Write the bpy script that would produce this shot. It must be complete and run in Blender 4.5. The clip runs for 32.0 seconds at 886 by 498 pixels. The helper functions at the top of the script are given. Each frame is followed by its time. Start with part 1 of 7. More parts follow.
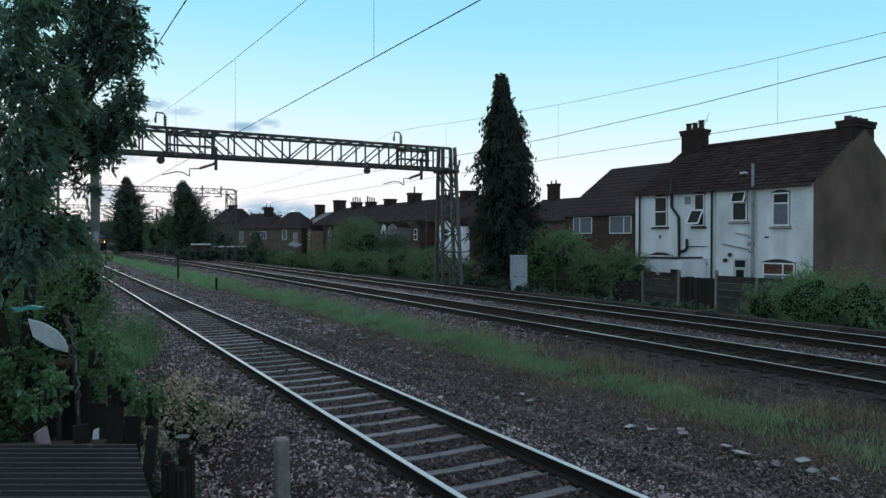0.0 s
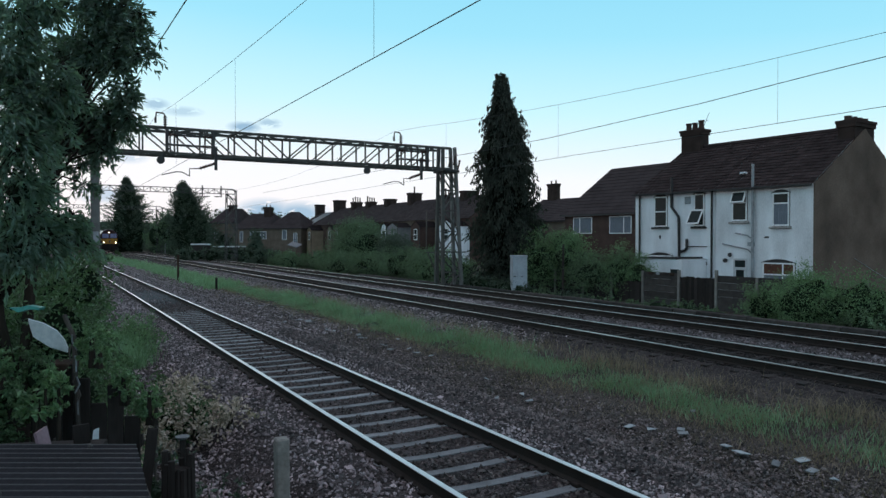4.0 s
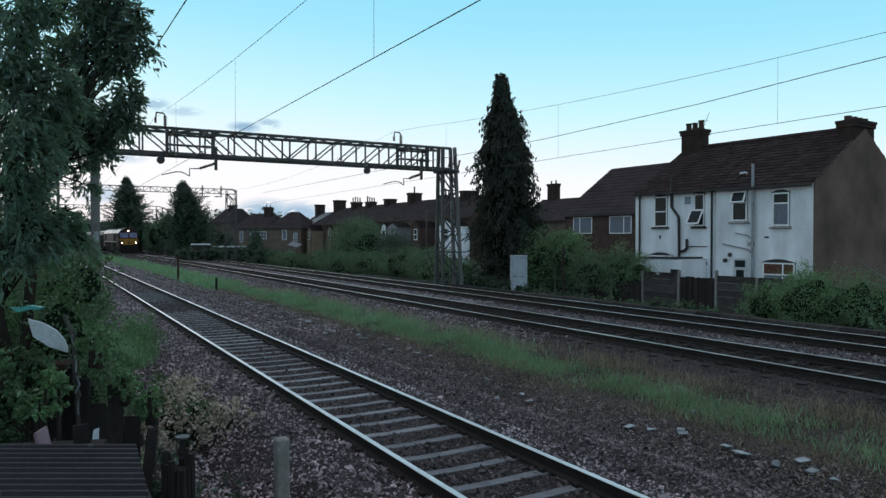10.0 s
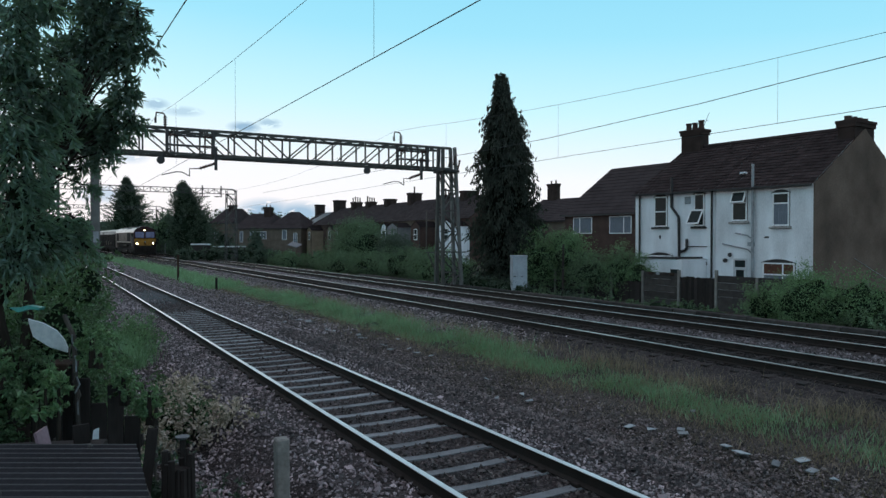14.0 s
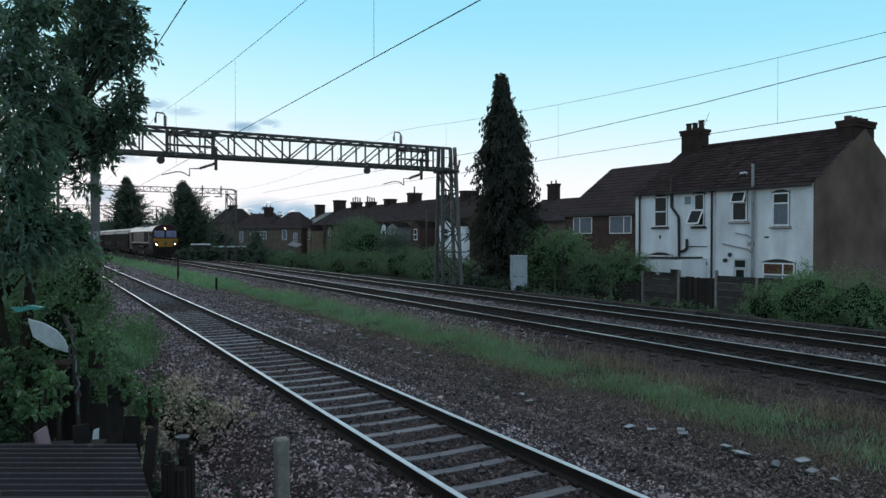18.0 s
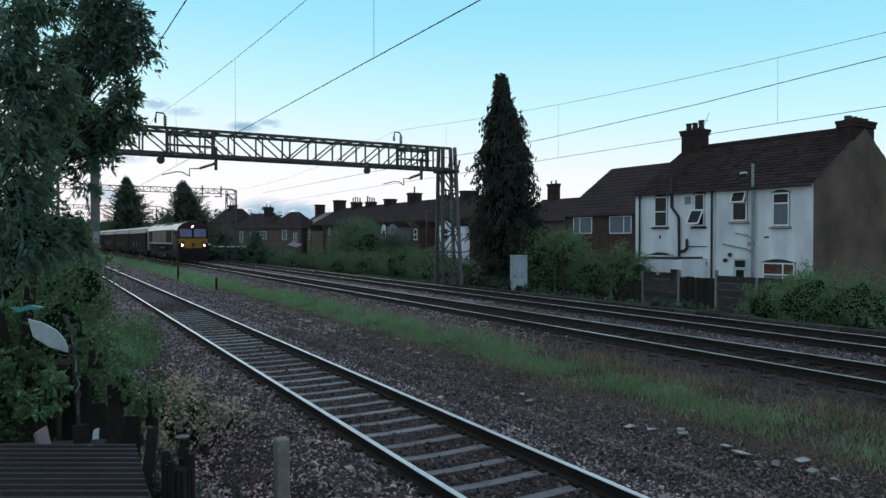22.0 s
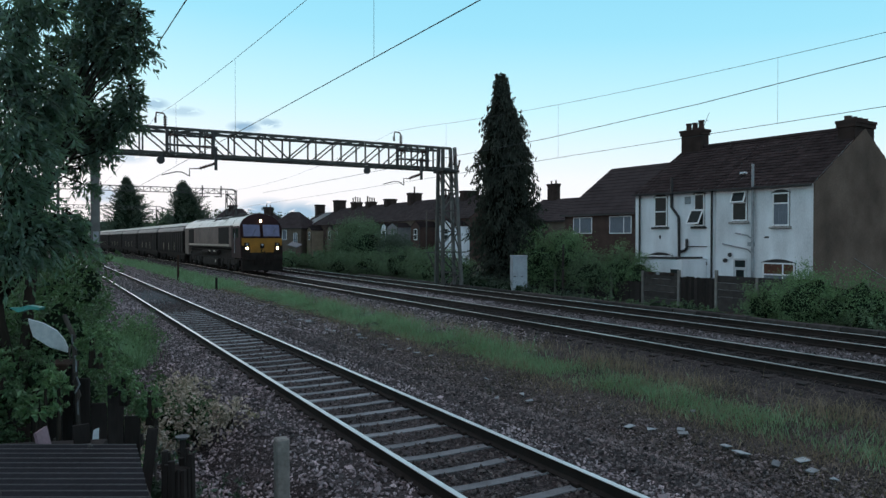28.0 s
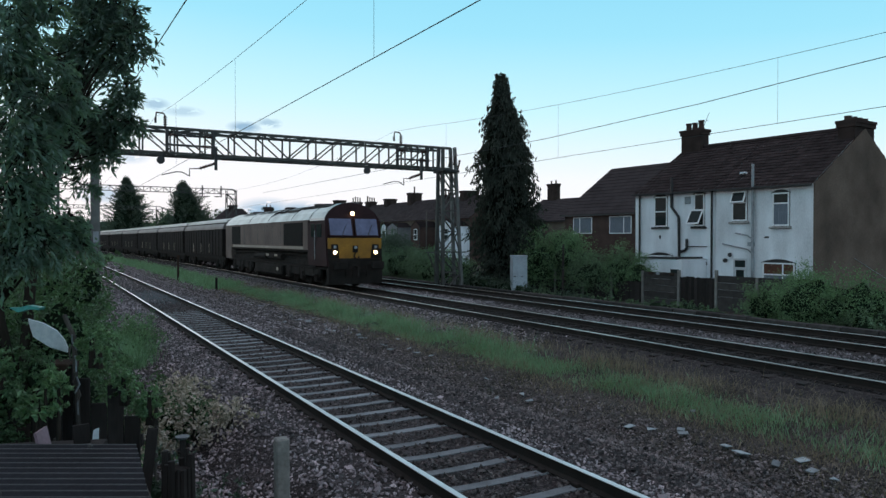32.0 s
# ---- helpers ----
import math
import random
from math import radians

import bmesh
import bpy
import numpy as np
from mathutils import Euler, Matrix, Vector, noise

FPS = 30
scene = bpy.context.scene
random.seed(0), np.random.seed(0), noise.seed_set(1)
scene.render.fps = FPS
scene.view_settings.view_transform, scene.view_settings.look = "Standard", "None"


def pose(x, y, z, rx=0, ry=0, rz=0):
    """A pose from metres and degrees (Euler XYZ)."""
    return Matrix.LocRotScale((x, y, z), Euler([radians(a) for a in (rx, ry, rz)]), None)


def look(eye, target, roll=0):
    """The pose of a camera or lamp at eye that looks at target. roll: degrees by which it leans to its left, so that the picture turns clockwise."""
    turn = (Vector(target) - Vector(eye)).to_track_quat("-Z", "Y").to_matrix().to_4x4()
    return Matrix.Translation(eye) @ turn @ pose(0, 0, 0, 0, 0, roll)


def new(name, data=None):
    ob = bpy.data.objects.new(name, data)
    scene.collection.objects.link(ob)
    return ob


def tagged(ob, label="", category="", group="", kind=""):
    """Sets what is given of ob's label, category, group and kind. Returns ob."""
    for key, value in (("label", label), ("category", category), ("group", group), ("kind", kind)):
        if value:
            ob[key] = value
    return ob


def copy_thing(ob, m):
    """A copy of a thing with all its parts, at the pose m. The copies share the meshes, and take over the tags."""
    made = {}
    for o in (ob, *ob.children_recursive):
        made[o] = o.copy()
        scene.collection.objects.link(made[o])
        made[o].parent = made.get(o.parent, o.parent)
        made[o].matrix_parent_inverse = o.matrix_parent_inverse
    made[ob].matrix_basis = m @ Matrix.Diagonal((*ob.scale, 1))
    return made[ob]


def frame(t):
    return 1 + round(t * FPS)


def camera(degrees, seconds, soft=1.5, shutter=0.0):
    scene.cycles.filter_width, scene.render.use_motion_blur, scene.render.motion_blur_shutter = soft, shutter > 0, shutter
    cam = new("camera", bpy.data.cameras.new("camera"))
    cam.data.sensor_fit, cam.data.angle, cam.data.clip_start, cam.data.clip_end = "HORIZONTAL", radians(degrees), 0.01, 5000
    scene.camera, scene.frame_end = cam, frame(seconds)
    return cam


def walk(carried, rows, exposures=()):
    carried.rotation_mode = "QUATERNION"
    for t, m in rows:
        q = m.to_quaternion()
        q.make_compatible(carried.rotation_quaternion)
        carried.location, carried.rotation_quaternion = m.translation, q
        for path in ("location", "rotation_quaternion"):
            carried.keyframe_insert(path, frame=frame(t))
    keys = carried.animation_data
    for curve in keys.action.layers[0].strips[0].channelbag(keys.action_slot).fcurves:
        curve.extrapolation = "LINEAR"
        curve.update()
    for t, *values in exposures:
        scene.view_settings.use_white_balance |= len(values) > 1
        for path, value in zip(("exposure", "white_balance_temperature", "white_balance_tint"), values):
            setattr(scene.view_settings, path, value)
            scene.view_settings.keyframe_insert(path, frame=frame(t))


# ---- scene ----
cam = camera(64.19, 32.0, soft=1.45, shutter=0.5)
EYE_Z = 2.445
VIEW = pose(0, 0, EYE_Z, 90 - 0.822, 0, 0)
walk(cam, [(0.0, VIEW), (32.0, VIEW)], exposures=[(0.0, 0.0), (32.0, 0.0)])

# ---------------------------------------------------------------- light: a clear sky just after sunset
world = bpy.data.worlds.new("dusk_sky")
scene.world = world
world.use_nodes = True
wn, wl = world.node_tree.nodes, world.node_tree.links
wn.clear()
w_out, w_bg = wn.new("ShaderNodeOutputWorld"), wn.new("ShaderNodeBackground")
w_tc, w_dot = wn.new("ShaderNodeTexCoord"), wn.new("ShaderNodeVectorMath")
w_ramp = wn.new("ShaderNodeValToRGB")
w_sky = wn.new("ShaderNodeTexSky")
w_sky.sky_type, w_sky.sun_disc = "NISHITA", False
w_sky.sun_elevation, w_sky.sun_rotation = radians(1.0), radians(-38)
w_sky.dust_density, w_sky.ozone_density = 2.0, 3.0
w_mix, w_cl = wn.new("ShaderNodeMix"), wn.new("ShaderNodeMix")
w_mix.data_type = w_cl.data_type = "RGBA"
w_noise, w_map, w_cramp = wn.new("ShaderNodeTexNoise"), wn.new("ShaderNodeMapping"), wn.new("ShaderNodeValToRGB")
stops = [(0.0, (0.95, 0.92, 0.94)), (0.04, (1.0, 0.98, 1.01)), (0.09, (0.96, 0.99, 1.03)), (0.18, (0.62, 0.95, 1.05)), (0.28, (0.365, 0.81, 1.0)),
         (0.36, (0.285, 0.73, 0.96)), (0.5, (0.42, 0.58, 0.75)), (0.75, (0.55, 0.56, 0.66)), (1.0, (0.56, 0.54, 0.64))]
el = w_ramp.color_ramp.elements
while len(el) < len(stops):
    el.new(0.5)
for e, (p, c) in zip(el, stops):
    e.position, e.color = p, (*c, 1)
# height above the horizon, the sky paling towards the glow where the sun went down
w_dot.operation = "DOT_PRODUCT"
w_dot.inputs[1].default_value = (0.055, 0.0, 1.0)
wl.new(w_tc.outputs["Generated"], w_dot.inputs[0])
wl.new(w_dot.outputs["Value"], w_ramp.inputs[0])
# a few torn wisps and one low bank of cloud, each round its own way of the sky
wl.new(w_tc.outputs["Generated"], w_map.inputs[0])
w_map.inputs["Scale"].default_value = (55.0, 55.0, 130.0)
w_noise.inputs["Scale"].default_value, w_noise.inputs["Detail"].default_value = 1.0, 5.0
wl.new(w_map.outputs[0], w_noise.inputs["Vector"])
wl.new(w_noise.outputs["Fac"], w_cramp.inputs[0])
w_cramp.color_ramp.elements[0].position, w_cramp.color_ramp.elements[1].position = 0.38, 0.48
w_bank = wn.new("ShaderNodeValToRGB")
wl.new(w_noise.outputs["Fac"], w_bank.inputs[0])
w_bank.color_ramp.elements[0].position, w_bank.color_ramp.elements[1].position = 0.33, 0.43
cover = None
for right, up, wide, high, dense in ((-0.405, 0.190, 0.020, 0.009, 0.75), (-0.368, 0.180, 0.030, 0.008, 0.55), (-0.280, 0.158, 0.026, 0.009, 1.0), (-0.246, 0.163, 0.020, 0.009, 0.7),
                                     (-0.445, 0.115, 0.028, 0.009, 0.45), (-0.25, 0.038, 0.050, 0.022, 0.9), (-0.205, 0.036, 0.050, 0.020, 0.9), (-0.29, 0.032, 0.04, 0.015, 0.8), (-0.13, 0.030, 0.05, 0.010, 0.5), (-0.48, 0.063, 0.040, 0.014, 0.6)):
    way = Vector((right, 1.0, up)).normalized()
    w_off, w_len, w_fade, w_mul = wn.new("ShaderNodeMapping"), wn.new("ShaderNodeVectorMath"), wn.new("ShaderNodeMapRange"), wn.new("ShaderNodeMath")
    w_off.vector_type = "POINT"
    k = Vector((1 / wide, 1 / wide, 1 / high))
    w_off.inputs["Scale"].default_value = k
    w_off.inputs["Location"].default_value = (-way.x * k.x, -way.y * k.y, -way.z * k.z)
    w_len.operation, w_mul.operation = "LENGTH", "MULTIPLY"
    w_fade.inputs["From Min"].default_value, w_fade.inputs["From Max"].default_value = 1.0, 0.35
    w_fade.inputs["To Max"].default_value = dense
    wl.new(w_tc.outputs["Generated"], w_off.inputs[0])
    wl.new(w_off.outputs[0], w_len.inputs[0])
    wl.new(w_len.outputs["Value"], w_fade.inputs["Value"])
    wl.new(w_fade.outputs[0], w_mul.inputs[0])
    wl.new((w_bank if up < 0.05 else w_cramp).outputs[0], w_mul.inputs[1])
    if cover is None:
        cover = w_mul.outputs[0]
    else:
        w_max = wn.new("ShaderNodeMath")
        w_max.operation = "MAXIMUM"
        wl.new(cover, w_max.inputs[0])
        wl.new(w_mul.outputs[0], w_max.inputs[1])
        cover = w_max.outputs[0]
w_mix.inputs["Factor"].default_value = 0.01
wl.new(w_ramp.outputs[0], w_mix.inputs["A"])
wl.new(w_sky.outputs[0], w_mix.inputs["B"])
w_cl.inputs["B"].default_value = (0.33, 0.52, 0.70, 1)
wl.new(cover, w_cl.inputs["Factor"])
wl.new(w_mix.outputs["Result"], w_cl.inputs["A"])
wl.new(w_cl.outputs["Result"], w_bg.inputs["Color"])
w_bg.inputs["Strength"].default_value = 1.0
wl.new(w_bg.outputs[0], w_out.inputs[0])

# the last glow of the set sun, low and very wide
sun = new("sun", bpy.data.lights.new("sun", "SUN"))
sun.data.energy, sun.data.angle, sun.data.color = 0.25, radians(40), (1.0, 0.86, 0.78)
sun.matrix_world = look((-60, 76, 22), (0, 0, 0))


# ---------------------------------------------------------------- materials
def mat(name, base, rough=0.8, metal=0.0, dark=0.6, fine=40.0, coarse=3.0, bump=0.3, spread=0.0, stain=None, emit=None, per="object",
        stretch=(1, 1, 1), spec=0.35):
    """A procedural surface: base colour, coarse stains and fine grain, fine relief; spread: how far single pieces differ in tone."""
    m = bpy.data.materials.new(name)
    m.use_nodes = True
    n, k = m.node_tree.nodes, m.node_tree.links
    b = n["Principled BSDF"]
    b.inputs["Roughness"].default_value, b.inputs["Metallic"].default_value = rough, metal
    b.inputs["Specular IOR Level"].default_value = spec
    tc, mp = n.new("ShaderNodeTexCoord"), n.new("ShaderNodeMapping")
    mp.inputs["Scale"].default_value = stretch
    k.new(tc.outputs["Object"], mp.inputs[0])
    n1, n2 = n.new("ShaderNodeTexNoise"), n.new("ShaderNodeTexNoise")
    n1.inputs["Scale"].default_value, n1.inputs["Detail"].default_value = coarse, 6
    n2.inputs["Scale"].default_value, n2.inputs["Detail"].default_value = fine, 4
    k.new(mp.outputs[0], n1.inputs["Vector"])
    k.new(mp.outputs[0], n2.inputs["Vector"])
    r1, mx, mx2 = n.new("ShaderNodeValToRGB"), n.new("ShaderNodeMix"), n.new("ShaderNodeMix")
    mx.data_type = mx2.data_type = "RGBA"
    r1.color_ramp.elements[0].position, r1.color_ramp.elements[1].position = 0.35, 0.68
    k.new(n1.outputs["Fac"], r1.inputs[0])
    k.new(r1.outputs[0], mx.inputs["Factor"])
    mx.inputs["A"].default_value = (*base, 1)
    mx.inputs["B"].default_value = (*(stain or [c * dark for c in base]), 1)
    mx2.blend_type = "OVERLAY"
    mx2.inputs["Factor"].default_value = 0.45
    k.new(mx.outputs["Result"], mx2.inputs["A"])
    k.new(n2.outputs["Fac"], mx2.inputs["B"])
    last = mx2.outputs["Result"]
    if spread:
        src = n.new("ShaderNodeObjectInfo").outputs["Random"] if per == "object" else n.new("ShaderNodeNewGeometry").outputs["Random Per Island"]
        mr, hs = n.new("ShaderNodeMapRange"), n.new("ShaderNodeHueSaturation")
        mr.inputs["To Min"].default_value, mr.inputs["To Max"].default_value = 1 - spread, 1 + spread
        k.new(src, mr.inputs["Value"])
        k.new(mr.outputs[0], hs.inputs["Value"])
        k.new(last, hs.inputs["Color"])
        last = hs.outputs[0]
    k.new(last, b.inputs["Base Color"])
    if bump:
        bp = n.new("ShaderNodeBump")
        bp.inputs["Strength"].default_value, bp.inputs["Distance"].default_value = bump, 0.4 / fine
        k.new(n2.outputs["Fac"], bp.inputs["Height"])
        k.new(bp.outputs[0], b.inputs["Normal"])
    if emit:
        b.inputs["Emission Color"].default_value, b.inputs["Emission Strength"].default_value = (*emit[:3], 1), emit[3]
    return m


def stony(m, per_metre, amount=0.75, height=0.012):
    """Breaks a ground surface into small angular stones of many tones."""
    n, k = m.node_tree.nodes, m.node_tree.links
    b = n["Principled BSDF"]
    tc, vo, ve = n.new("ShaderNodeTexCoord"), n.new("ShaderNodeTexVoronoi"), n.new("ShaderNodeTexVoronoi")
    ve.feature = "DISTANCE_TO_EDGE"
    for v in (vo, ve):
        v.inputs["Scale"].default_value = per_metre
        k.new(tc.outputs["Object"], v.inputs["Vector"])
    bw, mr, er, mu, hs = n.new("ShaderNodeRGBToBW"), n.new("ShaderNodeMapRange"), n.new("ShaderNodeMapRange"), n.new("ShaderNodeMath"), n.new("ShaderNodeHueSaturation")
    k.new(vo.outputs["Color"], bw.inputs[0])
    mr.inputs["To Min"].default_value, mr.inputs["To Max"].default_value = 1 - amount, 1 + 1.6 * amount
    k.new(bw.outputs[0], mr.inputs["Value"])
    # cell edges darkened: shade of the gaps between stones put into the colour
    er.inputs["From Max"].default_value, er.inputs["To Min"].default_value = 0.16, 0.35
    k.new(ve.outputs["Distance"], er.inputs["Value"])
    mu.operation = "MULTIPLY"
    k.new(mr.outputs[0], mu.inputs[0])
    k.new(er.outputs[0], mu.inputs[1])
    k.new(b.inputs["Base Color"].links[0].from_socket, hs.inputs["Color"])
    k.new(mu.outputs[0], hs.inputs["Value"])
    k.new(hs.outputs[0], b.inputs["Base Color"])
    bp = n.new("ShaderNodeBump")
    bp.inputs["Strength"].default_value, bp.inputs["Distance"].default_value = 1.0, height
    k.new(mu.outputs[0], bp.inputs["Height"])
    if b.inputs["Normal"].links:
        k.new(b.inputs["Normal"].links[0].from_socket, bp.inputs["Normal"])
    k.new(bp.outputs[0], b.inputs["Normal"])
    return m


def leaf_mat(name, base, spread=0.5, rough=0.5, through_light=0.25, spec=0.6, dark=0.6, coarse=0.8):
    m = mat(name, base, rough, 0, dark, 3.0, coarse, 0.0, spread, per="island", spec=spec)
    b = m.node_tree.nodes["Principled BSDF"]
    b.inputs["Transmission Weight"].default_value = 0.0
    n, k = m.node_tree.nodes, m.node_tree.links
    tr, ms = n.new("ShaderNodeBsdfTranslucent"), n.new("ShaderNodeMixShader")
    tr.inputs[0].default_value = (base[0] * 1.3, base[1] * 1.5, base[2] * 0.8, 1)
    ms.inputs[0].default_value = through_light
    k.new(b.outputs[0], ms.inputs[1])
    k.new(tr.outputs[0], ms.inputs[2])
    k.new(ms.outputs[0], n["Material Output"].inputs[0])
    return m


def glass_mat(name, tint, rough=0.05, spec=0.3):
    m = mat(name, tint, rough, 0.0, 0.7, 6.0, 1.5, 0.0, spec=spec)
    return m


# bed darker than its loose stones, the shade between them painted in
BALLAST = stony(mat("ballast_ground", (0.066, 0.056, 0.057), 0.9, 0, 0.5, 28.0, 1.2, 0.6, spec=0.2), 26.0, 0.8)
# near-black and dark green: the shade inside crowns, painted on solid lumps
HEART = mat("crown_inner_shade", (0.010, 0.011, 0.008), 1.0, 0, 0.6, 12.0, 3.0, 0.6, spec=0.0)
HEART_GREEN = mat("inner_leaf_shade", (0.020, 0.032, 0.019), 1.0, 0, 0.45, 9.0, 2.0, 1.0, spec=0.0)
BALLAST_OILY = stony(mat("oily_dark_ballast", (0.063, 0.054, 0.053), 0.9, 0, 0.5, 28.0, 1.2, 0.8, spec=0.15), 24.0, 0.6)
STONES_DARK = mat("oily_stone", (0.112, 0.096, 0.092), 0.85, 0, 0.6, 60.0, 5.0, 0.3, 0.8, per="island", spec=0.2)
STONES_DIRTY = mat("dirty_brown_stone", (0.172, 0.140, 0.138), 0.75, 0, 0.5, 60.0, 1.6, 0.3, 0.97, per="island", spec=0.4)
STONES_OILY = mat("black_oily_stone", (0.027, 0.023, 0.022), 0.75, 0, 0.6, 60.0, 5.0, 0.3, 0.7, per="island", spec=0.3)
STONES_MAIN = mat("grey_main_line_stone", (0.175, 0.150, 0.158), 0.7, 0, 0.5, 60.0, 1.6, 0.3, 0.85, per="island", spec=0.45)
STONES = mat("ballast_stone", (0.325, 0.275, 0.285), 0.7, 0, 0.5, 60.0, 1.6, 0.3, 0.97, per="island", spec=0.45)
SOIL = stony(mat("soil_ground", (0.094, 0.079, 0.074), 0.97, 0, 0.5, 14.0, 0.6, 0.8, stain=(0.048, 0.046, 0.032), spec=0.1), 34.0, 0.65, 0.006)
RAIL_TOP = mat("worn_rail_steel", (0.80, 0.77, 0.75), 0.38, 1.0, 0.85, 90.0, 2.0, 0.05)
RAIL_DULL = mat("dull_rail_steel", (0.50, 0.44, 0.405), 0.33, 1.0, 0.6, 90.0, 2.0, 0.08)
RAIL_RUST = mat("rusty_rail", (0.021, 0.015, 0.012), 0.9, 0, 0.6, 60.0, 4.0, 0.3)
SLEEPER = mat("concrete_sleeper", (0.265, 0.285, 0.30), 0.85, 0, 0.55, 50.0, 3.0, 0.3, 0.3)
SLEEPER_OLD = mat("dark_sleeper", (0.026, 0.021, 0.019), 0.9, 0, 0.6, 50.0, 3.0, 0.3, 0.25)
GALV = mat("weathered_galvanised_steel", (0.085, 0.087, 0.080), 0.7, 0.2, 0.6, 70.0, 2.0, 0.15)
DARK_STEEL = mat("dark_steel", (0.055, 0.055, 0.055), 0.6, 0.3, 0.6, 70.0, 3.0, 0.15)
GALV_PALE = mat("pale_galvanised_steel", (0.145, 0.145, 0.14), 0.65, 0.2, 0.6, 70.0, 2.0, 0.15)
PORCELAIN = mat("brown_insulator", (0.05, 0.03, 0.025), 0.25, 0, 0.8, 50.0, 6.0, 0.0)
WIRE = mat("copper_wire", (0.04, 0.045, 0.045), 0.55, 0.4, 0.8, 90.0, 5.0, 0.0)
RENDER_WHITE = mat("white_painted_render", (0.80, 0.83, 0.87), 0.85, 0, 0.74, 35.0, 1.3, 0.3, stretch=(1, 1, 0.3))
RENDER_OLD = mat("weathered_cream_render", (0.74, 0.77, 0.80), 0.88, 0, 0.70, 30.0, 1.3, 0.25, stretch=(1, 1, 0.3))
RENDER_BROWN = mat("brown_roughcast_render", (0.150, 0.114, 0.092), 0.95, 0, 0.55, 22.0, 0.55, 0.6, spec=0.1)
BRICK_RED = mat("dark_red_brick", (0.082, 0.054, 0.046), 0.95, 0, 0.7, 30.0, 1.2, 0.3, spec=0.1)
BRICK_STOCK = mat("yellow_stock_brick", (0.150, 0.122, 0.098), 0.95, 0, 0.7, 30.0, 1.2, 0.3, spec=0.1)
RENDER_GREY = mat("grey_rough_render", (0.235, 0.235, 0.25), 0.92, 0, 0.7, 30.0, 1.2, 0.3, spec=0.1)
BRICK_PALE = mat("pale_tan_brick", (0.27, 0.215, 0.155), 0.93, 0, 0.7, 30.0, 1.2, 0.3, spec=0.1)
BRICK_CHIMNEY = mat("sooty_brick", (0.050, 0.036, 0.032), 0.95, 0, 0.6, 30.0, 2.0, 0.4, spec=0.1)
TILE = mat("brown_roof_tile", (0.038, 0.028, 0.028), 0.95, 0, 0.65, 18.0, 1.0, 0.35, 0.35, per="island", spec=0.1)
# tone lifted a little, distance haze put into the base colour
TILE_B = mat("dark_roof_tile", (0.042, 0.034, 0.035), 0.95, 0, 0.65, 18.0, 1.0, 0.35, 0.25, per="island", spec=0.1)
SLATE = mat("grey_slate", (0.15, 0.155, 0.165), 0.5, 0, 0.7, 20.0, 1.5, 0.2, 0.15, per="island")
POT = mat("clay_chimney_pot", (0.065, 0.040, 0.032), 0.85, 0, 0.6, 30.0, 4.0, 0.2)
FRAME_WHITE = mat("white_window_frame", (0.80, 0.82, 0.83), 0.4, 0, 0.85, 40.0, 3.0, 0.05)
STONE_SILL = mat("grey_stone_sill", (0.36, 0.35, 0.34), 0.85, 0, 0.7, 40.0, 4.0, 0.2)
DARK_SILL = mat("dark_painted_sill", (0.03, 0.03, 0.032), 0.5, 0, 0.8, 40.0, 4.0, 0.1)
PANE = glass_mat("window_glass", (0.026, 0.034, 0.034), 0.05, 0.12)
CURTAIN = mat("net_curtain", (0.18, 0.205, 0.245), 0.9, 0, 0.5, 20.0, 4.0, 0.2, stretch=(9, 9, 0.4))
BLIND = mat("brown_blind", (0.105, 0.045, 0.028), 0.8, 0, 0.7, 20.0, 3.0, 0.1)
PIPE_BLACK = mat("black_painted_pipe", (0.022, 0.022, 0.024), 0.45, 0, 0.8, 40.0, 4.0, 0.1)
PIPE_GREY = mat("grey_painted_pipe", (0.28, 0.30, 0.32), 0.6, 0, 0.7, 40.0, 4.0, 0.1)
DOOR_GREY = mat("pale_grey_door", (0.52, 0.54, 0.56), 0.5, 0, 0.8, 40.0, 3.0, 0.1)
WOOD_DARK = mat("weathered_dark_wood", (0.038, 0.033, 0.031), 0.95, 0, 0.45, 26.0, 1.2, 0.5, 0.3, stretch=(1, 1, 0.25), spec=0.1)
WOOD_GREY = mat("grey_wood", (0.10, 0.09, 0.082), 0.95, 0, 0.6, 30.0, 2.0, 0.4, 0.25, stretch=(1, 1, 0.15), spec=0.1)
WOOD_BROWN = mat("brown_stained_wood", (0.050, 0.034, 0.026), 0.95, 0, 0.6, 30.0, 2.0, 0.4, 0.2, stretch=(1, 1, 0.15), spec=0.1)
CONCRETE = mat("grey_concrete", (0.21, 0.20, 0.185), 0.92, 0, 0.6, 40.0, 4.0, 0.35, 0.12)
OLD_CONCRETE = mat("dirty_old_concrete", (0.062, 0.057, 0.054), 0.95, 0, 0.6, 40.0, 4.0, 0.35, 0.3, spec=0.1)
CABINET = mat("pale_grey_cabinet_paint", (0.34, 0.385, 0.43), 0.5, 0.1, 0.8, 30.0, 2.0, 0.1)
ROOF_SHEET = mat("grey_corrugated_sheet", (0.014, 0.015, 0.019), 0.6, 0.1, 0.6, 40.0, 2.5, 0.3, spec=0.2)
BARK = mat("brown_bark", (0.040, 0.033, 0.027), 0.95, 0, 0.5, 24.0, 4.0, 0.9, stretch=(1, 1, 0.25), spec=0.1)
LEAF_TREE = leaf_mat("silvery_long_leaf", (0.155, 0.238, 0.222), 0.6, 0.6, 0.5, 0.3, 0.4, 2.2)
# darker copy of the same leaf, shade put into its colour
LEAF_TREE_SHADE = leaf_mat("shaded_long_leaf", (0.108, 0.165, 0.145), 0.6, 0.6, 0.4, 0.3)
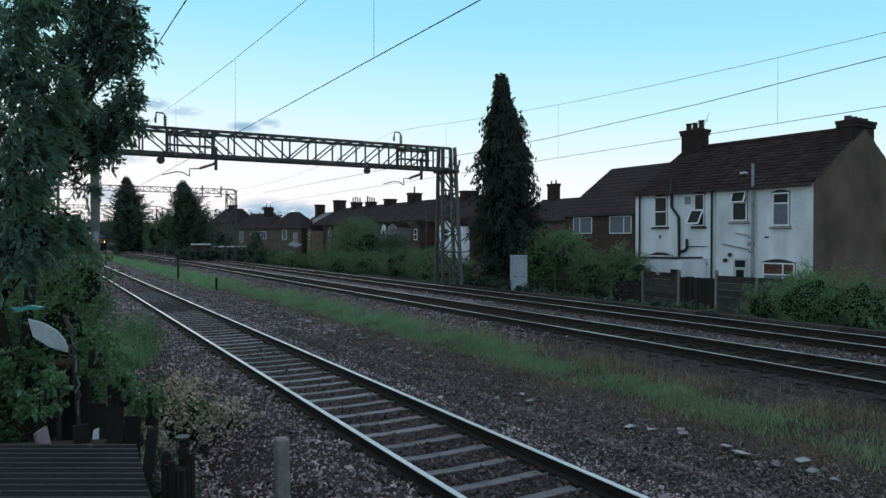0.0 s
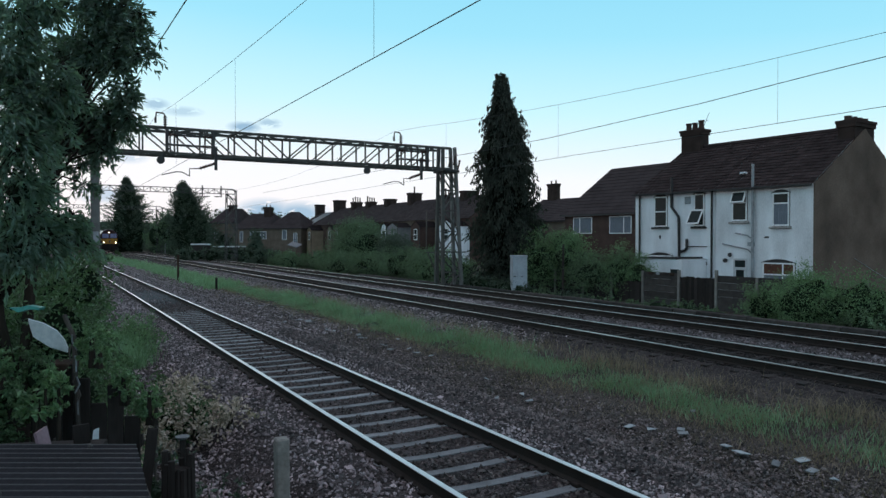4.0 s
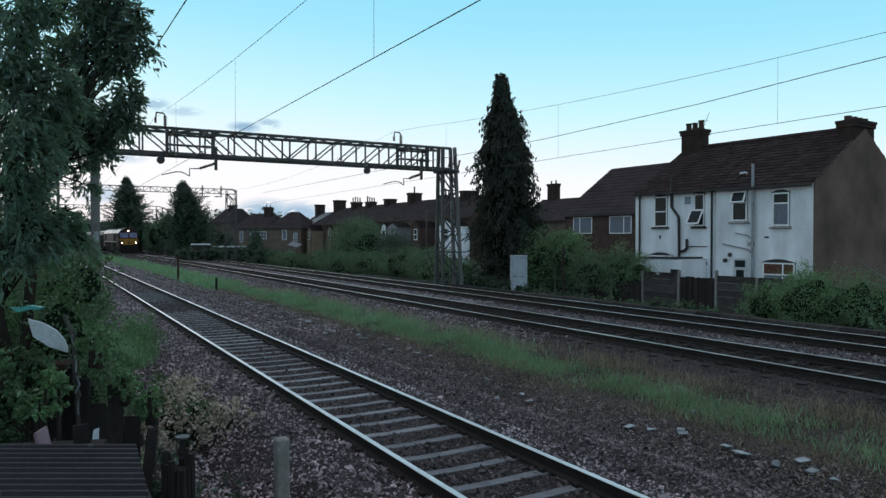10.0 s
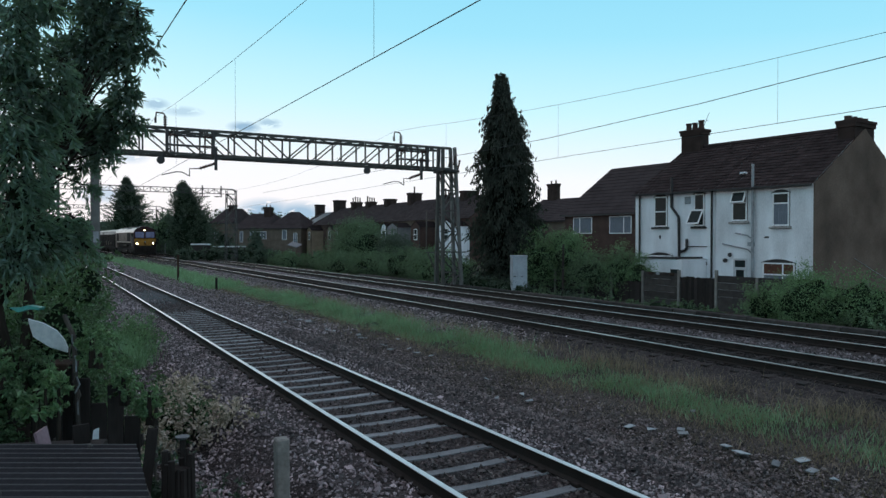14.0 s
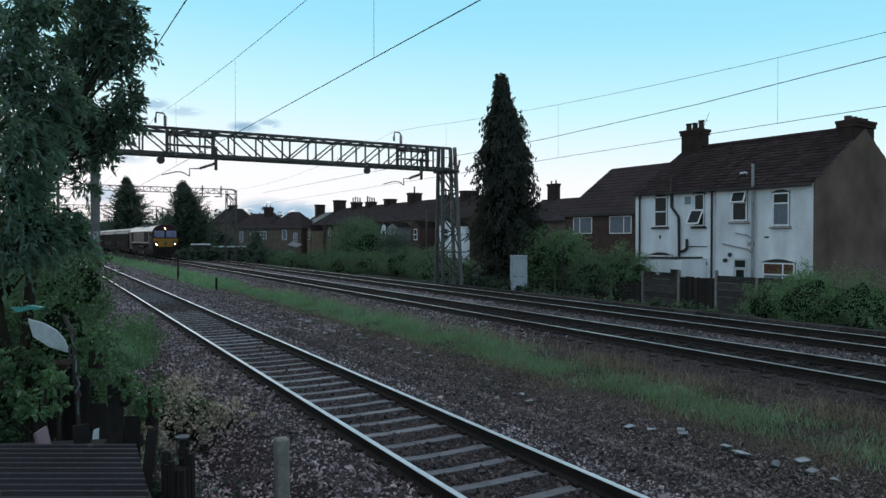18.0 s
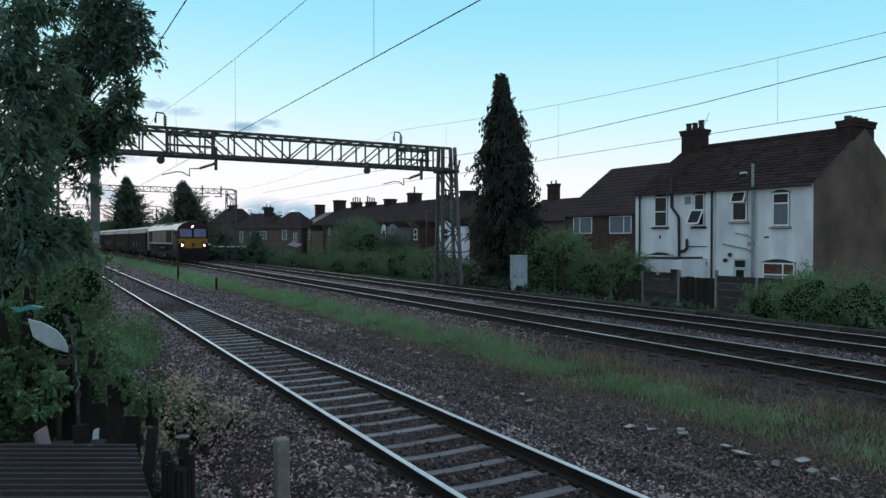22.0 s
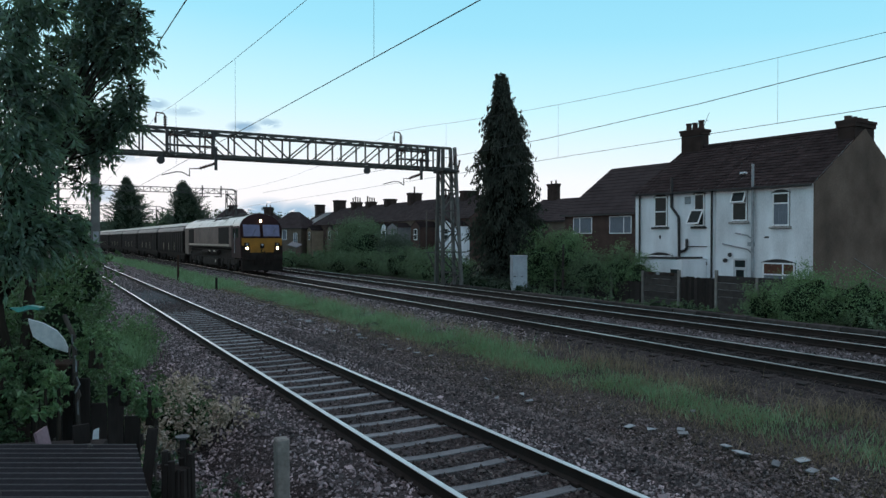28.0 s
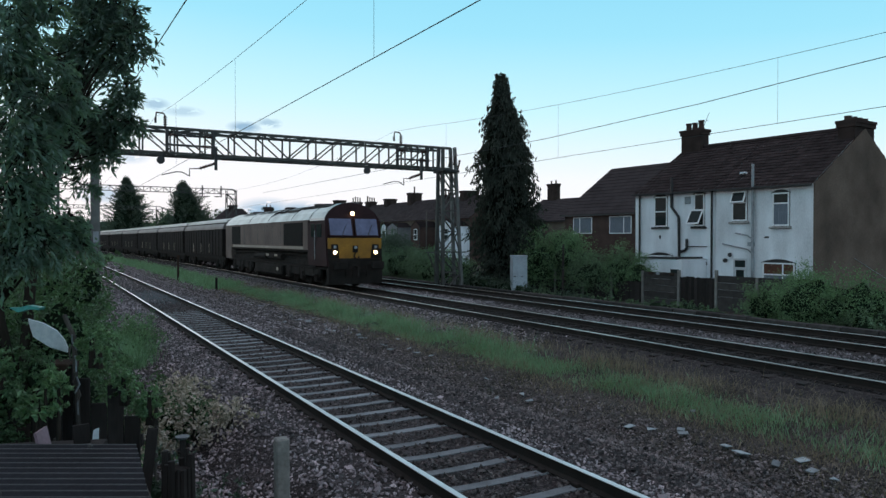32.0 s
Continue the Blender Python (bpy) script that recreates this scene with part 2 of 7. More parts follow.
LEAF_HEDGE = leaf_mat("hedge_leaf", (0.088, 0.165, 0.080), 0.9, 0.45, 0.25, 0.5, 0.28, 2.6)
LEAF_BUSH = leaf_mat("bush_leaf", (0.110, 0.185, 0.108), 0.6, 0.5, 0.25, 0.5, 0.35, 0.9)
LEAF_BUSH_B = leaf_mat("bright_bush_leaf", (0.140, 0.250, 0.125), 0.55, 0.5, 0.25, 0.5, 0.35, 1.1)
# needle and far leaf colours raised: haze of the distance painted in
LEAF_CONIFER = leaf_mat("conifer_needles", (0.046, 0.056, 0.046), 0.55, 0.75, 0.15, 0.15)
LEAF_FAR = leaf_mat("haze_lifted_leaf", (0.086, 0.118, 0.092), 0.5, 0.8, 0.15, 0.15)
LEAF_DRY = leaf_mat("dry_leaf", (0.46, 0.39, 0.35), 0.8, 0.8, 0.2)
GRASS = leaf_mat("grass_blade", (0.198, 0.325, 0.218), 0.6, 0.6, 0.35, 0.4)
GRASS_DRY = leaf_mat("dry_grass_blade", (0.27, 0.215, 0.165), 0.45, 0.85, 0.2, 0.3)
PLASTIC_WHITE = mat("white_plastic", (0.62, 0.68, 0.72), 0.5, 0, 0.8, 30.0, 4.0, 0.1)
PLASTIC_TEAL = mat("teal_plastic", (0.05, 0.28, 0.25), 0.5, 0, 0.7, 30.0, 4.0, 0.1)
PLASTIC_PINK = mat("pale_pink_plastic", (0.26, 0.18, 0.21), 0.6, 0, 0.7, 30.0, 4.0, 0.1)
LITTER = mat("pale_litter", (0.27, 0.30, 0.315), 0.7, 0, 0.6, 60.0, 9.0, 0.2, 0.6)
MAROON = mat("maroon_paint", (0.032, 0.016, 0.018), 0.7, 0, 0.7, 20.0, 1.0, 0.05, spec=0.12)
GOLD = mat("faded_gold_paint", (0.162, 0.127, 0.113), 0.7, 0, 0.7, 20.0, 0.9, 0.05, spec=0.1)
YELLOW = mat("warning_yellow_paint", (0.30, 0.140, 0.011), 0.5, 0, 0.7, 20.0, 1.5, 0.05)
LOCO_ROOF = mat("silver_grey_roof_paint", (0.33, 0.33, 0.34), 0.30, 0.45, 0.40, 14.0, 0.9, 0.1)
LOCO_BLACK = mat("grimy_black_underframe", (0.026, 0.022, 0.020), 0.9, 0, 0.5, 30.0, 2.0, 0.2, spec=0.12)
GRILLE = mat("dark_grille", (0.010, 0.010, 0.010), 0.8, 0.0, 0.7, 60.0, 4.0, 0.2, spec=0.1)
CREAM_LINE = mat("cream_lining", (0.30, 0.26, 0.21), 0.5, 0, 0.7, 30.0, 2.0, 0.05)
# blue of the mirrored sky put into the base colour
SCREEN = glass_mat("sky_painted_screen", (0.11, 0.125, 0.22), 0.04, 0.5)
LAMP_WARM = mat("lit_headlamp", (1, 0.8, 0.5), 0.3, 0, 1, 10, 1, 0, emit=(1.0, 0.66, 0.32, 22.0))
WAGON_SIDE = mat("grimy_brown_wagon_side", (0.019, 0.016, 0.015), 0.8, 0, 0.5, 16.0, 0.7, 0.15, spec=0.12)
WAGON_CANT = mat("dirty_grey_cant_panel", (0.105, 0.105, 0.11), 0.5, 0.2, 0.5, 12.0, 0.8, 0.1)
WAGON_ROOF = mat("pale_grey_wagon_roof", (0.28, 0.28, 0.28), 0.40, 0.25, 0.5, 12.0, 0.8, 0.1)


# ---------------------------------------------------------------- building helpers
def finish(name, bm, material, smooth=False):
    me = bpy.data.meshes.new(name)
    bm.to_mesh(me)
    bm.free()
    me.materials.append(material)
    if smooth:
        for p in me.polygons:
            p.use_smooth = True
    return me


def part(name, bm, material, parent, label="", smooth=False):
    """One mesh object under a thing or under a part, in the thing's own space."""
    ob = new(name, finish(name, bm, material, smooth))
    ob.parent = parent
    return tagged(ob, label)


def piece(name, me, parent, m):
    """A repeated piece on shared mesh data."""
    ob = new(name, me)
    ob.parent = parent
    ob.matrix_basis = m
    return ob


def solid(name, bm, material, label="", category="", group="", kind="", m=None, smooth=False):
    ob = new(name, finish(name, bm, material, smooth))
    if m is not None:
        ob.matrix_world = m
    return tagged(ob, label, category, group, kind)


def thing(name, m, label="", category="", group="", kind=""):
    ob = new(name)
    ob.empty_display_size = 0.2
    ob.matrix_world = m
    return tagged(ob, label, category, group, kind)


def raw(name, verts, faces, material, parent=None, smooth=False):
    me = bpy.data.meshes.new(name)
    me.from_pydata(verts, [], faces)
    me.materials.append(material)
    if smooth:
        me.shade_smooth()
    ob = new(name, me)
    if parent:
        ob.parent = parent
    return ob


def box(bm, x0, x1, y0, y1, z0, z1, bevel=0.0):
    r = bmesh.ops.create_cube(bm, size=1.0)
    for v in r["verts"]:
        v.co = Vector((x0 + (v.co.x + 0.5) * (x1 - x0), y0 + (v.co.y + 0.5) * (y1 - y0), z0 + (v.co.z + 0.5) * (z1 - z0)))
    if bevel:
        es = {e for v in r["verts"] for e in v.link_edges}
        bmesh.ops.bevel(bm, geom=list(es), offset=bevel, segments=1, affect="EDGES")
    return bm


def box1(x0, x1, y0, y1, z0, z1, bevel=0.0):
    return box(bmesh.new(), x0, x1, y0, y1, z0, z1, bevel)


def tube(bm, p, q, r, r2=None, n=8):
    """A round bar from p to q."""
    p, q = Vector(p), Vector(q)
    d = (q - p)
    a = d.orthogonal().normalized()
    b = d.normalized().cross(a)
    r2 = r if r2 is None else r2
    lo = [bm.verts.new(p + (a * math.cos(i * math.tau / n) + b * math.sin(i * math.tau / n)) * r) for i in range(n)]
    hi = [bm.verts.new(q + (a * math.cos(i * math.tau / n) + b * math.sin(i * math.tau / n)) * r2) for i in range(n)]
    for i in range(n):
        bm.faces.new((lo[i], lo[(i + 1) % n], hi[(i + 1) % n], hi[i]))
    bm.faces.new(lo[::-1])
    bm.faces.new(hi)
    return bm


def bar(bm, p, q, w, h=None):
    """A square bar (angle iron at a distance) from p to q."""
    p, q = Vector(p), Vector(q)
    d = (q - p).normalized()
    up = Vector((0, 0, 1)) if abs(d.z) < 0.9 else Vector((0, 1, 0))
    a = d.cross(up).normalized() * w / 2
    b = a.cross(d).normalized() * (h or w) / 2
    vs = [bm.verts.new(e + s * a + t * b) for e in (p, q) for s, t in ((-1, -1), (1, -1), (1, 1), (-1, 1))]
    for f in ((0, 1, 2, 3), (7, 6, 5, 4), (0, 4, 5, 1), (1, 5, 6, 2), (2, 6, 7, 3), (3, 7, 4, 0)):
        bm.faces.new([vs[i] for i in f])
    return bm


def chain(bm, pts, r, n=6):
    """One bent round bar through all the points."""
    pts = [Vector(p) for p in pts]
    rings, a = [], None
    for i, p in enumerate(pts):
        d = (pts[min(i + 1, len(pts) - 1)] - pts[max(i - 1, 0)]).normalized()
        a = d.orthogonal().normalized() if a is None else (a - d * a.dot(d)).normalized()
        b = d.cross(a)
        rings.append([bm.verts.new(p + (a * math.cos(k * math.tau / n) + b * math.sin(k * math.tau / n)) * r) for k in range(n)])
    for u, v in zip(rings, rings[1:]):
        for k in range(n):
            bm.faces.new((u[k], u[(k + 1) % n], v[(k + 1) % n], v[k]))
    bm.faces.new(rings[0][::-1])
    bm.faces.new(rings[-1])
    return bm


def prism(bm, outline, y0, y1):
    """A closed outline in x and z, pushed from y0 to y1."""
    lo = [bm.verts.new((x, y0, z)) for x, z in outline]
    hi = [bm.verts.new((x, y1, z)) for x, z in outline]
    k = len(outline)
    bm.faces.new(lo)
    bm.faces.new(hi[::-1])
    for i in range(k):
        bm.faces.new((lo[i], hi[i], hi[(i + 1) % k], lo[(i + 1) % k]))
    return bm


def sweep(bm, profile, stations, closed=True, caps=True):
    """Carries a profile (sideways, up) along stations (x, y, z, heading); sideways is to the right of the way."""
    rings = []
    for x, y, z, h in stations:
        rings.append([bm.verts.new((x + a * math.cos(h), y + a * math.sin(h), z + b)) for a, b in profile])
    k = len(profile)
    for r0, r1 in zip(rings, rings[1:]):
        for i in range(k if closed else k - 1):
            bm.faces.new((r0[i], r0[(i + 1) % k], r1[(i + 1) % k], r1[i]))
    if closed and caps:
        bm.faces.new(rings[0][::-1])
        bm.faces.new(rings[-1])
    return bm


def lathe(bm, profile, n=12, base=(0, 0, 0)):
    rings = [[bm.verts.new((base[0] + r * math.cos(i * math.tau / n), base[1] + r * math.sin(i * math.tau / n), base[2] + z)) for i in range(n)]
             for r, z in profile]
    for a, b in zip(rings, rings[1:]):
        for i in range(n):
            bm.faces.new((a[i], a[(i + 1) % n], b[(i + 1) % n], b[i]))
    bm.faces.new(rings[0][::-1])
    bm.faces.new(rings[-1])
    return bm


# ---------------------------------------------------------------- the line of the railway
HEAD0, CURVE = 0.5159, 0.0005      # heading to the left of the view's way, and the bend that sets in further out
TRACK_A, TRACK_B, TRACK_C = -7.906, 0.0, 3.66
Z_A, Z_B = 0.0, 0.226              # rail heads: the near track lies lower


def _line():
    s = np.arange(-60, 480, 0.25)
    u = np.maximum(s - 30, 0)
    h = HEAD0 + CURVE * np.where(u < 40, u * u / 80, u - 20)
    hm = (h[1:] + h[:-1]) / 2
    x = np.concatenate([[0], np.cumsum(-np.sin(hm) * 0.25)])
    y = np.concatenate([[0], np.cumsum(np.cos(hm) * 0.25)])
    return s, x + 12.104 * math.cos(HEAD0) - x[240], y + 12.104 * math.sin(HEAD0) - y[240], h


LS, LX, LY, LH = _line()


def along(s, off=0.0, z=0.0):
    """(x, y, z, heading) at s metres along the railway, off metres to the right of the middle track."""
    x, y, h = (float(np.interp(s, LS, q)) for q in (LX, LY, LH))
    return x + off * math.cos(h), y + off * math.sin(h), z, h


def spot(s, off, z=0.0):
    return Vector(along(s, off, z)[:3])


def track_pose(s, off, z=0.0, turn=0.0):
    """Local x across the track to the right, y along it away, z up."""
    x, y, _, h = along(s, off)
    return pose(x, y, z, 0, 0, math.degrees(h) + turn)


def ground_z(off):
    """Height of the ground across the railway."""
    return float(np.interp(off, [-30, -11.2, -10.2, -9.4, -6.3, -5.0, -3.2, -2.3, -1.5, 5.2, 6.2, 7.4, 9.5, 14, 60],
                           [-0.42, -0.42, -0.40, -0.22, -0.22, -0.34, -0.26, -0.10, 0.02, 0.02, -0.16, -0.26, -0.34, -0.42, -0.45]))


# ---------------------------------------------------------------- ground and ballast
def bed_edges(lo, hi):
    """Where the ballast changes its slope: shoulders heaped over the sleeper ends, the four-foot between the rails lower."""
    mids = [TRACK_A] if lo < -5 else [TRACK_B, TRACK_C]
    out = [lo, lo + 0.9]
    for m in mids:
        out += [m - 0.92, m - 0.80, m + 0.80, m + 0.92]
    return out + [hi - 0.9, hi]


def bed_top(off, lo, hi, top):
    e = bed_edges(lo, hi)
    z = [ground_z(lo) - 0.09, top + 0.045]
    for _ in range((len(e) - 4) // 4):
        z += [top + 0.04, top + 0.012, top + 0.012, top + 0.04]
    return np.interp(off, e, z + [top + 0.045, ground_z(hi) - 0.09])


def build_ground():
    offs = [-1500, -300, -80, -30, -16, -11.2, -10.2, -9.4, -6.3, -5.0, -3.2, -2.3, -1.5, 5.2, 6.2, 7.4, 9.5, 14, 30, 80, 300, 1500]
    prof = [(o, ground_z(o) - 0.06) for o in offs]
    st = [along(s, 0, 0) for s in (-60, -40, -20, -10, 0, 10, 20, 30, 45, 60, 80, 100, 130, 160, 200, 260, 330, 400, 460)]
    x, y, z, h = st[-1]
    st.append((x - math.sin(h) * 2500, y + math.cos(h) * 2500, z, h))
    x, y, z, h = st[0]
    st.insert(0, (x + math.sin(h) * 1200, y - math.cos(h) * 1200, z, h))
    bm = sweep(bmesh.new(), prof, st, closed=False)
    bmesh.ops.recalc_face_normals(bm, faces=bm.faces)
    solid("ground", bm, SOIL, "dark earth with moss beside the railway lines", "ground", kind="structure")
    for name, lo, hi, top, label in (("ballast_bed_near", -10.5, -5.0, -0.185, "grey crushed stone ballast of the near track"),
                                     ("ballast_bed_main", -2.0, 6.3, 0.022, "grey crushed stone ballast of the two main tracks")):
        edge = [(lo, -0.6)] + [(float(o), float(bed_top(o, lo, hi, top))) for o in bed_edges(lo, hi)] + [(hi, -0.6)]
        bm = sweep(bmesh.new(), edge, [along(s) for s in np.arange(-30, 440, 8)], closed=True)
        bmesh.ops.recalc_face_normals(bm, faces=bm.faces)
        solid(name, bm, BALLAST if lo < -5 else BALLAST_OILY, label, "ballast", kind="structure")


def stones(name, n, place, size, label, seed, flat=0.6, material=None):
    """Loose crushed stones, each an uneven angular lump, lying where place() puts them."""
    g = np.random.default_rng(seed)
    xyz = place(g, n)
    n = len(xyz)
    lump = np.array([(1, 0.2, 0.1), (-1, -0.1, 0.2), (0.1, 1, -0.2), (-0.2, -1, 0.1), (0.1, 0, 1), (0, 0.2, -1)])
    v = lump[None] * g.uniform(0.7, 1.4, (n, 6, 3)) + g.normal(0, 0.16, (n, 6, 3))
    sz = size * g.lognormal(0, 0.35, (n, 1, 1))
    v = v * sz * np.array([1, g.uniform(0.6, 0.9), flat])
    ax = g.normal(size=(n, 3))
    ax /= np.linalg.norm(ax, axis=1, keepdims=True)
    an = g.uniform(0, math.tau, n)
    c, s = np.cos(an)[:, None, None], np.sin(an)[:, None, None]
    k = ax[:, None, :]
    v = v * c + np.cross(np.broadcast_to(k, v.shape), v) * s + k * (v * k).sum(2, keepdims=True) * (1 - c)
    v += xyz[:, None, :]
    tri = np.array([(0, 2, 4), (2, 1, 4), (1, 3, 4), (3, 0, 4), (2, 0, 5), (1, 2, 5), (3, 1, 5), (0, 3, 5)])
    f = (tri[None] + (np.arange(n) * 6)[:, None, None]).reshape(-1, 3)
    me = bpy.data.meshes.new(name)
    me.from_pydata(v.reshape(-1, 3).tolist(), [], f.tolist())
    me.materials.append(material or STONES)
    return tagged(new(name, me), label, "ballast stones", kind="stuff")



def on_line(s, off, z):
    x, y, h = (np.interp(s, LS, q) for q in (LX, LY, LH))
    return np.stack([x + off * np.cos(h), y + off * np.sin(h), z], 1)


def scatter_near(g, n, inside=False, cess=False):
    s = 1.5 + 38 * g.uniform(0, 1, n) ** 2.3
    off = g.uniform(-11.0, -3.75, n)
    keep = (off < -4.6) | (g.uniform(0, 1, n) < (-3.6 - off))
    s, off = s[keep], off[keep]
    n = len(s)
    z = np.maximum(bed_top(off, -10.5, -5.0, -0.185), np.interp(off, [-5.0, -3.2], [-0.34, -0.26]) - 0.055) + g.uniform(-0.02, 0.022, n)
    # the sleepers lie clear between the rails
    bay = ((s + 4) / 0.572 + 0.5) % 1.0
    clear = (np.abs(off - TRACK_A) < 0.95) & (np.abs(bay - 0.5) < 0.165)
    far_side = (off > TRACK_A + 0.5) & (g.uniform(0, 1, n) < 0.55)
    keep = (~clear | far_side) & ((np.abs(off - TRACK_A) < 0.72) == inside) & (inside | ((off > -6.5) == cess))
    return on_line(s[keep], off[keep], z[keep])


def scatter_main(g, n):
    s = 4 + 55 * g.uniform(0, 1, n) ** 1.6
    off = np.where(g.uniform(0, 1, n) < 0.72, g.normal(1.83, 0.42, n), g.normal(5.2, 0.45, n))
    z = bed_top(off, -2.0, 6.3, 0.022) + g.uniform(-0.015, 0.02, n)
    return on_line(s, off, z)


def scatter_main_far(g, n):
    s = 22 + 100 * g.uniform(0, 1, n) ** 1.3
    off = np.where(g.uniform(0, 1, n) < 0.7, g.normal(1.83, 0.45, n), g.uniform(-1.9, 6.0, n))
    return on_line(s, off, bed_top(off, -2.0, 6.3, 0.022) + g.uniform(-0.015, 0.02, n))


def scatter_far(g, n):
    s = 20 + 75 * g.uniform(0, 1, n) ** 1.2
    off = g.uniform(-10.6, -3.7, n)
    z = np.where(off < -5.0, bed_top(off, -10.5, -5.0, -0.185), np.interp(off, [-5.0, -3.2], [-0.34, -0.26]) - 0.055) + g.uniform(-0.02, 0.02, n)
    keep = (np.abs(off - TRACK_A) > 0.9) | ((s > 30) & (g.uniform(0, 1, n) < 0.6))
    return on_line(s[keep], off[keep], z[keep])


def cable_trough():
    """Concrete trough lids end to end beyond the far track."""
    t = thing("cable_trough", Matrix(), "dirty concrete cable trough beyond the far track", "cable trough")
    me = finish("trough_lid", box1(-0.16, 0.16, -0.485, 0.485, 0, 0.16, 0.012), OLD_CONCRETE)
    s = 6.0
    while s < 46:
        piece("trough_lid", me, t, track_pose(s, 7.2, -0.16) @ pose(random.uniform(-0.02, 0.02), 0, random.uniform(-0.012, 0.012), 0, random.uniform(-1.5, 1.5), random.uniform(-1, 1)))
        s += 1.0
    return t


def scatter_cess(g, n):
    s = 2.5 + 42 * g.uniform(0, 1, n) ** 1.7
    off = g.uniform(-5.4, -1.7, n)
    z = np.interp(off, [-5.0, -3.2, -2.3, -1.5], [-0.34, -0.26, -0.10, 0.02]) - 0.055
    z = np.maximum(z, np.where(off < -5.0, bed_top(off, -10.5, -5.0, -0.185), -9.0))
    z = np.maximum(z, np.where(off > -2.0, bed_top(off, -2.0, 6.3, 0.022), -9.0))
    return on_line(s, off, z)


def scatter_shoulder(g, n):
    s = g.uniform(13, 20, n) + 46 * g.uniform(0, 1, n) ** 1.3
    off = g.uniform(-2.5, -0.9, n)
    z = np.maximum(np.interp(off, [-3.2, -2.3, -1.5], [-0.26, -0.10, 0.02]) - 0.055, np.where(off > -2.0, bed_top(off, -2.0, 6.3, 0.022), -9.0))
    return on_line(s, off, z + g.uniform(-0.01, 0.02, n))


def scatter_oily(g, n):
    s = 2 + 26 * g.uniform(0, 1, n) ** 1.2
    off = np.where(g.uniform(0, 1, n) < 0.6, g.uniform(-1.0, 0.85, n), g.uniform(2.85, 4.5, n))
    z = bed_top(off, -2.0, 6.3, 0.022) + g.uniform(-0.015, 0.012, n)
    return on_line(s, off, z)


RAIL_FOOT = [(-0.07, -0.153), (0.07, -0.153), (0.07, -0.142), (0.012, -0.122), (0.010, -0.045), (0.033, -0.034), (0.035, -0.008),
             (-0.035, -0.008), (-0.033, -0.034), (-0.010, -0.045), (-0.012, -0.122), (-0.07, -0.142)]
RAIL_HEAD = [(-0.0352, -0.0085), (0.0352, -0.0085), (0.033, -0.002), (0.025, 0.0), (-0.025, 0.0), (-0.033, -0.002)]


def sleeper_mesh(name, material, top, wide=0.17):
    """A pre-stressed sleeper: thinner in the middle, with raised rail seats."""
    bm = bmesh.new()
    prism(bm, [(-1.25, -0.15), (1.25, -0.15), (1.25, -0.01), (1.05, 0.0), (0.45, 0.0), (0.28, -0.008), (-0.28, -0.008), (-0.45, 0.0), (-1.05, 0.0), (-1.25, -0.01)],
          -wide / 2, wide / 2)
    for v in bm.verts:
        if v.co.z > -0.05:
            v.co.y *= 0.82
        v.co.z += top
    bmesh.ops.recalc_face_normals(bm, faces=bm.faces)
    return finish(name, bm, material)


def clip_mesh():
    bm = bmesh.new()
    box(bm, -0.03, 0.03, -0.05, 0.05, -0.155, -0.115, 0.008)
    return finish("rail_clip", bm, RAIL_RUST)


def build_track(name, off, z, s0, s1, spacing, sleeper, top_mat, label, parts_to):
    t = thing(name, Matrix(), label, "railway track")
    for side in (-0.7525, 0.7525):
        st = [along(s, off + side, z) for s in np.arange(s0, s1 + 0.1, 4.0)]
        r = part("rail", sweep(bmesh.new(), RAIL_FOOT, st), RAIL_RUST, t, "rusty running rail")
        part("rail_head", sweep(bmesh.new(), RAIL_HEAD, st), top_mat, r, "polished steel rail head")
    me = sleeper_mesh("sleeper", sleeper, -0.155)
    clips = clip_mesh()
    far = bmesh.new()
    i = 0
    while s0 + i * spacing < s1:
        s = s0 + i * spacing
        i += 1
        sunk = min(0.055, max(0.0, (s - 26.5) * 0.02)) if name == "railway_track_near" else 0.0
        m = track_pose(s, off, z - sunk) @ pose(random.uniform(-0.02, 0.02), random.uniform(-0.012, 0.012), random.uniform(-0.006, 0.004), 0, 0, random.uniform(-0.6, 0.6))
        if s < parts_to:
            ob = piece("sleeper", me, t, m)
            if s < 22 and name == "railway_track_near":
                for sx in (-0.8525, -0.6525, 0.6525, 0.8525):
                    piece("rail_clip", clips, ob, pose(sx, 0, 0))
        elif s < 220 and not sunk:
            x, y, zz, h = along(s, off, z)
            k = len(far.verts)
            for sx, sy, sz in ((-1.25, -0.13, 0), (1.25, -0.13, 0), (1.25, 0.13, 0), (-1.25, 0.13, 0), (-1.25, -0.13, -0.1), (1.25, -0.13, -0.1)):
                far.verts.new((x + sx * math.cos(h) - sy * math.sin(h), y + sx * math.sin(h) + sy * math.cos(h), z - 0.157 + sz))
            far.verts.ensure_lookup_table()
            far.faces.new([far.verts[k + j] for j in (0, 1, 2, 3)])
            far.faces.new([far.verts[k + j] for j in (4, 5, 1, 0)])
    if far.verts:
        ob = part("sleeper_run", far, sleeper, t)
        ob["kind"] = "stuff"
    return t


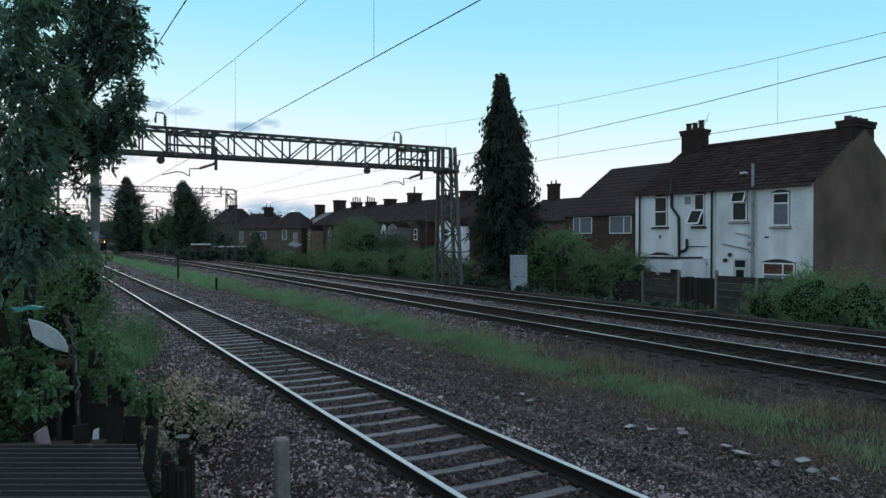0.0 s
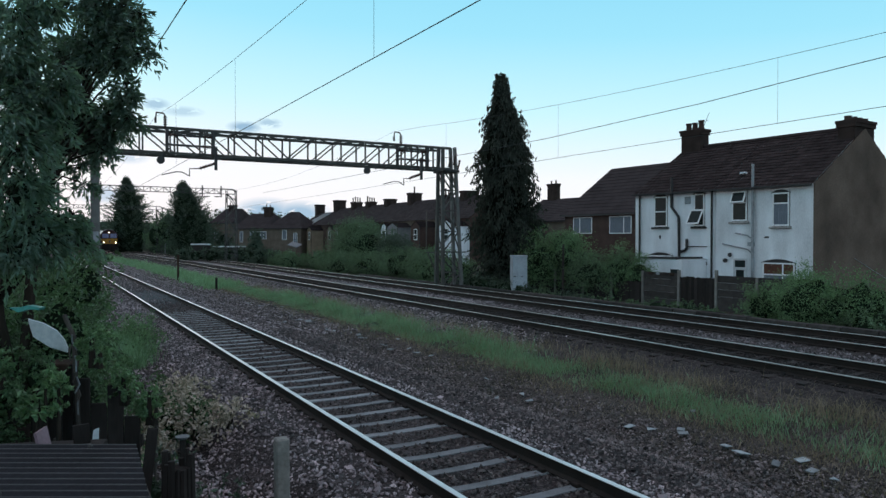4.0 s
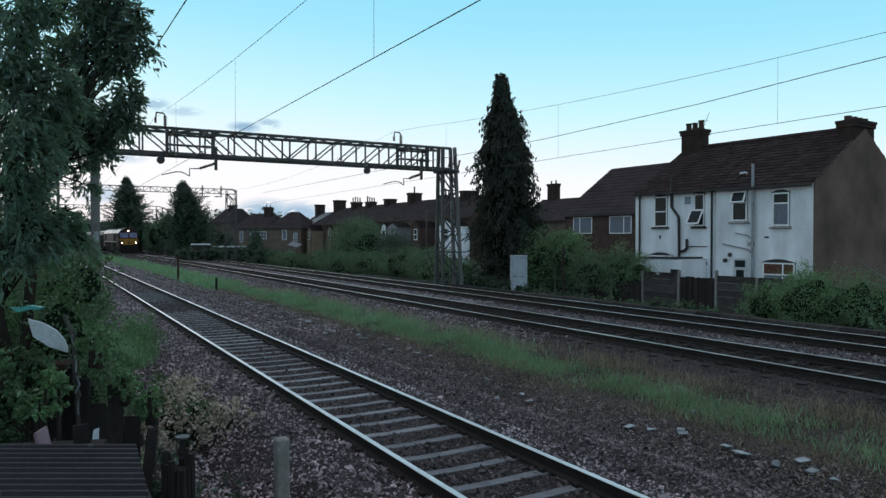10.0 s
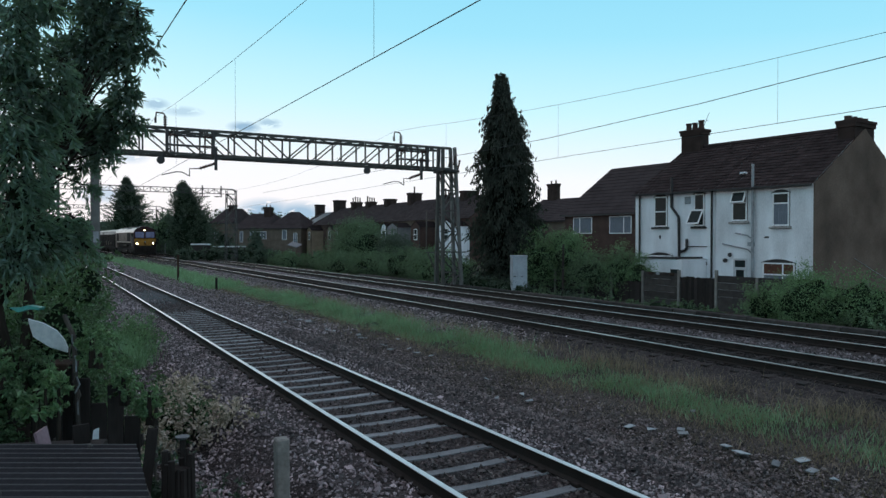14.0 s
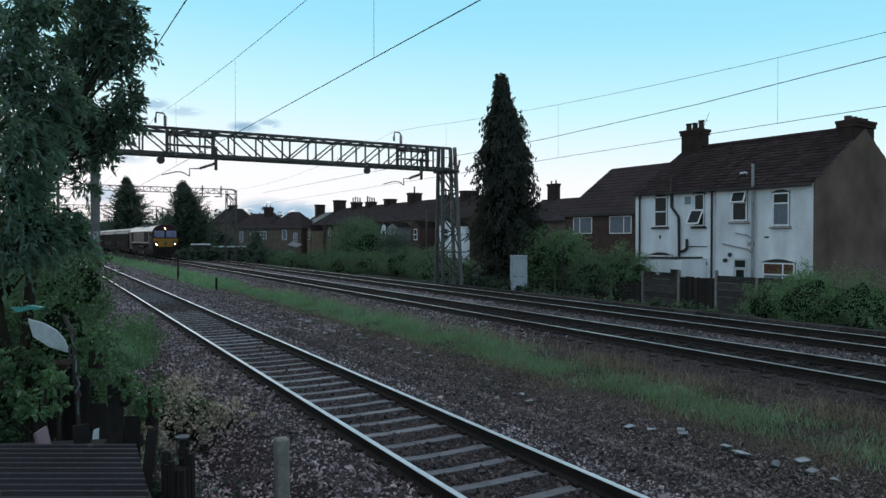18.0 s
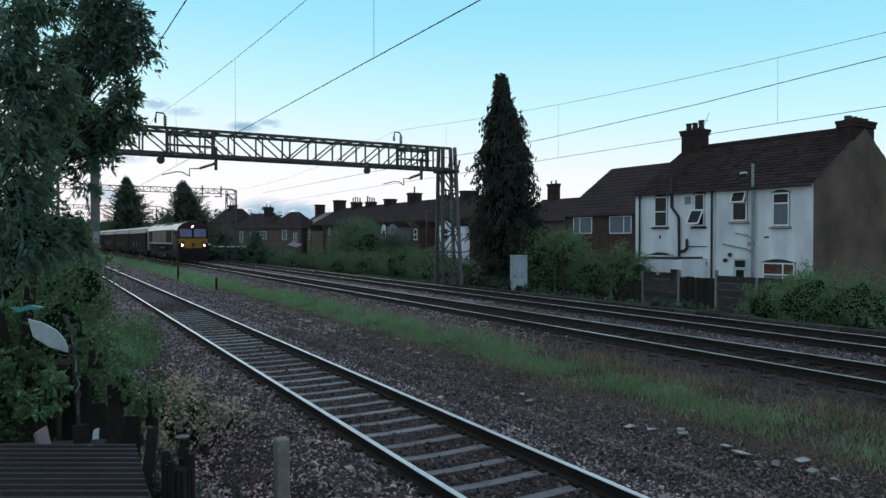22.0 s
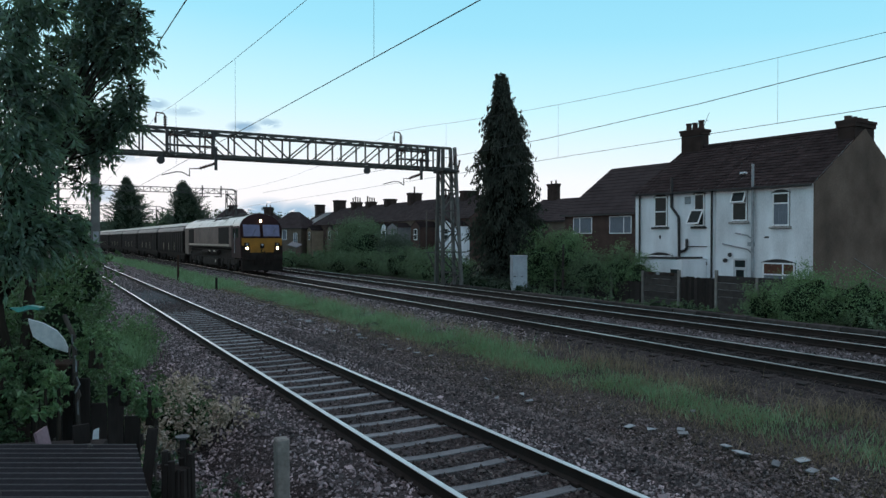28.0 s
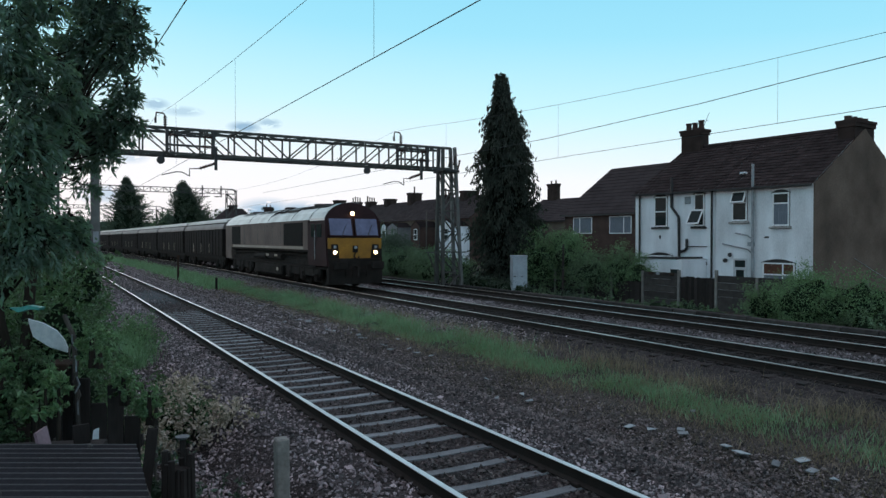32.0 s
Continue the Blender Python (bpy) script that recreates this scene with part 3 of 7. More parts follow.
# ---------------------------------------------------------------- overhead line: gantries and wires
def gantry(s, left, right, z_lo, z_hi, name="gantry", label="", first=0.5, pitch=1.255, bays=12, base=-0.4, detail=True, tower=(0.08, 0.80, 0.0, 1.15)):
    """A lattice girder on a single mast and a lattice tower, square across the tracks. Local x across, from left to right."""
    g = thing(name, track_pose(s, left), label, "railway gantry", "gantries over the tracks")
    w = right - left
    d = 0.58 if detail else 0.17
    ch = 0.095 if detail else 0.05
    for y in (-d, d):
        for z in (z_lo, z_hi):
            bm = bmesh.new()
            bar(bm, (-0.6, y, z), (w + (0.35 if detail else -0.25), y, z), ch, ch * (1.25 if detail else 1.0))
            part("chord", bm, GALV, g)
        for i in range(bays + 1):
            x = first + pitch * i
            bm = bmesh.new()
            bar(bm, (x, y, z_lo), (x, y, z_hi), 0.065 if detail else 0.03)
            part("upright", bm, GALV, g)
            if i < bays:
                x2 = x + pitch
                bm = bmesh.new()
                mid = i < bays / 2 if detail else i % 2
                bar(bm, (x, y, z_hi if mid else z_lo), (x2, y, z_lo if mid else z_hi), 0.055 if detail else 0.035)
                part("diagonal", bm, GALV, g)
    for z in (z_lo, z_hi):
        for i in range(0, bays + 1, 1 if detail else 4):
            x = first + pitch * i
            bm = bmesh.new()
            bar(bm, (x, -d, z), (x, d, z), 0.06)
            if i < bays:
                bar(bm, (x, -d if i % 2 else d, z), (x + pitch, d if i % 2 else -d, z), 0.045)
            part("cross_brace", bm, GALV, g)
    # mast on the near side
    bm = bmesh.new()
    mw = 0.165 if detail else 0.125
    for k in (-0.15, 0.15):
        box(bm, -mw, mw, k - 0.014, k + 0.014, base, z_hi + 0.1)
    box(bm, -0.014, 0.014, -0.13, 0.13, base, z_hi + 0.1)
    box(bm, -0.3, 0.3, -0.3, 0.3, base, base + 0.25, 0.03)
    part("mast", bm, GALV_PALE, g, "tall grey steel mast")
    if detail:
        part("number_plate", box1(-0.09, 0.11, -0.18, -0.166, 2.3, 2.75), PIPE_GREY, g, "white enamel plate")
    # four-legged tower on the far side, wider at the foot
    ty = 0.22 if detail else 0.3
    lw = 0.15 if detail else 0.075
    ta, tb, ba, bb = (w + q for q in tower)
    def fx(z, q):
        k = (z - base) / (z_hi - base)
        return (bb if q else ba) * (1 - k) + (tb if q else ta) * k
    def fy(z):
        return ty + 0.16 * (1 - (z - base) / (z_hi - base))
    top = z_hi + (0.12 if detail else -0.12)
    for q in (0, 1):
        for sy in (-1, 1):
            bm = bmesh.new()
            bar(bm, (fx(base, q), sy * fy(base), base), (fx(top, q), sy * fy(top), top), lw)
            part("tower_leg", bm, (GALV_PALE if q else GALV) if detail else DARK_STEEL, g)
    if not detail:
        for sy in (-1, 1):
            bm = bmesh.new()
            chain(bm, [(ta - 0.5, sy * 0.2, z_hi), (tb - 0.3, sy * 0.2, z_hi - 0.02), (tb - 0.07, sy * 0.22, z_hi - 0.16), (tb, sy * 0.25, z_hi - 0.4)], 0.05)
            bar(bm, (ta, sy * 0.2, z_lo), (tb - 0.1, sy * 0.28, z_lo - 0.65), 0.06)
            part("knee_brace", bm, GALV, g)
    n = 6
    for i in range(n):
        za, zb = base + (z_lo - base) * i / n, base + (z_lo - base) * (i + 1) / n
        for q in (0, 1):
            bm = bmesh.new()
            bar(bm, (fx(za, q), -fy(za), za), (fx(zb, q), fy(zb), zb), 0.055)
            part("tower_brace", bm, GALV, g)
        for sy in (-1, 1):
            bm = bmesh.new()
            bar(bm, (fx(za, i % 2), sy * fy(za), za), (fx(zb, 1 - i % 2), sy * fy(zb), zb), 0.06)
            bar(bm, (fx(zb, 0), sy * fy(zb), zb), (fx(zb, 1), sy * fy(zb), zb), 0.05)
            part("tower_brace", bm, GALV, g)
    if detail:
        for q, dz in ((0.2, 0.30), (0.5, 0.42), (0.75, 0.22)):
            bm = bmesh.new()
            insulator(bm, (ta + q, -0.5, z_lo + dz - 0.2), (ta + q + 0.12, -0.5, z_lo + dz + 0.28), 0.08, 5)
            part("insulator", bm, PORCELAIN, g)
        part("earth_wire", bar(bmesh.new(), (ta - 0.45, -0.5, z_lo), (ta - 0.40, -0.5, base), 0.022), DARK_STEEL, g)
        bm = box1(ta - 0.15, tb + 0.12, -0.55, 0.55, z_lo - 0.16, z_lo - 0.02, 0.02)
        part("landing_plate", bm, DARK_STEEL, g, "dark steel plate where girder meets tower")
        bm = bar(bmesh.new(), (ba - 1.1, -0.6, 1.75), (bb + 0.1, -0.6, 1.75), 0.06)
        bar(bm, (ba - 1.0, -0.6, 1.7), (ba - 0.3, -0.6, 0.2), 0.05)
        part("stay", bm, GALV, g)
    return g


def wire(name, pts, r, label, thing_group="overhead wires", category="overhead wire"):
    return solid(name, chain(bmesh.new(), pts, r, 5), WIRE, label, category, thing_group)


def insulator(bm, p, q, r=0.07, sheds=5):
    p, q = Vector(p), Vector(q)
    tube(bm, p, q, r * 0.45)
    for i in range(sheds):
        a = p.lerp(q, (i + 0.25) / sheds)
        b = p.lerp(q, (i + 0.7) / sheds)
        tube(bm, a, b, r, r * 0.55, 10)


def build_overhead():
    S1, S2, S3 = 32.4, 75.5, 118.0
    L, R = -10.2, 6.6
    gantry(S1, L, 6.05, 6.08, 7.14, label="weathered steel lattice gantry carrying overhead wires over three tracks")
    gantry(S2, L - 0.4, 4.9, 7.14, 7.64, label="distant steel lattice gantry over the curving tracks", first=0.0, pitch=0.62, bays=24, detail=False, tower=(0.0, 0.95, -0.1, 1.0))
    gantry(S3, L - 1.0, 4.6, 7.0, 7.5, label="far steel lattice gantry over the curving tracks", first=0.0, pitch=0.62, bays=24, detail=False, tower=(0.0, 0.9, 0.0, 0.9))
    # carriers on the first gantry, over the near and the far track
    # local places: drop arm, arm's foot, end of the registration arm, wheel, hook, frame's ends
    for off, drop, foot, wheel, hook, ends in ((TRACK_A, 2.40, 1.30, 0.15, 0.33, (0.40, 2.28)), (TRACK_C, 0.94, -0.05, -2.02, -0.21, (-0.40, 1.27))):
        c = thing("wire_support", track_pose(S1, off), "steel drop frame with brown insulators holding the wires", "wire support", "wire supports")
        bm = bmesh.new()
        bar(bm, (drop, -0.72, 5.44), (drop, -0.72, 6.45), 0.11)
        bar(bm, (ends[0], -0.72, 6.42), (ends[1] + 0.15, -0.72, 6.42), 0.085)
        bar(bm, (ends[0], -0.72, 6.84), (ends[1] + 0.1, -0.72, 6.84), 0.085)
        for x, a in ((ends[0], 0.12), (ends[0] + 0.42, 0.06), (ends[1] - 0.55, 0.06), (ends[1], 0.14)):
            bar(bm, (x, -0.72, 6.10), (x, -0.72, 7.12), a)
        part("drop_frame", bm, DARK_STEEL, c)
        for x0, z0 in ((ends[0] + 0.06, 6.84), (ends[1] - 0.45, 6.42), (ends[1] - 0.35, 6.84)):
            bm = bmesh.new()
            insulator(bm, (x0, -0.74, z0), (x0 + 0.36, -0.74, z0), 0.085, 4)
            part("insulator", bm, PORCELAIN, c)
        bm = bmesh.new()
        insulator(bm, (drop - 0.04, -0.72, 5.72), (drop - 0.70, -0.72, 5.47), 0.085, 6)
        part("insulator", bm, PORCELAIN, c)
        bm = bmesh.new()
        chain(bm, [(drop - 0.70, -0.72, 5.47), (foot, -0.72, 5.45), (foot, -0.72, 5.13)], 0.025)
        chain(bm, [(foot, -0.72, 5.13), (foot - 0.30, -0.72, 5.29), (foot - 0.55, -0.72, 5.29), (foot - 1.12, -0.72, 5.14)], 0.022)
        part("registration_arm", bm, DARK_STEEL, c)
        bm = bmesh.new()
        insulator(bm, (hook, -0.72, 7.12), (hook, -0.72, 7.62), 0.095, 5)
        part("insulator", bm, PORCELAIN, c)
        bm = bmesh.new()
        chain(bm, [(hook, -0.72, 7.60), (hook - 0.06, -0.72, 7.72), (hook - 0.34, -0.72, 7.74), (hook - 0.38, -0.72, 7.48)], 0.035)
        bar(bm, (hook - 0.38, -0.72, 7.5), (hook - 0.38, -0.72, 7.3), 0.08)
        part("hook", bm, DARK_STEEL, c)
        bm = bmesh.new()
        tube(bm, (wheel, -0.75, 5.76), (wheel, -0.62, 5.76), 0.16, 0.16, 14)
        chain(bm, [(wheel, -0.68, 5.8), (wheel + 0.15, -0.68, 6.08)], 0.035)
        part("pulley", bm, DARK_STEEL, c)
        if off == TRACK_C:
            part("clamp", bar(bmesh.new(), (wheel + 0.45, -0.68, 5.88), (wheel + 0.65, -0.68, 6.06), 0.10), DARK_STEEL, c)
    def wires(off, contact, low, high, at, name, drops):
        """Contact wire and the sagging wire above it: low in the span about s = at, high on the gantries."""
        half = S1 - at
        lo, hi = [], []
        for s in np.arange(-24, 150, 3.0):
            lo.append(spot(s, off, contact))
            hi.append(spot(s, off, low + (high - low) * abs(((s - S1) / (2 * half)) % 1.0 * 2 - 1) ** 2))
        wire("contact_wire", lo, 0.0075, "taut dark contact wire over the %s" % name)
        wire("catenary_wire", hi, 0.006, "sagging dark carrying wire over the %s" % name)
        for s in drops:
            zz = low + (high - low) * abs(((s - S1) / (2 * half)) % 1.0 * 2 - 1) ** 2
            wire("dropper", [spot(s, off, zz), spot(s, off, contact)], 0.0035, "thin vertical dropper wire", "droppers", "dropper wire")
    wires(TRACK_A + 0.03, 5.085, 6.73, 7.68, 4.4, "near track", (0.5, 9.5, 18.0, 27.0))
    wires(TRACK_C, 5.29, 6.87, 8.0, 7.0, "far track", (2.6, 11.1, 19.6, 27.5))
    for off, prof, name in ((-9.8, [(-24, 6.5), (4, 6.62), (13.5, 6.78), (22.7, 6.98), (32, 7.1), (70, 7.1)], "near"), (R, [(-24, 7.6), (10, 7.13), (14.6, 6.88), (25, 6.70), (32, 6.76), (70, 6.9)], "far")):
        pts = [spot(s, off, float(np.interp(s, [p[0] for p in prof], [p[1] for p in prof]))) for s in np.arange(-24, 70, 4.0)]
        wire("feeder_wire", pts, 0.012, "thick dark feeder wire strung along the gantry ends")
    # small drop frames under the second gantry
    for off, xs in ((TRACK_A, (-1.4, 0.9)), (TRACK_C, (-1.27, 0.61))):
        c = thing("wire_support", track_pose(S2, off), "small dark drop frame under the distant gantry", "wire support", "wire supports")
        for x in xs:
            part("drop_arm", bar(bmesh.new(), (x, -0.3, 6.75), (x, -0.3, 7.95), 0.10), DARK_STEEL, c)
        for x in (xs[0], xs[1] - 0.75):
            bm = bar(bmesh.new(), (x, -0.3, 6.72 if x == xs[0] else 6.84), (x + 0.75, -0.3, 6.84), 0.06)
            insulator(bm, (x + 0.2, -0.3, 6.78), (x + 0.55, -0.3, 6.83), 0.07, 3)
            part("cross_arm", bm, DARK_STEEL, c)


# ---------------------------------------------------------------- houses (local x along the rear wall, y into the house, z up)
def pane_window(parent, x0, x1, z0, z1, y=0.0, bars=(), mull=(), arch=False, sill=DARK_SILL, curtain=None, fr=0.06, open_top=False, open_low=False):
    """A window in the wall face y: frame, rails, panes, sill, lintel. bars: heights of cross rails, mull: uprights, as shares."""
    w = part("window", box1(x0 - 0.02, x1 + 0.02, y - 0.012, y + 0.03, z0 - 0.02, z1 + 0.02), DARK_SILL, parent)
    bm = bmesh.new()
    box(bm, x0, x0 + fr, y - 0.045, y - 0.004, z0, z1)
    box(bm, x1 - fr, x1, y - 0.045, y - 0.004, z0, z1)
    box(bm, x0 + fr, x1 - fr, y - 0.045, y - 0.004, z0, z0 + fr)
    box(bm, x0 + fr, x1 - fr, y - 0.045, y - 0.004, z1 - fr, z1)
    for b in bars:
        zb = z0 + (z1 - z0) * b
        box(bm, x0 + fr, x1 - fr, y - 0.05, y - 0.006, zb - fr * 0.5, zb + fr * 0.5)
    for b in mull:
        xb = x0 + (x1 - x0) * b
        box(bm, xb - fr * 0.5, xb + fr * 0.5, y - 0.048, y - 0.008, z0 + fr, z1 - fr)
    part("frame", bm, FRAME_WHITE, w)
    xs = [x0] + [x0 + (x1 - x0) * b for b in mull] + [x1]
    zs = [z0] + [z0 + (z1 - z0) * b for b in bars] + [z1]
    for i in range(len(xs) - 1):
        for j in range(len(zs) - 1):
            me = PANE
            if curtain and j in curtain:
                me = curtain[j]
            part("pane", box1(xs[i] + fr * 0.5, xs[i + 1] - fr * 0.5, y - 0.028, y - 0.02, zs[j] + fr * 0.5, zs[j + 1] - fr * 0.5), me, w)
    if sill:
        part("sill", box1(x0 - 0.12, x1 + 0.12, y - 0.14, y - 0.004, z0 - 0.11, z0 - 0.02, 0.015), sill, w)
    if arch:
        bm = bmesh.new()
        n, c, hw = 8, (x0 + x1) / 2, (x1 - x0) / 2 + 0.06
        rise = 0.10 + 0.06 * hw
        lo = [(c + hw * (2 * i / n - 1), z1 + 0.01 + rise * (1 - (2 * i / n - 1) ** 2)) for i in range(n + 1)]
        prism(bm, [(c - hw, z1 - 0.02)] + [(c + hw, z1 - 0.02)] + lo[::-1], y - 0.03, y - 0.008)
        bmesh.ops.recalc_face_normals(bm, faces=bm.faces)
        part("arch", bm, DARK_SILL, w)
        bm = bmesh.new()
        up = [(x, z + 0.07) for x, z in lo]
        prism(bm, lo + up[::-1], y - 0.06, y - 0.006)
        bmesh.ops.recalc_face_normals(bm, faces=bm.faces)
        part("lintel", bm, RENDER_OLD, w)
    if open_top:
        h = z1 - z0
        m = thing_part(w, "opening_light", pose((x0 + x1) / 2, y - 0.05, z1 - 0.03, -22))
        frame_leaf(m, x1 - x0 - 0.06, h * 0.40)
    if open_low:
        h = z1 - z0
        m = thing_part(w, "opening_light", pose((x0 + x1) / 2 - 0.1, y - 0.05, z0 + h * 0.5, -30, 0, 0))
        frame_leaf(m, x1 - x0 + 0.12, h * 0.50)
    return w


def thing_part(parent, name, m):
    return parent, name, m


def frame_leaf(spec, w, h):
    parent, name, m = spec
    bm = bmesh.new()
    f = 0.06
    for a in ((-w / 2, -w / 2 + f, -h, 0), (w / 2 - f, w / 2, -h, 0), (-w / 2 + f, w / 2 - f, -f, 0), (-w / 2 + f, w / 2 - f, -h, -h + f)):
        box(bm, a[0], a[1], -0.02, 0.02, a[2], a[3])
    ob = part(name, bm, FRAME_WHITE, parent, "white casement standing open")
    ob.matrix_basis = m
    bm = box1(-w / 2 + f, w / 2 - f, -0.005, 0.005, -h + f, -f)
    g = part("open_pane", bm, PANE, parent)
    g.matrix_basis = m


def tiled_slope(bm, x0, x1, y0, z0, y1, z1, course=0.30, tile=0.30, rng=None, skip=None):
    """A slope of overlapping tile courses from the eaves (y0, z0) to the ridge (y1, z1); each tile is an island of its own."""
    run = math.hypot(y1 - y0, z1 - z0)
    n = max(2, round(run / course))
    uy, uz = (y1 - y0) / run, (z1 - z0) / run
    ny, nz = -uz, uy
    if nz < 0:
        ny, nz = -ny, -nz
    k = max(1, round((x1 - x0) / tile))
    for i in range(n):
        a, b = run * i / n, run * (i + 1) / n + 0.04
        for j in range(k):
            xa, xb = x0 + (x1 - x0) * j / k, x0 + (x1 - x0) * (j + 1) / k - 0.008
            lift = 0.035 + random.uniform(-0.006, 0.006)
            p = [(xa, y0 + uy * a + ny * lift, z0 + uz * a + nz * lift), (xb, y0 + uy * a + ny * lift, z0 + uz * a + nz * lift),
                 (xb, y0 + uy * b + ny * 0.006, z0 + uz * b + nz * 0.006), (xa, y0 + uy * b + ny * 0.006, z0 + uz * b + nz * 0.006),
                 (xa, y0 + uy * a, z0 + uz * a), (xb, y0 + uy * a, z0 + uz * a)]
            v = [bm.verts.new(q) for q in p]
            bm.faces.new((v[0], v[1], v[2], v[3]))
            bm.faces.new((v[4], v[5], v[1], v[0]))
    return bm


def gable_shell(bm, x0, x1, y0, y1, base, eave, ridge):
    """Walls of a house with gables at x0 and x1."""
    ym = (y0 + y1) / 2
    out = [(y0, base), (y1, base), (y1, eave), (ym, ridge), (y0, eave)]
    lo = [bm.verts.new((x0, y, z)) for y, z in out]
    hi = [bm.verts.new((x1, y, z)) for y, z in out]
    bm.faces.new(lo)
    bm.faces.new(hi[::-1])
    for i in range(5):
        bm.faces.new((lo[i], hi[i], hi[(i + 1) % 5], lo[(i + 1) % 5]))
    bmesh.ops.recalc_face_normals(bm, faces=bm.faces)
    return bm


def chimney(parent, x, y, z0, z1, w, d, pots, brick=BRICK_CHIMNEY, pot_h=0.45, pr=1.0):
    bm = bmesh.new()
    box(bm, x - w / 2, x + w / 2, y - d / 2, y + d / 2, z0, z1 - 0.35)
    box(bm, x - w / 2 - 0.06, x + w / 2 + 0.06, y - d / 2 - 0.06, y + d / 2 + 0.06, z1 - 0.35, z1 - 0.18)
    box(bm, x - w / 2 - 0.10, x + w / 2 + 0.10, y - d / 2 - 0.08, y + d / 2 + 0.08, z1 - 0.18, z1 - 0.05)
    c = part("chimney", bm, brick, parent, "sooty brick chimney stack")
    for i in range(pots):
        at = (i + 0.5) / pots - 0.5
        px, py = (x + w * at, y) if w > d else (x, y + d * at)
        h = pot_h * random.uniform(0.8, 1.1)
        bm = lathe(bmesh.new(), [(0.12 * pr, 0), (0.10 * pr, h * 0.3), (0.09 * pr, h * 0.8), (0.115 * pr, h * 0.86), (0.115 * pr, h)], 9, (px, py, z1 - 0.06))
        part("chimney_pot", bm, POT, c, "terracotta chimney pot")
    return c


def white_houses():
    O = (10.04, 36.6, 0, 0, 0, -55.7)
    base, eave, ridge, D = -0.45, 4.74, 7.32, 8.3
    grp = "terraced houses facing the tracks"
    # left house of the pair
    a = thing("terraced_house", pose(*O), "white rendered terraced house with dark tiled roof beside the railway", "house", grp)
    part("wall", gable_shell(bmesh.new(), 0.0, 4.58, 0, D, base, eave, ridge), RENDER_WHITE, a, "white painted rendered wall")
    part("corner_strip", box1(-0.06, 0.16, -0.03, -0.004, base, eave), RENDER_WHITE, a)
    bm = bmesh.new()
    tiled_slope(bm, -0.15, 4.58, -0.25, eave - 0.10, D / 2, ridge + 0.05)
    tiled_slope(bm, -0.15, 4.58, D + 0.25, eave - 0.10, D / 2, ridge + 0.05, 0.6, 0.9)
    part("roof", bm, TILE, a, "dark brown tiled roof")
    bm = bmesh.new()
    tube(bm, (-0.15, D / 2, ridge + 0.07), (4.58, D / 2, ridge + 0.07), 0.12, None, 10)
    part("ridge_tiles", bm, TILE, a)
    part("gutter", prism(bmesh.new(), [(-0.1, eave - 0.10), (4.57, eave - 0.10), (4.57, eave - 0.02), (-0.1, eave - 0.02)], -0.32, -0.2), PIPE_BLACK, a, "black eaves gutter")
    pane_window(a, 1.14, 1.92, 3.05, 4.55, bars=(0.5,), arch=True)
    pane_window(a, 3.47, 4.04, 3.05, 4.58, bars=(0.5,), arch=True, open_low=True)
    pane_window(a, 0.86, 2.2, 0.55, 1.62, bars=(0.62,), mull=(0.5,), arch=True, sill=None)
    part("vent_cover", box1(2.95, 3.28, -0.06, -0.004, 4.12, 4.48, 0.03), PIPE_GREY, a, "grey square wall vent")
    for x in (0.28, 4.5):
        bm = chain(bmesh.new(), [(x, -0.12, eave), (x, -0.12, base)], 0.05, 8)
        part("downpipe", bm, PIPE_BLACK, a, "black downpipe")
    bm = chain(bmesh.new(), [(2.24, -0.1, 5.45), (2.24, -0.1, 4.0), (2.66, -0.1, 3.5), (2.70, -0.1, 1.0)], 0.065, 8)
    part("soil_pipe", bm, PIPE_BLACK, a, "black cranked soil pipe")
    bm = chain(bmesh.new(), [(2.75, -0.1, 1.82), (3.0, -0.1, 1.88), (3.12, -0.1, 2.0), (3.12, -0.1, 2.45)], 0.07, 8)
    chain(bm, [(3.12, -0.09, 2.08), (4.22, -0.09, 2.08)], 0.025)
    part("waste_pipe", bm, PIPE_BLACK, a, "black waste pipe")
    part("wall_lamp", box1(4.05, 4.2, -0.12, -0.004, 1.2, 1.4, 0.02), DARK_SILL, a, "small dark wall lamp")
    part("wall_vent", box1(1.45, 1.52, -0.03, -0.004, 2.45, 2.62), DARK_SILL, a)
    chimney(a, 0.46, D / 2, ridge - 0.6, 8.4, 1.18, 0.75, 3, pr=1.5)
    bm = chain(bmesh.new(), [(0.9, D / 2, 8.3), (1.35, D / 2, 9.2)], 0.012)
    chain(bm, [(1.15, D / 2 - 0.25, 8.8), (1.15, D / 2 + 0.25, 8.8)], 0.01)
    part("aerial", bm, DARK_STEEL, a, "thin television aerial")
    # lean-to against it
    l = thing("lean_to", pose(*O) @ pose(1.85, -1.9, base), "low white lean-to with a dark felt roof", "lean-to")
    bm = bmesh.new()
    lo = [(-0.75, 0), (2.35, 0), (2.35, 1.95), (0, 1.95), (-0.75, 1.45)]
    prism(bm, lo, 0, 1.88)
    bmesh.ops.recalc_face_normals(bm, faces=bm.faces)
    part("wall", bm, RENDER_WHITE, l)
    bm = prism(bmesh.new(), [(-0.8, 1.42), (-0.05, 1.954), (2.1, 1.99), (2.1, 2.05), (-0.07, 2.02), (-0.84, 1.47)], -0.06, 1.88)
    bmesh.ops.recalc_face_normals(bm, faces=bm.faces)
    part("roof", bm, DARK_SILL, l, "dark felt roof sloping at one end")
    part("window_pane", box1(1.75, 2.2, -0.02, 0.01, 0.75, 1.5), PANE, l)
    # right house of the pair
    b = thing("terraced_house", pose(*O), "pale rendered end of terrace house with brown gable and tiled roof", "house", grp)
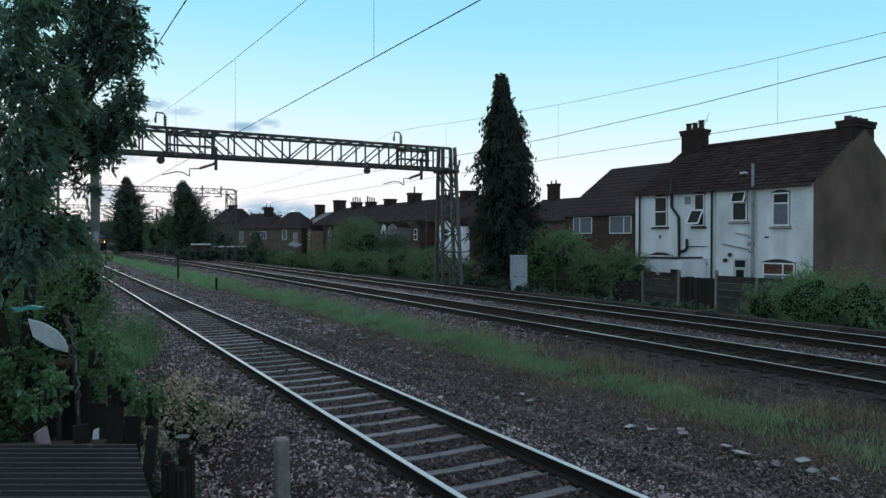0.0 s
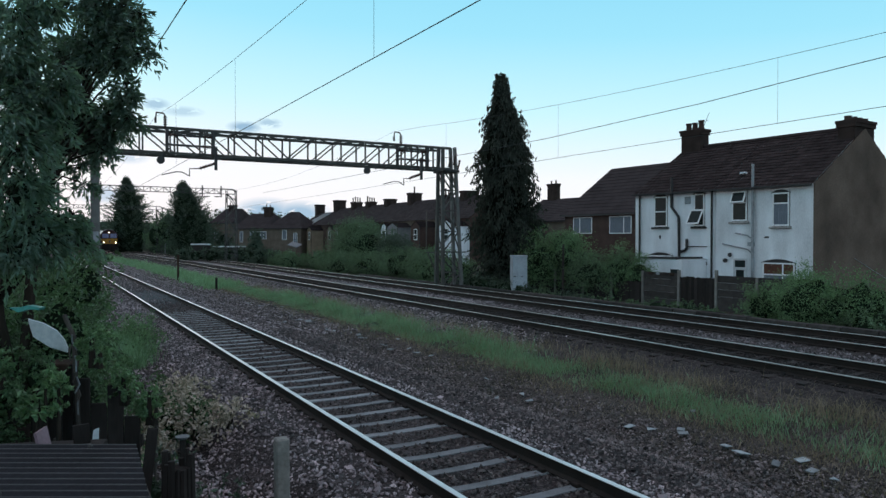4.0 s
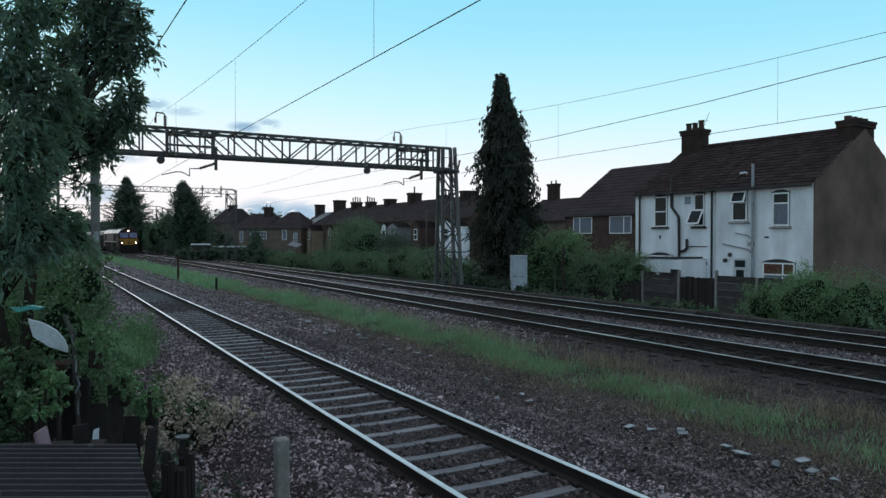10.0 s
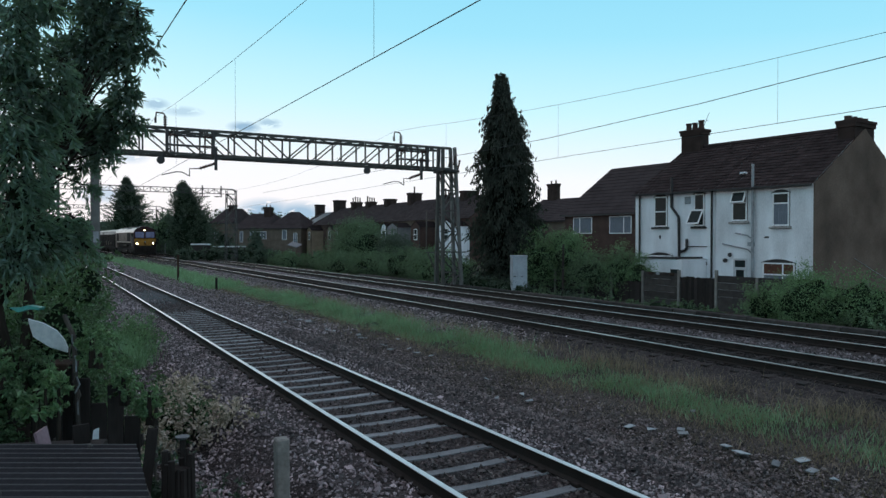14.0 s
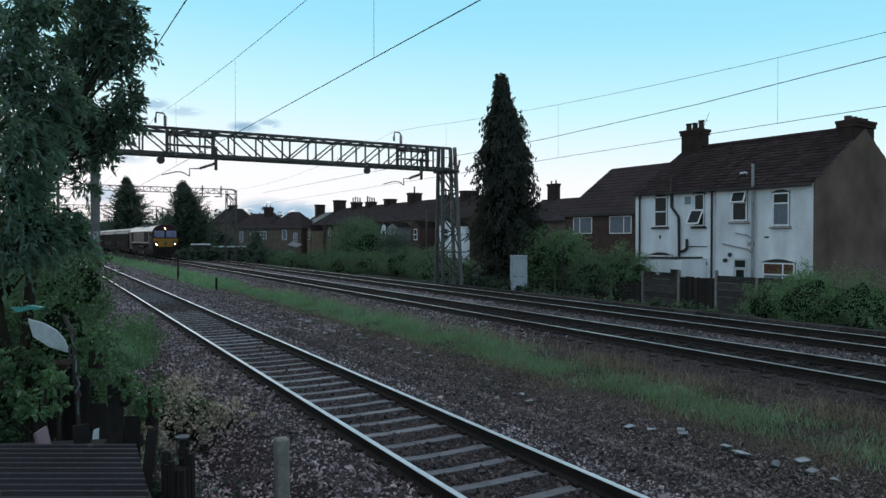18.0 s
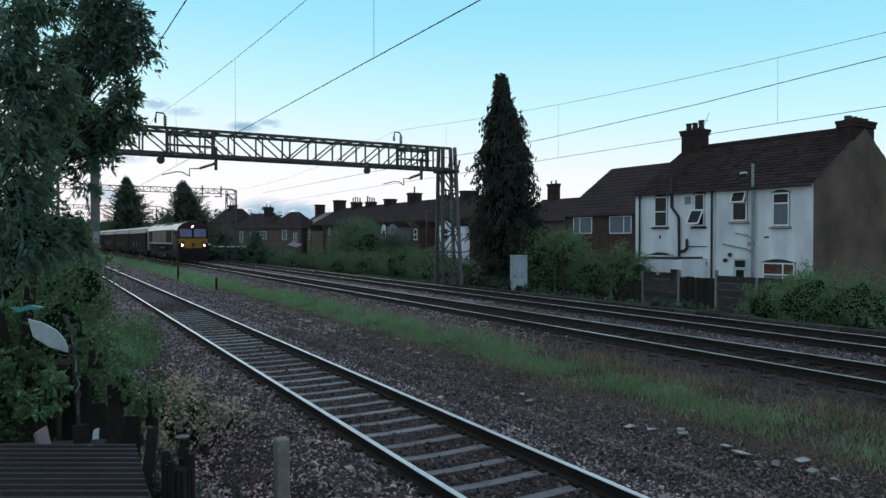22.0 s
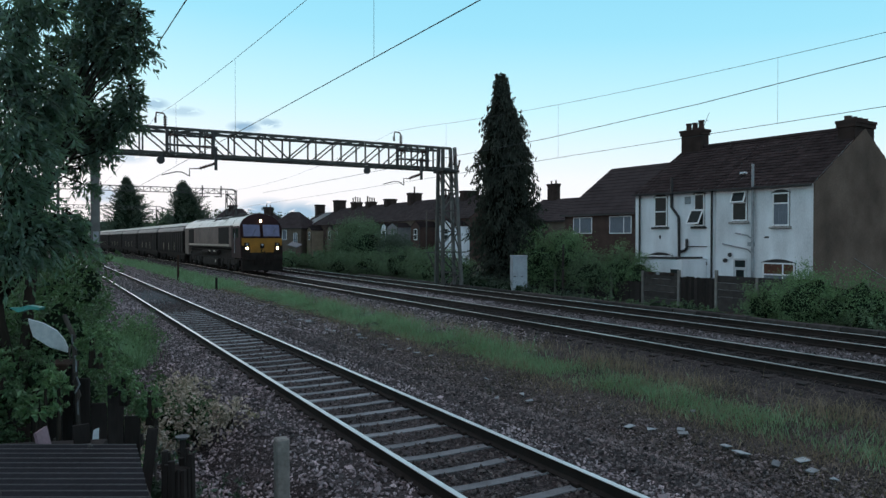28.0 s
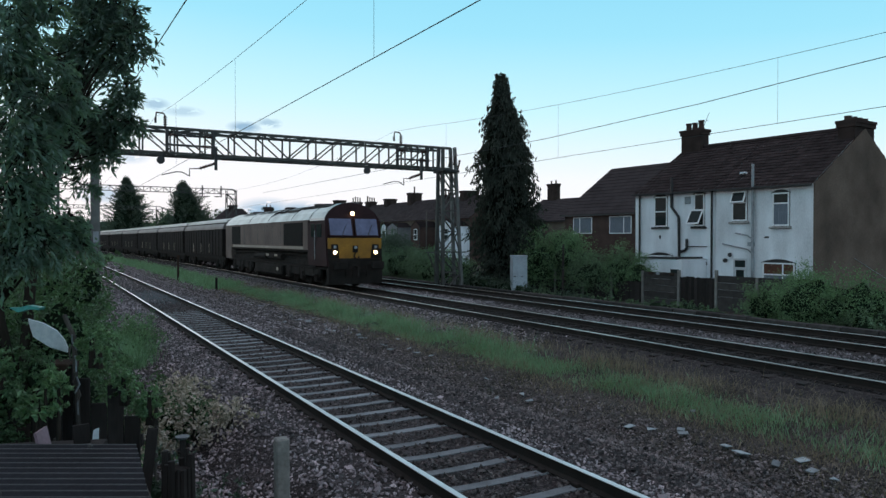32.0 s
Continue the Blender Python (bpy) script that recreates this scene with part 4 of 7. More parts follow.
    part("wall", gable_shell(bmesh.new(), 4.60, 9.17, 0, D, base, eave, ridge), RENDER_OLD, b, "pale weathered rendered rear wall")
    bm = bmesh.new()
    out = [(-0.0, base), (D, base), (D, eave), (D / 2, ridge), (0, eave)]
    lo = [bm.verts.new((9.173, y, z)) for y, z in out]
    hi = [bm.verts.new((9.25, y, z)) for y, z in out]
    bm.faces.new(lo)
    bm.faces.new(hi[::-1])
    for i in range(5):
        bm.faces.new((lo[i], hi[i], hi[(i + 1) % 5], lo[(i + 1) % 5]))
    bmesh.ops.recalc_face_normals(bm, faces=bm.faces)
    part("gable_wall", bm, RENDER_BROWN, b, "brown roughcast gable wall")
    bm = bmesh.new()
    tiled_slope(bm, 4.60, 9.22, -0.25, eave - 0.10, D / 2, ridge + 0.05)
    tiled_slope(bm, 4.60, 9.22, D + 0.25, eave - 0.10, D / 2, ridge + 0.05, 0.6, 0.9)
    part("roof", bm, TILE, b, "dark brown tiled roof")
    bm = bmesh.new()
    tube(bm, (4.60, D / 2, ridge + 0.07), (8.6, D / 2, ridge + 0.07), 0.12, None, 10)
    part("ridge_tiles", bm, TILE, b)
    part("gutter", prism(bmesh.new(), [(4.62, eave - 0.10), (9.2, eave - 0.10), (9.2, eave - 0.02), (4.62, eave - 0.02)], -0.32, -0.2), PIPE_BLACK, b, "black eaves gutter")
    part("roof_light", box1(5.35, 5.62, 0.72, 0.95, 5.42, 5.52, 0.02), PLASTIC_WHITE, b, "small pale roof vent")
    pane_window(b, 5.48, 6.22, 3.25, 4.6, bars=(0.6,), sill=STONE_SILL, open_top=True, curtain={0: PANE})
    pane_window(b, 7.42, 8.16, 3.0, 4.42, bars=(0.68,), arch=True, sill=STONE_SILL, curtain={0: CURTAIN})
    pane_window(b, 6.98, 8.42, 0.35, 1.42, bars=(0.52,), mull=(0.64,), arch=True, sill=STONE_SILL, curtain={0: CURTAIN, 1: BLIND})
    d = part("door", box1(5.58, 6.24, -0.04, -0.004, base, 1.56), DOOR_GREY, b, "pale grey back door with glazed panel")
    part("door_pane", box1(5.72, 6.1, -0.055, -0.042, 0.35, 1.05), PANE, d)
    part("fanlight", box1(5.66, 6.16, -0.055, -0.042, 1.18, 1.48), PANE, d)
    bm = chain(bmesh.new(), [(6.55, -0.12, 5.75), (6.55, -0.12, base)], 0.06, 8)
    box(bm, 6.36, 6.62, -0.2, -0.06, 2.12, 2.3)
    part("soil_pipe", bm, PIPE_GREY, b, "grey painted soil pipe")
    bm = chain(bmesh.new(), [(5.05, -0.08, 2.22), (6.3, -0.08, 1.98), (6.5, -0.08, 1.8)], 0.035)
    chain(bm, [(5.7, -0.08, 2.70), (6.28, -0.08, 2.60), (6.5, -0.08, 2.45)], 0.035)
    part("waste_pipe", bm, PIPE_GREY, b, "grey waste pipe")
    part("wall_vent", box1(7.05, 7.25, -0.03, -0.004, 2.48, 2.55), DARK_SILL, b)
    part("wall_lamp", lathe(bmesh.new(), [(0.02, 0), (0.09, 0.05), (0.09, 0.16), (0.03, 0.2)], 8, (5.44, -0.12, 1.62)), DARK_SILL, b, "dark round wall lamp")
    part("meter_cap", lathe(bmesh.new(), [(0.02, 0), (0.1, 0.05), (0.1, 0.16), (0.03, 0.2)], 8, (5.2, -0.12, 1.36)), DARK_SILL, b)
    bm = chain(bmesh.new(), [(9.27, 3.2, 1.6), (9.27, 6.5, 0.5)], 0.014)
    part("cable", bm, PIPE_GREY, b)
    chimney(b, 8.85, D / 2, ridge - 0.9, 7.72, 0.72, 1.75, 0)
    c = b.children[-1]
    for i in range(4):
        bm = lathe(bmesh.new(), [(0.17, 0), (0.15, 0.1), (0.15, 0.18), (0.17, 0.2)], 9, (8.85, D / 2 - 0.72 + i * 0.48, 7.66))
        part("chimney_pot", bm, POT, c)


def hip_house(name, m, w, d, base, eave, ridge, hip, wall, tile, label, windows=(), chim=(), grp="houses beyond the tracks", win_curtain=CURTAIN, course=0.35):
    """A house with a hipped roof: x along the front, hips of length hip at both ends."""
    h = thing(name, m, label, "house", grp)
    part("wall", box1(0, w, 0, d, base, eave), wall, h)
    bm = bmesh.new()
    o = 0.3
    n = max(4, int(math.hypot(d / 2, ridge - eave) / course))
    prev = None
    for i in range(n):
        f0, f1 = i / n, (i + 1) / n
        za, zb = eave + (ridge - eave) * f0 + 0.04, eave + (ridge - eave) * f1
        def ring(f, z):
            return [(-o + (hip + o) * f, -o + (d / 2 + o) * f, z), (w + o - (hip + o) * f, -o + (d / 2 + o) * f, z),
                    (w + o - (hip + o) * f, d + o - (d / 2 + o) * f, z), (-o + (hip + o) * f, d + o - (d / 2 + o) * f, z)]
        a, b = [bm.verts.new(p) for p in ring(f0, za)], [bm.verts.new(p) for p in ring(f1, zb)]
        c = prev or [bm.verts.new(p) for p in ring(f0, za - 0.05)]
        prev = b
        for k in range(4):
            bm.faces.new((a[k], a[(k + 1) % 4], b[(k + 1) % 4], b[k]))
            bm.faces.new((c[k], c[(k + 1) % 4], a[(k + 1) % 4], a[k]))
    part("roof", bm, tile, h, "dark hipped tiled roof")
    part("eaves_board", box1(-o, w + o, -o, d + o, eave - 0.12, eave - 0.005), DARK_SILL, h)
    for x0, x1, z0, z1, mull in windows:
        pane_window(h, x0, x1, z0, z1, mull=mull, sill=None, curtain={0: win_curtain}, fr=0.06)
    for x, y, z1, cw, pots in chim:
        chimney(h, x, y, eave, z1, cw, 0.6, pots)
    return h


def terrace_house(m, w, ridge, wings, stack, slate=None, brick=BRICK_STOCK):
    """One far house of the long terrace, w wide: main block, rear wings (x0, x1, reach, wall), chimney stack (top, width, pots) at its far end."""
    d, base, eave = 8.0, -0.4, 4.75
    h = thing("terraced_house", m, "sooty brick terraced house with dark tiled roof and rear wings", "house", "far terrace of houses")
    part("wall", gable_shell(bmesh.new(), 0.0, w - 0.004, 0, d, base, eave, ridge), brick, h)
    bm = bmesh.new()
    tiled_slope(bm, 0, w, -0.2, eave - 0.06, d / 2, ridge + 0.05, 0.4, 0.6)
    tiled_slope(bm, 0, w, d + 0.2, eave - 0.06, d / 2, ridge + 0.05, 1.2, 2.4)
    part("roof", bm, TILE_B, h)
    if slate:
        bm = bmesh.new()
        tiled_slope(bm, slate[0], slate[1], -0.3, eave - 0.02, d / 2 - 0.1, ridge + 0.1, 0.4, 0.6)
        part("slate_roof", bm, SLATE, h, "pale slate part of the roof")
    for x0, x1, rl, wall in wings:
        ze, zr, xm = 3.85, 4.45, (x0 + x1) / 2
        bm = prism(bmesh.new(), [(x0, base), (x1, base), (x1, ze), (xm, zr), (x0, ze)], -rl, -0.004)
        bmesh.ops.recalc_face_normals(bm, faces=bm.faces)
        part("rear_wing", bm, wall, h)
        bm = bmesh.new()
        for xa in (x0 - 0.12, x1 + 0.12):
            v = [bm.verts.new(p) for p in ((xa, -rl - 0.1, ze - 0.05), (xm, -rl - 0.1, zr + 0.06), (xm, -0.01, zr + 0.06), (xa, -0.01, ze - 0.05))]
            bm.faces.new(v)
        bmesh.ops.solidify(bm, geom=list(bm.faces), thickness=0.06)
        part("wing_roof", bm, TILE_B, h)
        pane_window(h, xm - 0.4, xm + 0.45, 2.3, 3.6, y=-rl, bars=(0.5,), sill=None, fr=0.09)
        part("rain_pipe", tube(bmesh.new(), (x1 - 0.1, -rl - 0.06, base), (x1 - 0.1, -rl - 0.06, ze), 0.05), PIPE_BLACK, h)
    for x in (0.9, w - 1.2):
        if all(x + 0.5 < a or x - 0.5 > b for a, b, _, _ in wings):
            pane_window(h, x - 0.45, x + 0.45, 2.9, 4.3, y=0.0, bars=(0.5,), sill=None, fr=0.07)
    for x in (w * 0.35, w * 0.62):
        part("roof_vent", box1(x - 0.1, x + 0.1, 1.45, 1.65, 5.72, 5.84, 0.02), PIPE_GREY, h, "small pale roof vent")
    top, cw, pots = stack
    chimney(h, 0.1, d / 2, ridge - 0.5, top, 0.95, cw, pots, pot_h=0.8)
    return h


def build_houses():
    white_houses()
    # brick house with hipped roof, set further back
    hip_house("brick_house", pose(9.96, 57.76, 0, 0, 0, -57), 13.0, 7.0, -0.5, 4.36, 8.2, 1.8, BRICK_RED, TILE_B,
              "dark red brick house with hipped tiled roof and white windows",
              [(1.02, 3.10, 2.86, 4.15, (0.36,)), (4.94, 7.11, 2.84, 4.15, (0.66,))], grp="terraced houses facing the tracks")
    hip_house("stock_brick_house", pose(8.8, 86, 0, 0, 0, -55), 10, 8, -0.5, 4.5, 7.3, 0.6, BRICK_STOCK, TILE_B,
              "yellow brick house with dark roof behind the garden bushes", [(4.0, 4.7, 2.6, 4.0, ())], [(2.5, 4, 9.2, 1.6, 2)])
    # the long far terrace, its party walls unevenly spaced; the first house is the nearest
    walls = [-12.0, -5.4, 0.2, 8.67, 16.3, 23.1, 28.7, 36.0, 45.6]
    rear = [[(3.4, 6.5, 2.0, RENDER_WHITE)], [(2.9, 5.3, 2.4, BRICK_RED)], [(1.2, 3.2, 1.6, RENDER_WHITE), (3.9, 7.2, 2.0, RENDER_GREY)], [(4.4, 7.0, 2.2, BRICK_STOCK)],
            [(0.4, 2.8, 2.2, BRICK_RED)], [(2.6, 5.0, 2.0, BRICK_STOCK)], [(0.6, 3.0, 2.0, BRICK_PALE)], [(0.4, 3.0, 2.0, BRICK_PALE), (3.8, 8.4, 2.2, BRICK_PALE)]]
    stacks = [(8.2, 2.1, 0), (8.0, 1.3, 3), (8.75, 1.75, 1), (8.3, 1.6, 0), (8.2, 1.5, 4), (8.4, 1.6, 4), (9.05, 1.9, 0), (8.7, 1.6, 0)]
    for i, (a, b) in enumerate(zip(walls, walls[1:])):
        x, y = 0.4 - 0.5 * b - 4.0 * 0.866, 89.0 + 0.866 * b - 4.0 * 0.5
        terrace_house(pose(x, y, 0, 0, 0, -60), b - a, 7.0 if i == 7 else 7.5, rear[i], stacks[i], (3.2, 7.1) if i == 7 else None, BRICK_RED if i % 3 == 0 else BRICK_STOCK)
    # low hipped houses further out
    hip_house("brick_semi", pose(-35.6, 121, 0, 0, 0, -14), 6.3, 8, -0.4, 4.2, 6.9, 1.0, BRICK_STOCK, TILE_B,
              "pale brick semi-detached house with hipped roof and white windows",
              [(0.9, 1.5, 1.9, 3.7, ()), (2.8, 4.2, 2.4, 3.7, (0.5,)), (4.3, 5.9, 2.4, 3.7, (0.33, 0.66))], [(4.6, 3.2, 8.0, 1.4, 2)])
    hip_house("brick_semi", pose(-29.0, 117, 0, 0, 0, -14), 5.9, 8, -0.4, 4.2, 7.05, 2.2, BRICK_STOCK, TILE_B,
              "pale brick semi-detached house with hipped roof and white windows", [(2.6, 3.4, 2.3, 3.9, ()), (4.6, 5.3, 1.6, 3.4, (0.5,))], [])
    hip_house("brick_semi", pose(-44.0, 134, 0, 0, 0, -20), 4.6, 8, -0.4, 5.4, 8.3, 0.4, BRICK_STOCK, TILE_B,
              "dark brick semi-detached house with hipped roof", [(0.8, 1.8, 2.2, 3.8, (0.5,))], [(2.4, 3.5, 9.0, 1.6, 3)])
    s = thing("garden_shed", pose(-21.9, 100, -0.4, 0, 0, -12), "low brick garden shed with pale sloping felt roof", "shed")
    part("wall", box1(0, 1.2, 0, 1.6, 0, 1.75), BRICK_STOCK, s)
    bm = prism(bmesh.new(), [(-0.1, 2.25), (1.35, 1.85), (1.35, 1.91), (-0.1, 2.31)], -0.15, 1.7)
    for v in bm.verts:
        v.co.z += 0.25 * v.co.y - 0.25
    bmesh.ops.recalc_face_normals(bm, faces=bm.faces)
    part("roof", bm, SLATE, s, "pale sloping felt roof")


# ---------------------------------------------------------------- plants
def leaves(name, centres, normals_spread, length, width, material, parent=None, seed=1, droop=0.0, label="", kind="", aim=None):
    """Many single leaves, each a folded pointed blade; centres: n x 3; aim: the way each one points."""
    g = np.random.default_rng(seed)
    n = len(centres)
    d = g.normal(size=(n, 3)) * normals_spread
    if aim is not None:
        d = d * 0.35 + aim
    d[:, 2] -= droop
    d /= np.linalg.norm(d, axis=1, keepdims=True) + 1e-9
    side = np.cross(d, g.normal(size=(n, 3)))
    side /= np.linalg.norm(side, axis=1, keepdims=True) + 1e-9
    up = np.cross(side, d)
    L = (length * g.uniform(0.6, 1.25, n))[:, None]
    Wd = (width * g.uniform(0.7, 1.2, n))[:, None]
    p0 = centres - d * L / 2
    p2 = centres + d * L / 2 - up * L * 0.12
    mid = centres + up * Wd * 0.18
    a, b = mid + side * Wd / 2 - up * Wd * 0.35, mid - side * Wd / 2 - up * Wd * 0.35
    v = np.stack([p0, a, p2, b, mid], 1).reshape(-1, 3)
    i = np.arange(n) * 5
    f = np.concatenate([np.stack([i, i + 1, i + 4], 1), np.stack([i + 1, i + 2, i + 4], 1), np.stack([i + 2, i + 3, i + 4], 1), np.stack([i + 3, i, i + 4], 1)])
    ob = raw(name, v.tolist(), f.tolist(), material, parent)
    if label or kind:
        tagged(ob, label, "", "", kind)
    return ob


def clump_points(g, blobs, per_m2=0, n=1000, shell=0.55):
    """Points in uneven blobs (x, y, z, rx, ry, rz), denser towards their outside, clustered along sprays."""
    n_all, n = n, max(8, n // 11)
    b = np.array(blobs, float)
    vol = b[:, 3] * b[:, 4] * b[:, 5]
    pick = g.choice(len(b), n, p=vol ** 0.67 / (vol ** 0.67).sum())
    d = g.normal(size=(n, 3))
    d /= np.linalg.norm(d, axis=1, keepdims=True)
    r = 1 - (1 - shell) * g.uniform(0, 1, n) ** 1.6
    lump = 1 + 0.22 * np.sin(d[:, 0] * 7 + pick) * np.sin(d[:, 1] * 6 + 2 * pick) + 0.15 * np.sin(d[:, 2] * 9 + pick)
    c = b[pick, :3] + d * b[pick, 3:] * (r * lump)[:, None]
    # every centre carries a small spray of leaves, so that clumps and gaps form
    size = np.minimum(b[pick, 3], b[pick, 5]) * g.uniform(0.05, 0.17, n)
    k = g.integers(0, n, n_all)
    return c[k] + g.normal(size=(n_all, 3)) * size[k][:, None]


def bush(name, m, blobs, n, leaf, material, label, category="bush", seed=5, stems=5, group="bushes along the fence", heart=0.56):
    t = thing(name, m, label, category, group)
    g = np.random.default_rng(seed)
    leaves("foliage", clump_points(g, blobs, n=n, shell=0.3), 1.0, leaf, leaf * 0.5, material, t, seed, 0.2)
    bm = bmesh.new()
    for i in range(stems):
        b = blobs[i % len(blobs)]
        x, y = b[0] + g.uniform(-0.3, 0.3) * b[3], b[1] + g.uniform(-0.3, 0.3) * b[4]
        tube(bm, (x * 0.8, y * 0.8, -0.1), (x, y, b[2] + b[5] * 0.4), 0.03, 0.01, 6)
    part("stem_clump", bm, BARK, t)
    if not heart:
        return t
    # dark solid hearts: painted inner shade that keeps light from passing straight through
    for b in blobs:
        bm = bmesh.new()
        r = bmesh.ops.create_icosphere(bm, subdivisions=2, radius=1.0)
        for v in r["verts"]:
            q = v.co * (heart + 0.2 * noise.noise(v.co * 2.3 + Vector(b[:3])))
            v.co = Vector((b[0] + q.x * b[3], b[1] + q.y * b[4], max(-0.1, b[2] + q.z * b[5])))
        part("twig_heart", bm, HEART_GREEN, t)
    return t


def conifer(name, m, height, radius, boughs, leaf, label, seed, column=False, lean=0.0, group="conifers"):
    """A conifer of single boughs: each one a spray of needles along a bent twig, hanging (column) or sweeping out and up; lean: how far the top leans over."""
    t = thing(name, m, label, "conifer tree", group)
    g = np.random.default_rng(seed)
    bm = chain(bmesh.new(), [(0, 0, -0.3), (lean * 0.25, 0, height * 0.4), (lean * 0.95, 0, height * 0.93)], 0.03 * height ** 0.8, 8)
    part("trunk", bm, BARK, t)
    hs = [0, 0.12, 0.3, 0.43, 0.56, 0.69, 0.82, 0.95, 1.0]
    rs = [0.85, 0.95, 1.0, 0.95, 0.86, 0.72, 0.48, 0.17, 0.03] if column else [0.80, 0.92, 1.0, 0.98, 0.92, 0.76, 0.46, 0.16, 0.02]
    mat_ = LEAF_CONIFER if column else LEAF_FAR
    h = g.uniform(0.03, 0.985, boughs) ** 0.92
    a = g.uniform(0, math.tau, boughs)
    lump = 1 + 0.14 * np.sin(a * 3 + h * 19) + 0.10 * np.sin(a * 2 - h * 37)
    out = radius * np.interp(h, hs, rs) * lump * np.where(g.uniform(0, 1, boughs) < 0.3, g.uniform(0.95, 1.22, boughs), g.uniform(0.55, 1.0, boughs))
    per = 26 if column else 30
    u = np.tile(np.linspace(0.35, 1.0, per), boughs)
    H, A, R = np.repeat(h, per), np.repeat(a, per), np.repeat(out, per)
    sag = np.repeat(g.uniform(0.4, 1.15, boughs), per) if column else np.repeat(g.uniform(-0.12, 0.30, boughs), per)
    drop = sag * u ** 2.2 * (0.9 if column else np.clip(R * 0.5, 0.2, 1.4)) - (0 if column else 0.25 * R * u ** 3)
    puff = (0.13 if column else 0.20) * (1.15 - u)[:, None] + 0.045
    c = np.stack([R * u * np.cos(A) + lean * H ** 1.3, R * u * np.sin(A), H * height - drop], 1) + g.normal(size=(len(u), 3)) * puff
    c[:, 2] = np.minimum(c[:, 2], height * 1.01)
    aim = np.stack([np.cos(A) * (0.25 if column else 0.8), np.sin(A) * (0.25 if column else 0.8), np.full(len(u), -1.0 if column else 0.35)], 1)
    leaves("crown", c, 0.9, leaf, leaf * 0.36, mat_, t, seed, 0.0, aim=aim)
    # tufts at the very top
    k = 60
    tip = np.stack([lean + g.normal(0, 0.06 * radius, k) - 0.12 * column, g.normal(0, 0.06 * radius, k), height * g.uniform(0.95, 1.0 if column else 1.03, k)], 1)
    leaves("leader", tip, 0.6, leaf, leaf * 0.34, mat_, t, seed + 1, -0.6)
    # dark core: the shade inside the crown, painted on a solid
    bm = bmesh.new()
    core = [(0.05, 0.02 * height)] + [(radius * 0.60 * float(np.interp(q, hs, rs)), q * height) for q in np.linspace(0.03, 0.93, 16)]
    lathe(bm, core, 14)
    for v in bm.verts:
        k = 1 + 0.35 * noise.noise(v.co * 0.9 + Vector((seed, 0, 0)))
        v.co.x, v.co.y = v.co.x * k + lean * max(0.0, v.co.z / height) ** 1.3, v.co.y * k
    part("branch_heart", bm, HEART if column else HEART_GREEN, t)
    return t


def grass(name, n, place, height, material, label, seed, lean=0.35, width=0.006):
    g = np.random.default_rng(seed)
    base = place(g, n)
    n = len(base)
    h = height * g.uniform(0.4, 1.25, n)
    a = g.uniform(0, math.tau, n)
    w = width * g.uniform(0.7, 1.4, n)
    side = np.stack([np.cos(a), np.sin(a), np.zeros(n)], 1) * w[:, None]
    b2 = g.uniform(0, math.tau, n)
    tip = np.stack([np.cos(b2) * lean * h, np.sin(b2) * lean * h, h], 1) * g.uniform(0.6, 1.1, (n, 1))
    mid = tip * np.array([0.35, 0.35, 0.55])
    v = np.stack([base - side, base + side, base + mid + side * 0.8, base + mid - side * 0.8, base + tip], 1).reshape(-1, 3)
    i = np.arange(n) * 5
    f = np.stack([i, i + 1, i + 2, i + 3], 1).tolist() + np.stack([i + 3, i + 2, i + 4], 1).tolist()
    ob = raw(name, v.tolist(), f, material)
    return tagged(ob, label, "grass", kind="stuff")


def strip(s0, s1, o0, o1, power=1.0, clump=0.0):
    def place(g, n):
        s = s0 + (s1 - s0) * g.uniform(0, 1, n) ** power
        o = g.normal((o0 + o1) / 2, (o1 - o0) / 3.6, n)
        if clump:
            keep = np.sin(s * 1.9) * np.sin(o * 3.1 + s * 0.7) + g.normal(0, 0.5, n) > -clump
            s, o = s[keep], o[keep]
        z = np.interp(o, [-11.2, -10.2, -9.4, -6.3, -5.0, -3.2, -2.3, -1.5], [-0.42, -0.40, -0.22, -0.22, -0.34, -0.26, -0.10, 0.02]) - 0.07
        return on_line(s, o, z)
    return place


FRONT_HIGH = [(0.30, -0.50, 4.37, 0.18), (0.23, -0.60, 4.09, 0.19), (0.52, -0.30, 4.05, 0.10), (0.30, -0.50, 3.93, 0.15), (0.37, -0.40, 4.53, 0.16), (0.36, -0.50, 4.21, 0.08), (0.38, -0.40, 4.11, 0.05), (0.46, -0.30, 4.44, 0.05)]
FRONT_MID = [(0.42, -0.40, 3.81, 0.17), (0.34, -0.60, 3.64, 0.22), (0.54, -0.30, 3.88, 0.11), (0.48, -0.30, 3.70, 0.11), (0.37, -0.40, 3.97, 0.08), (0.42, -0.60, 3.44, 0.19), (0.36, -0.30, 3.54, 0.12)]
FRONT_LOW = [(0.37, -0.40, 3.24, 0.14), (0.35, -0.60, 3.19, 0.20), (0.44, -0.30, 3.00, 0.13), (0.40, -0.50, 2.92, 0.21), (0.52, -0.20, 3.04, 0.06), (0.54, -0.20, 2.88, 0.10), (0.31, -0.60, 2.80, 0.20)]
BACK_HIGH = [(0.16, 0.60, 4.79, 0.17), (0.40, 0.50, 4.63, 0.16), (0.55, 0.50, 4.73, 0.09), (0.70, 0.40, 4.49, 0.10), (0.27, 0.60, 4.48, 0.16), (0.52, 0.50, 4.42, 0.13), (0.75, 0.40, 4.36, 0.07), (0.56, 0.50, 4.58, 0.09), (0.43, 0.50, 4.85, 0.16), (0.73, 0.40, 4.64, 0.05), (-0.01, 0.70, 4.49, 0.07), (-0.13, 0.70, 4.44, 0.05)]
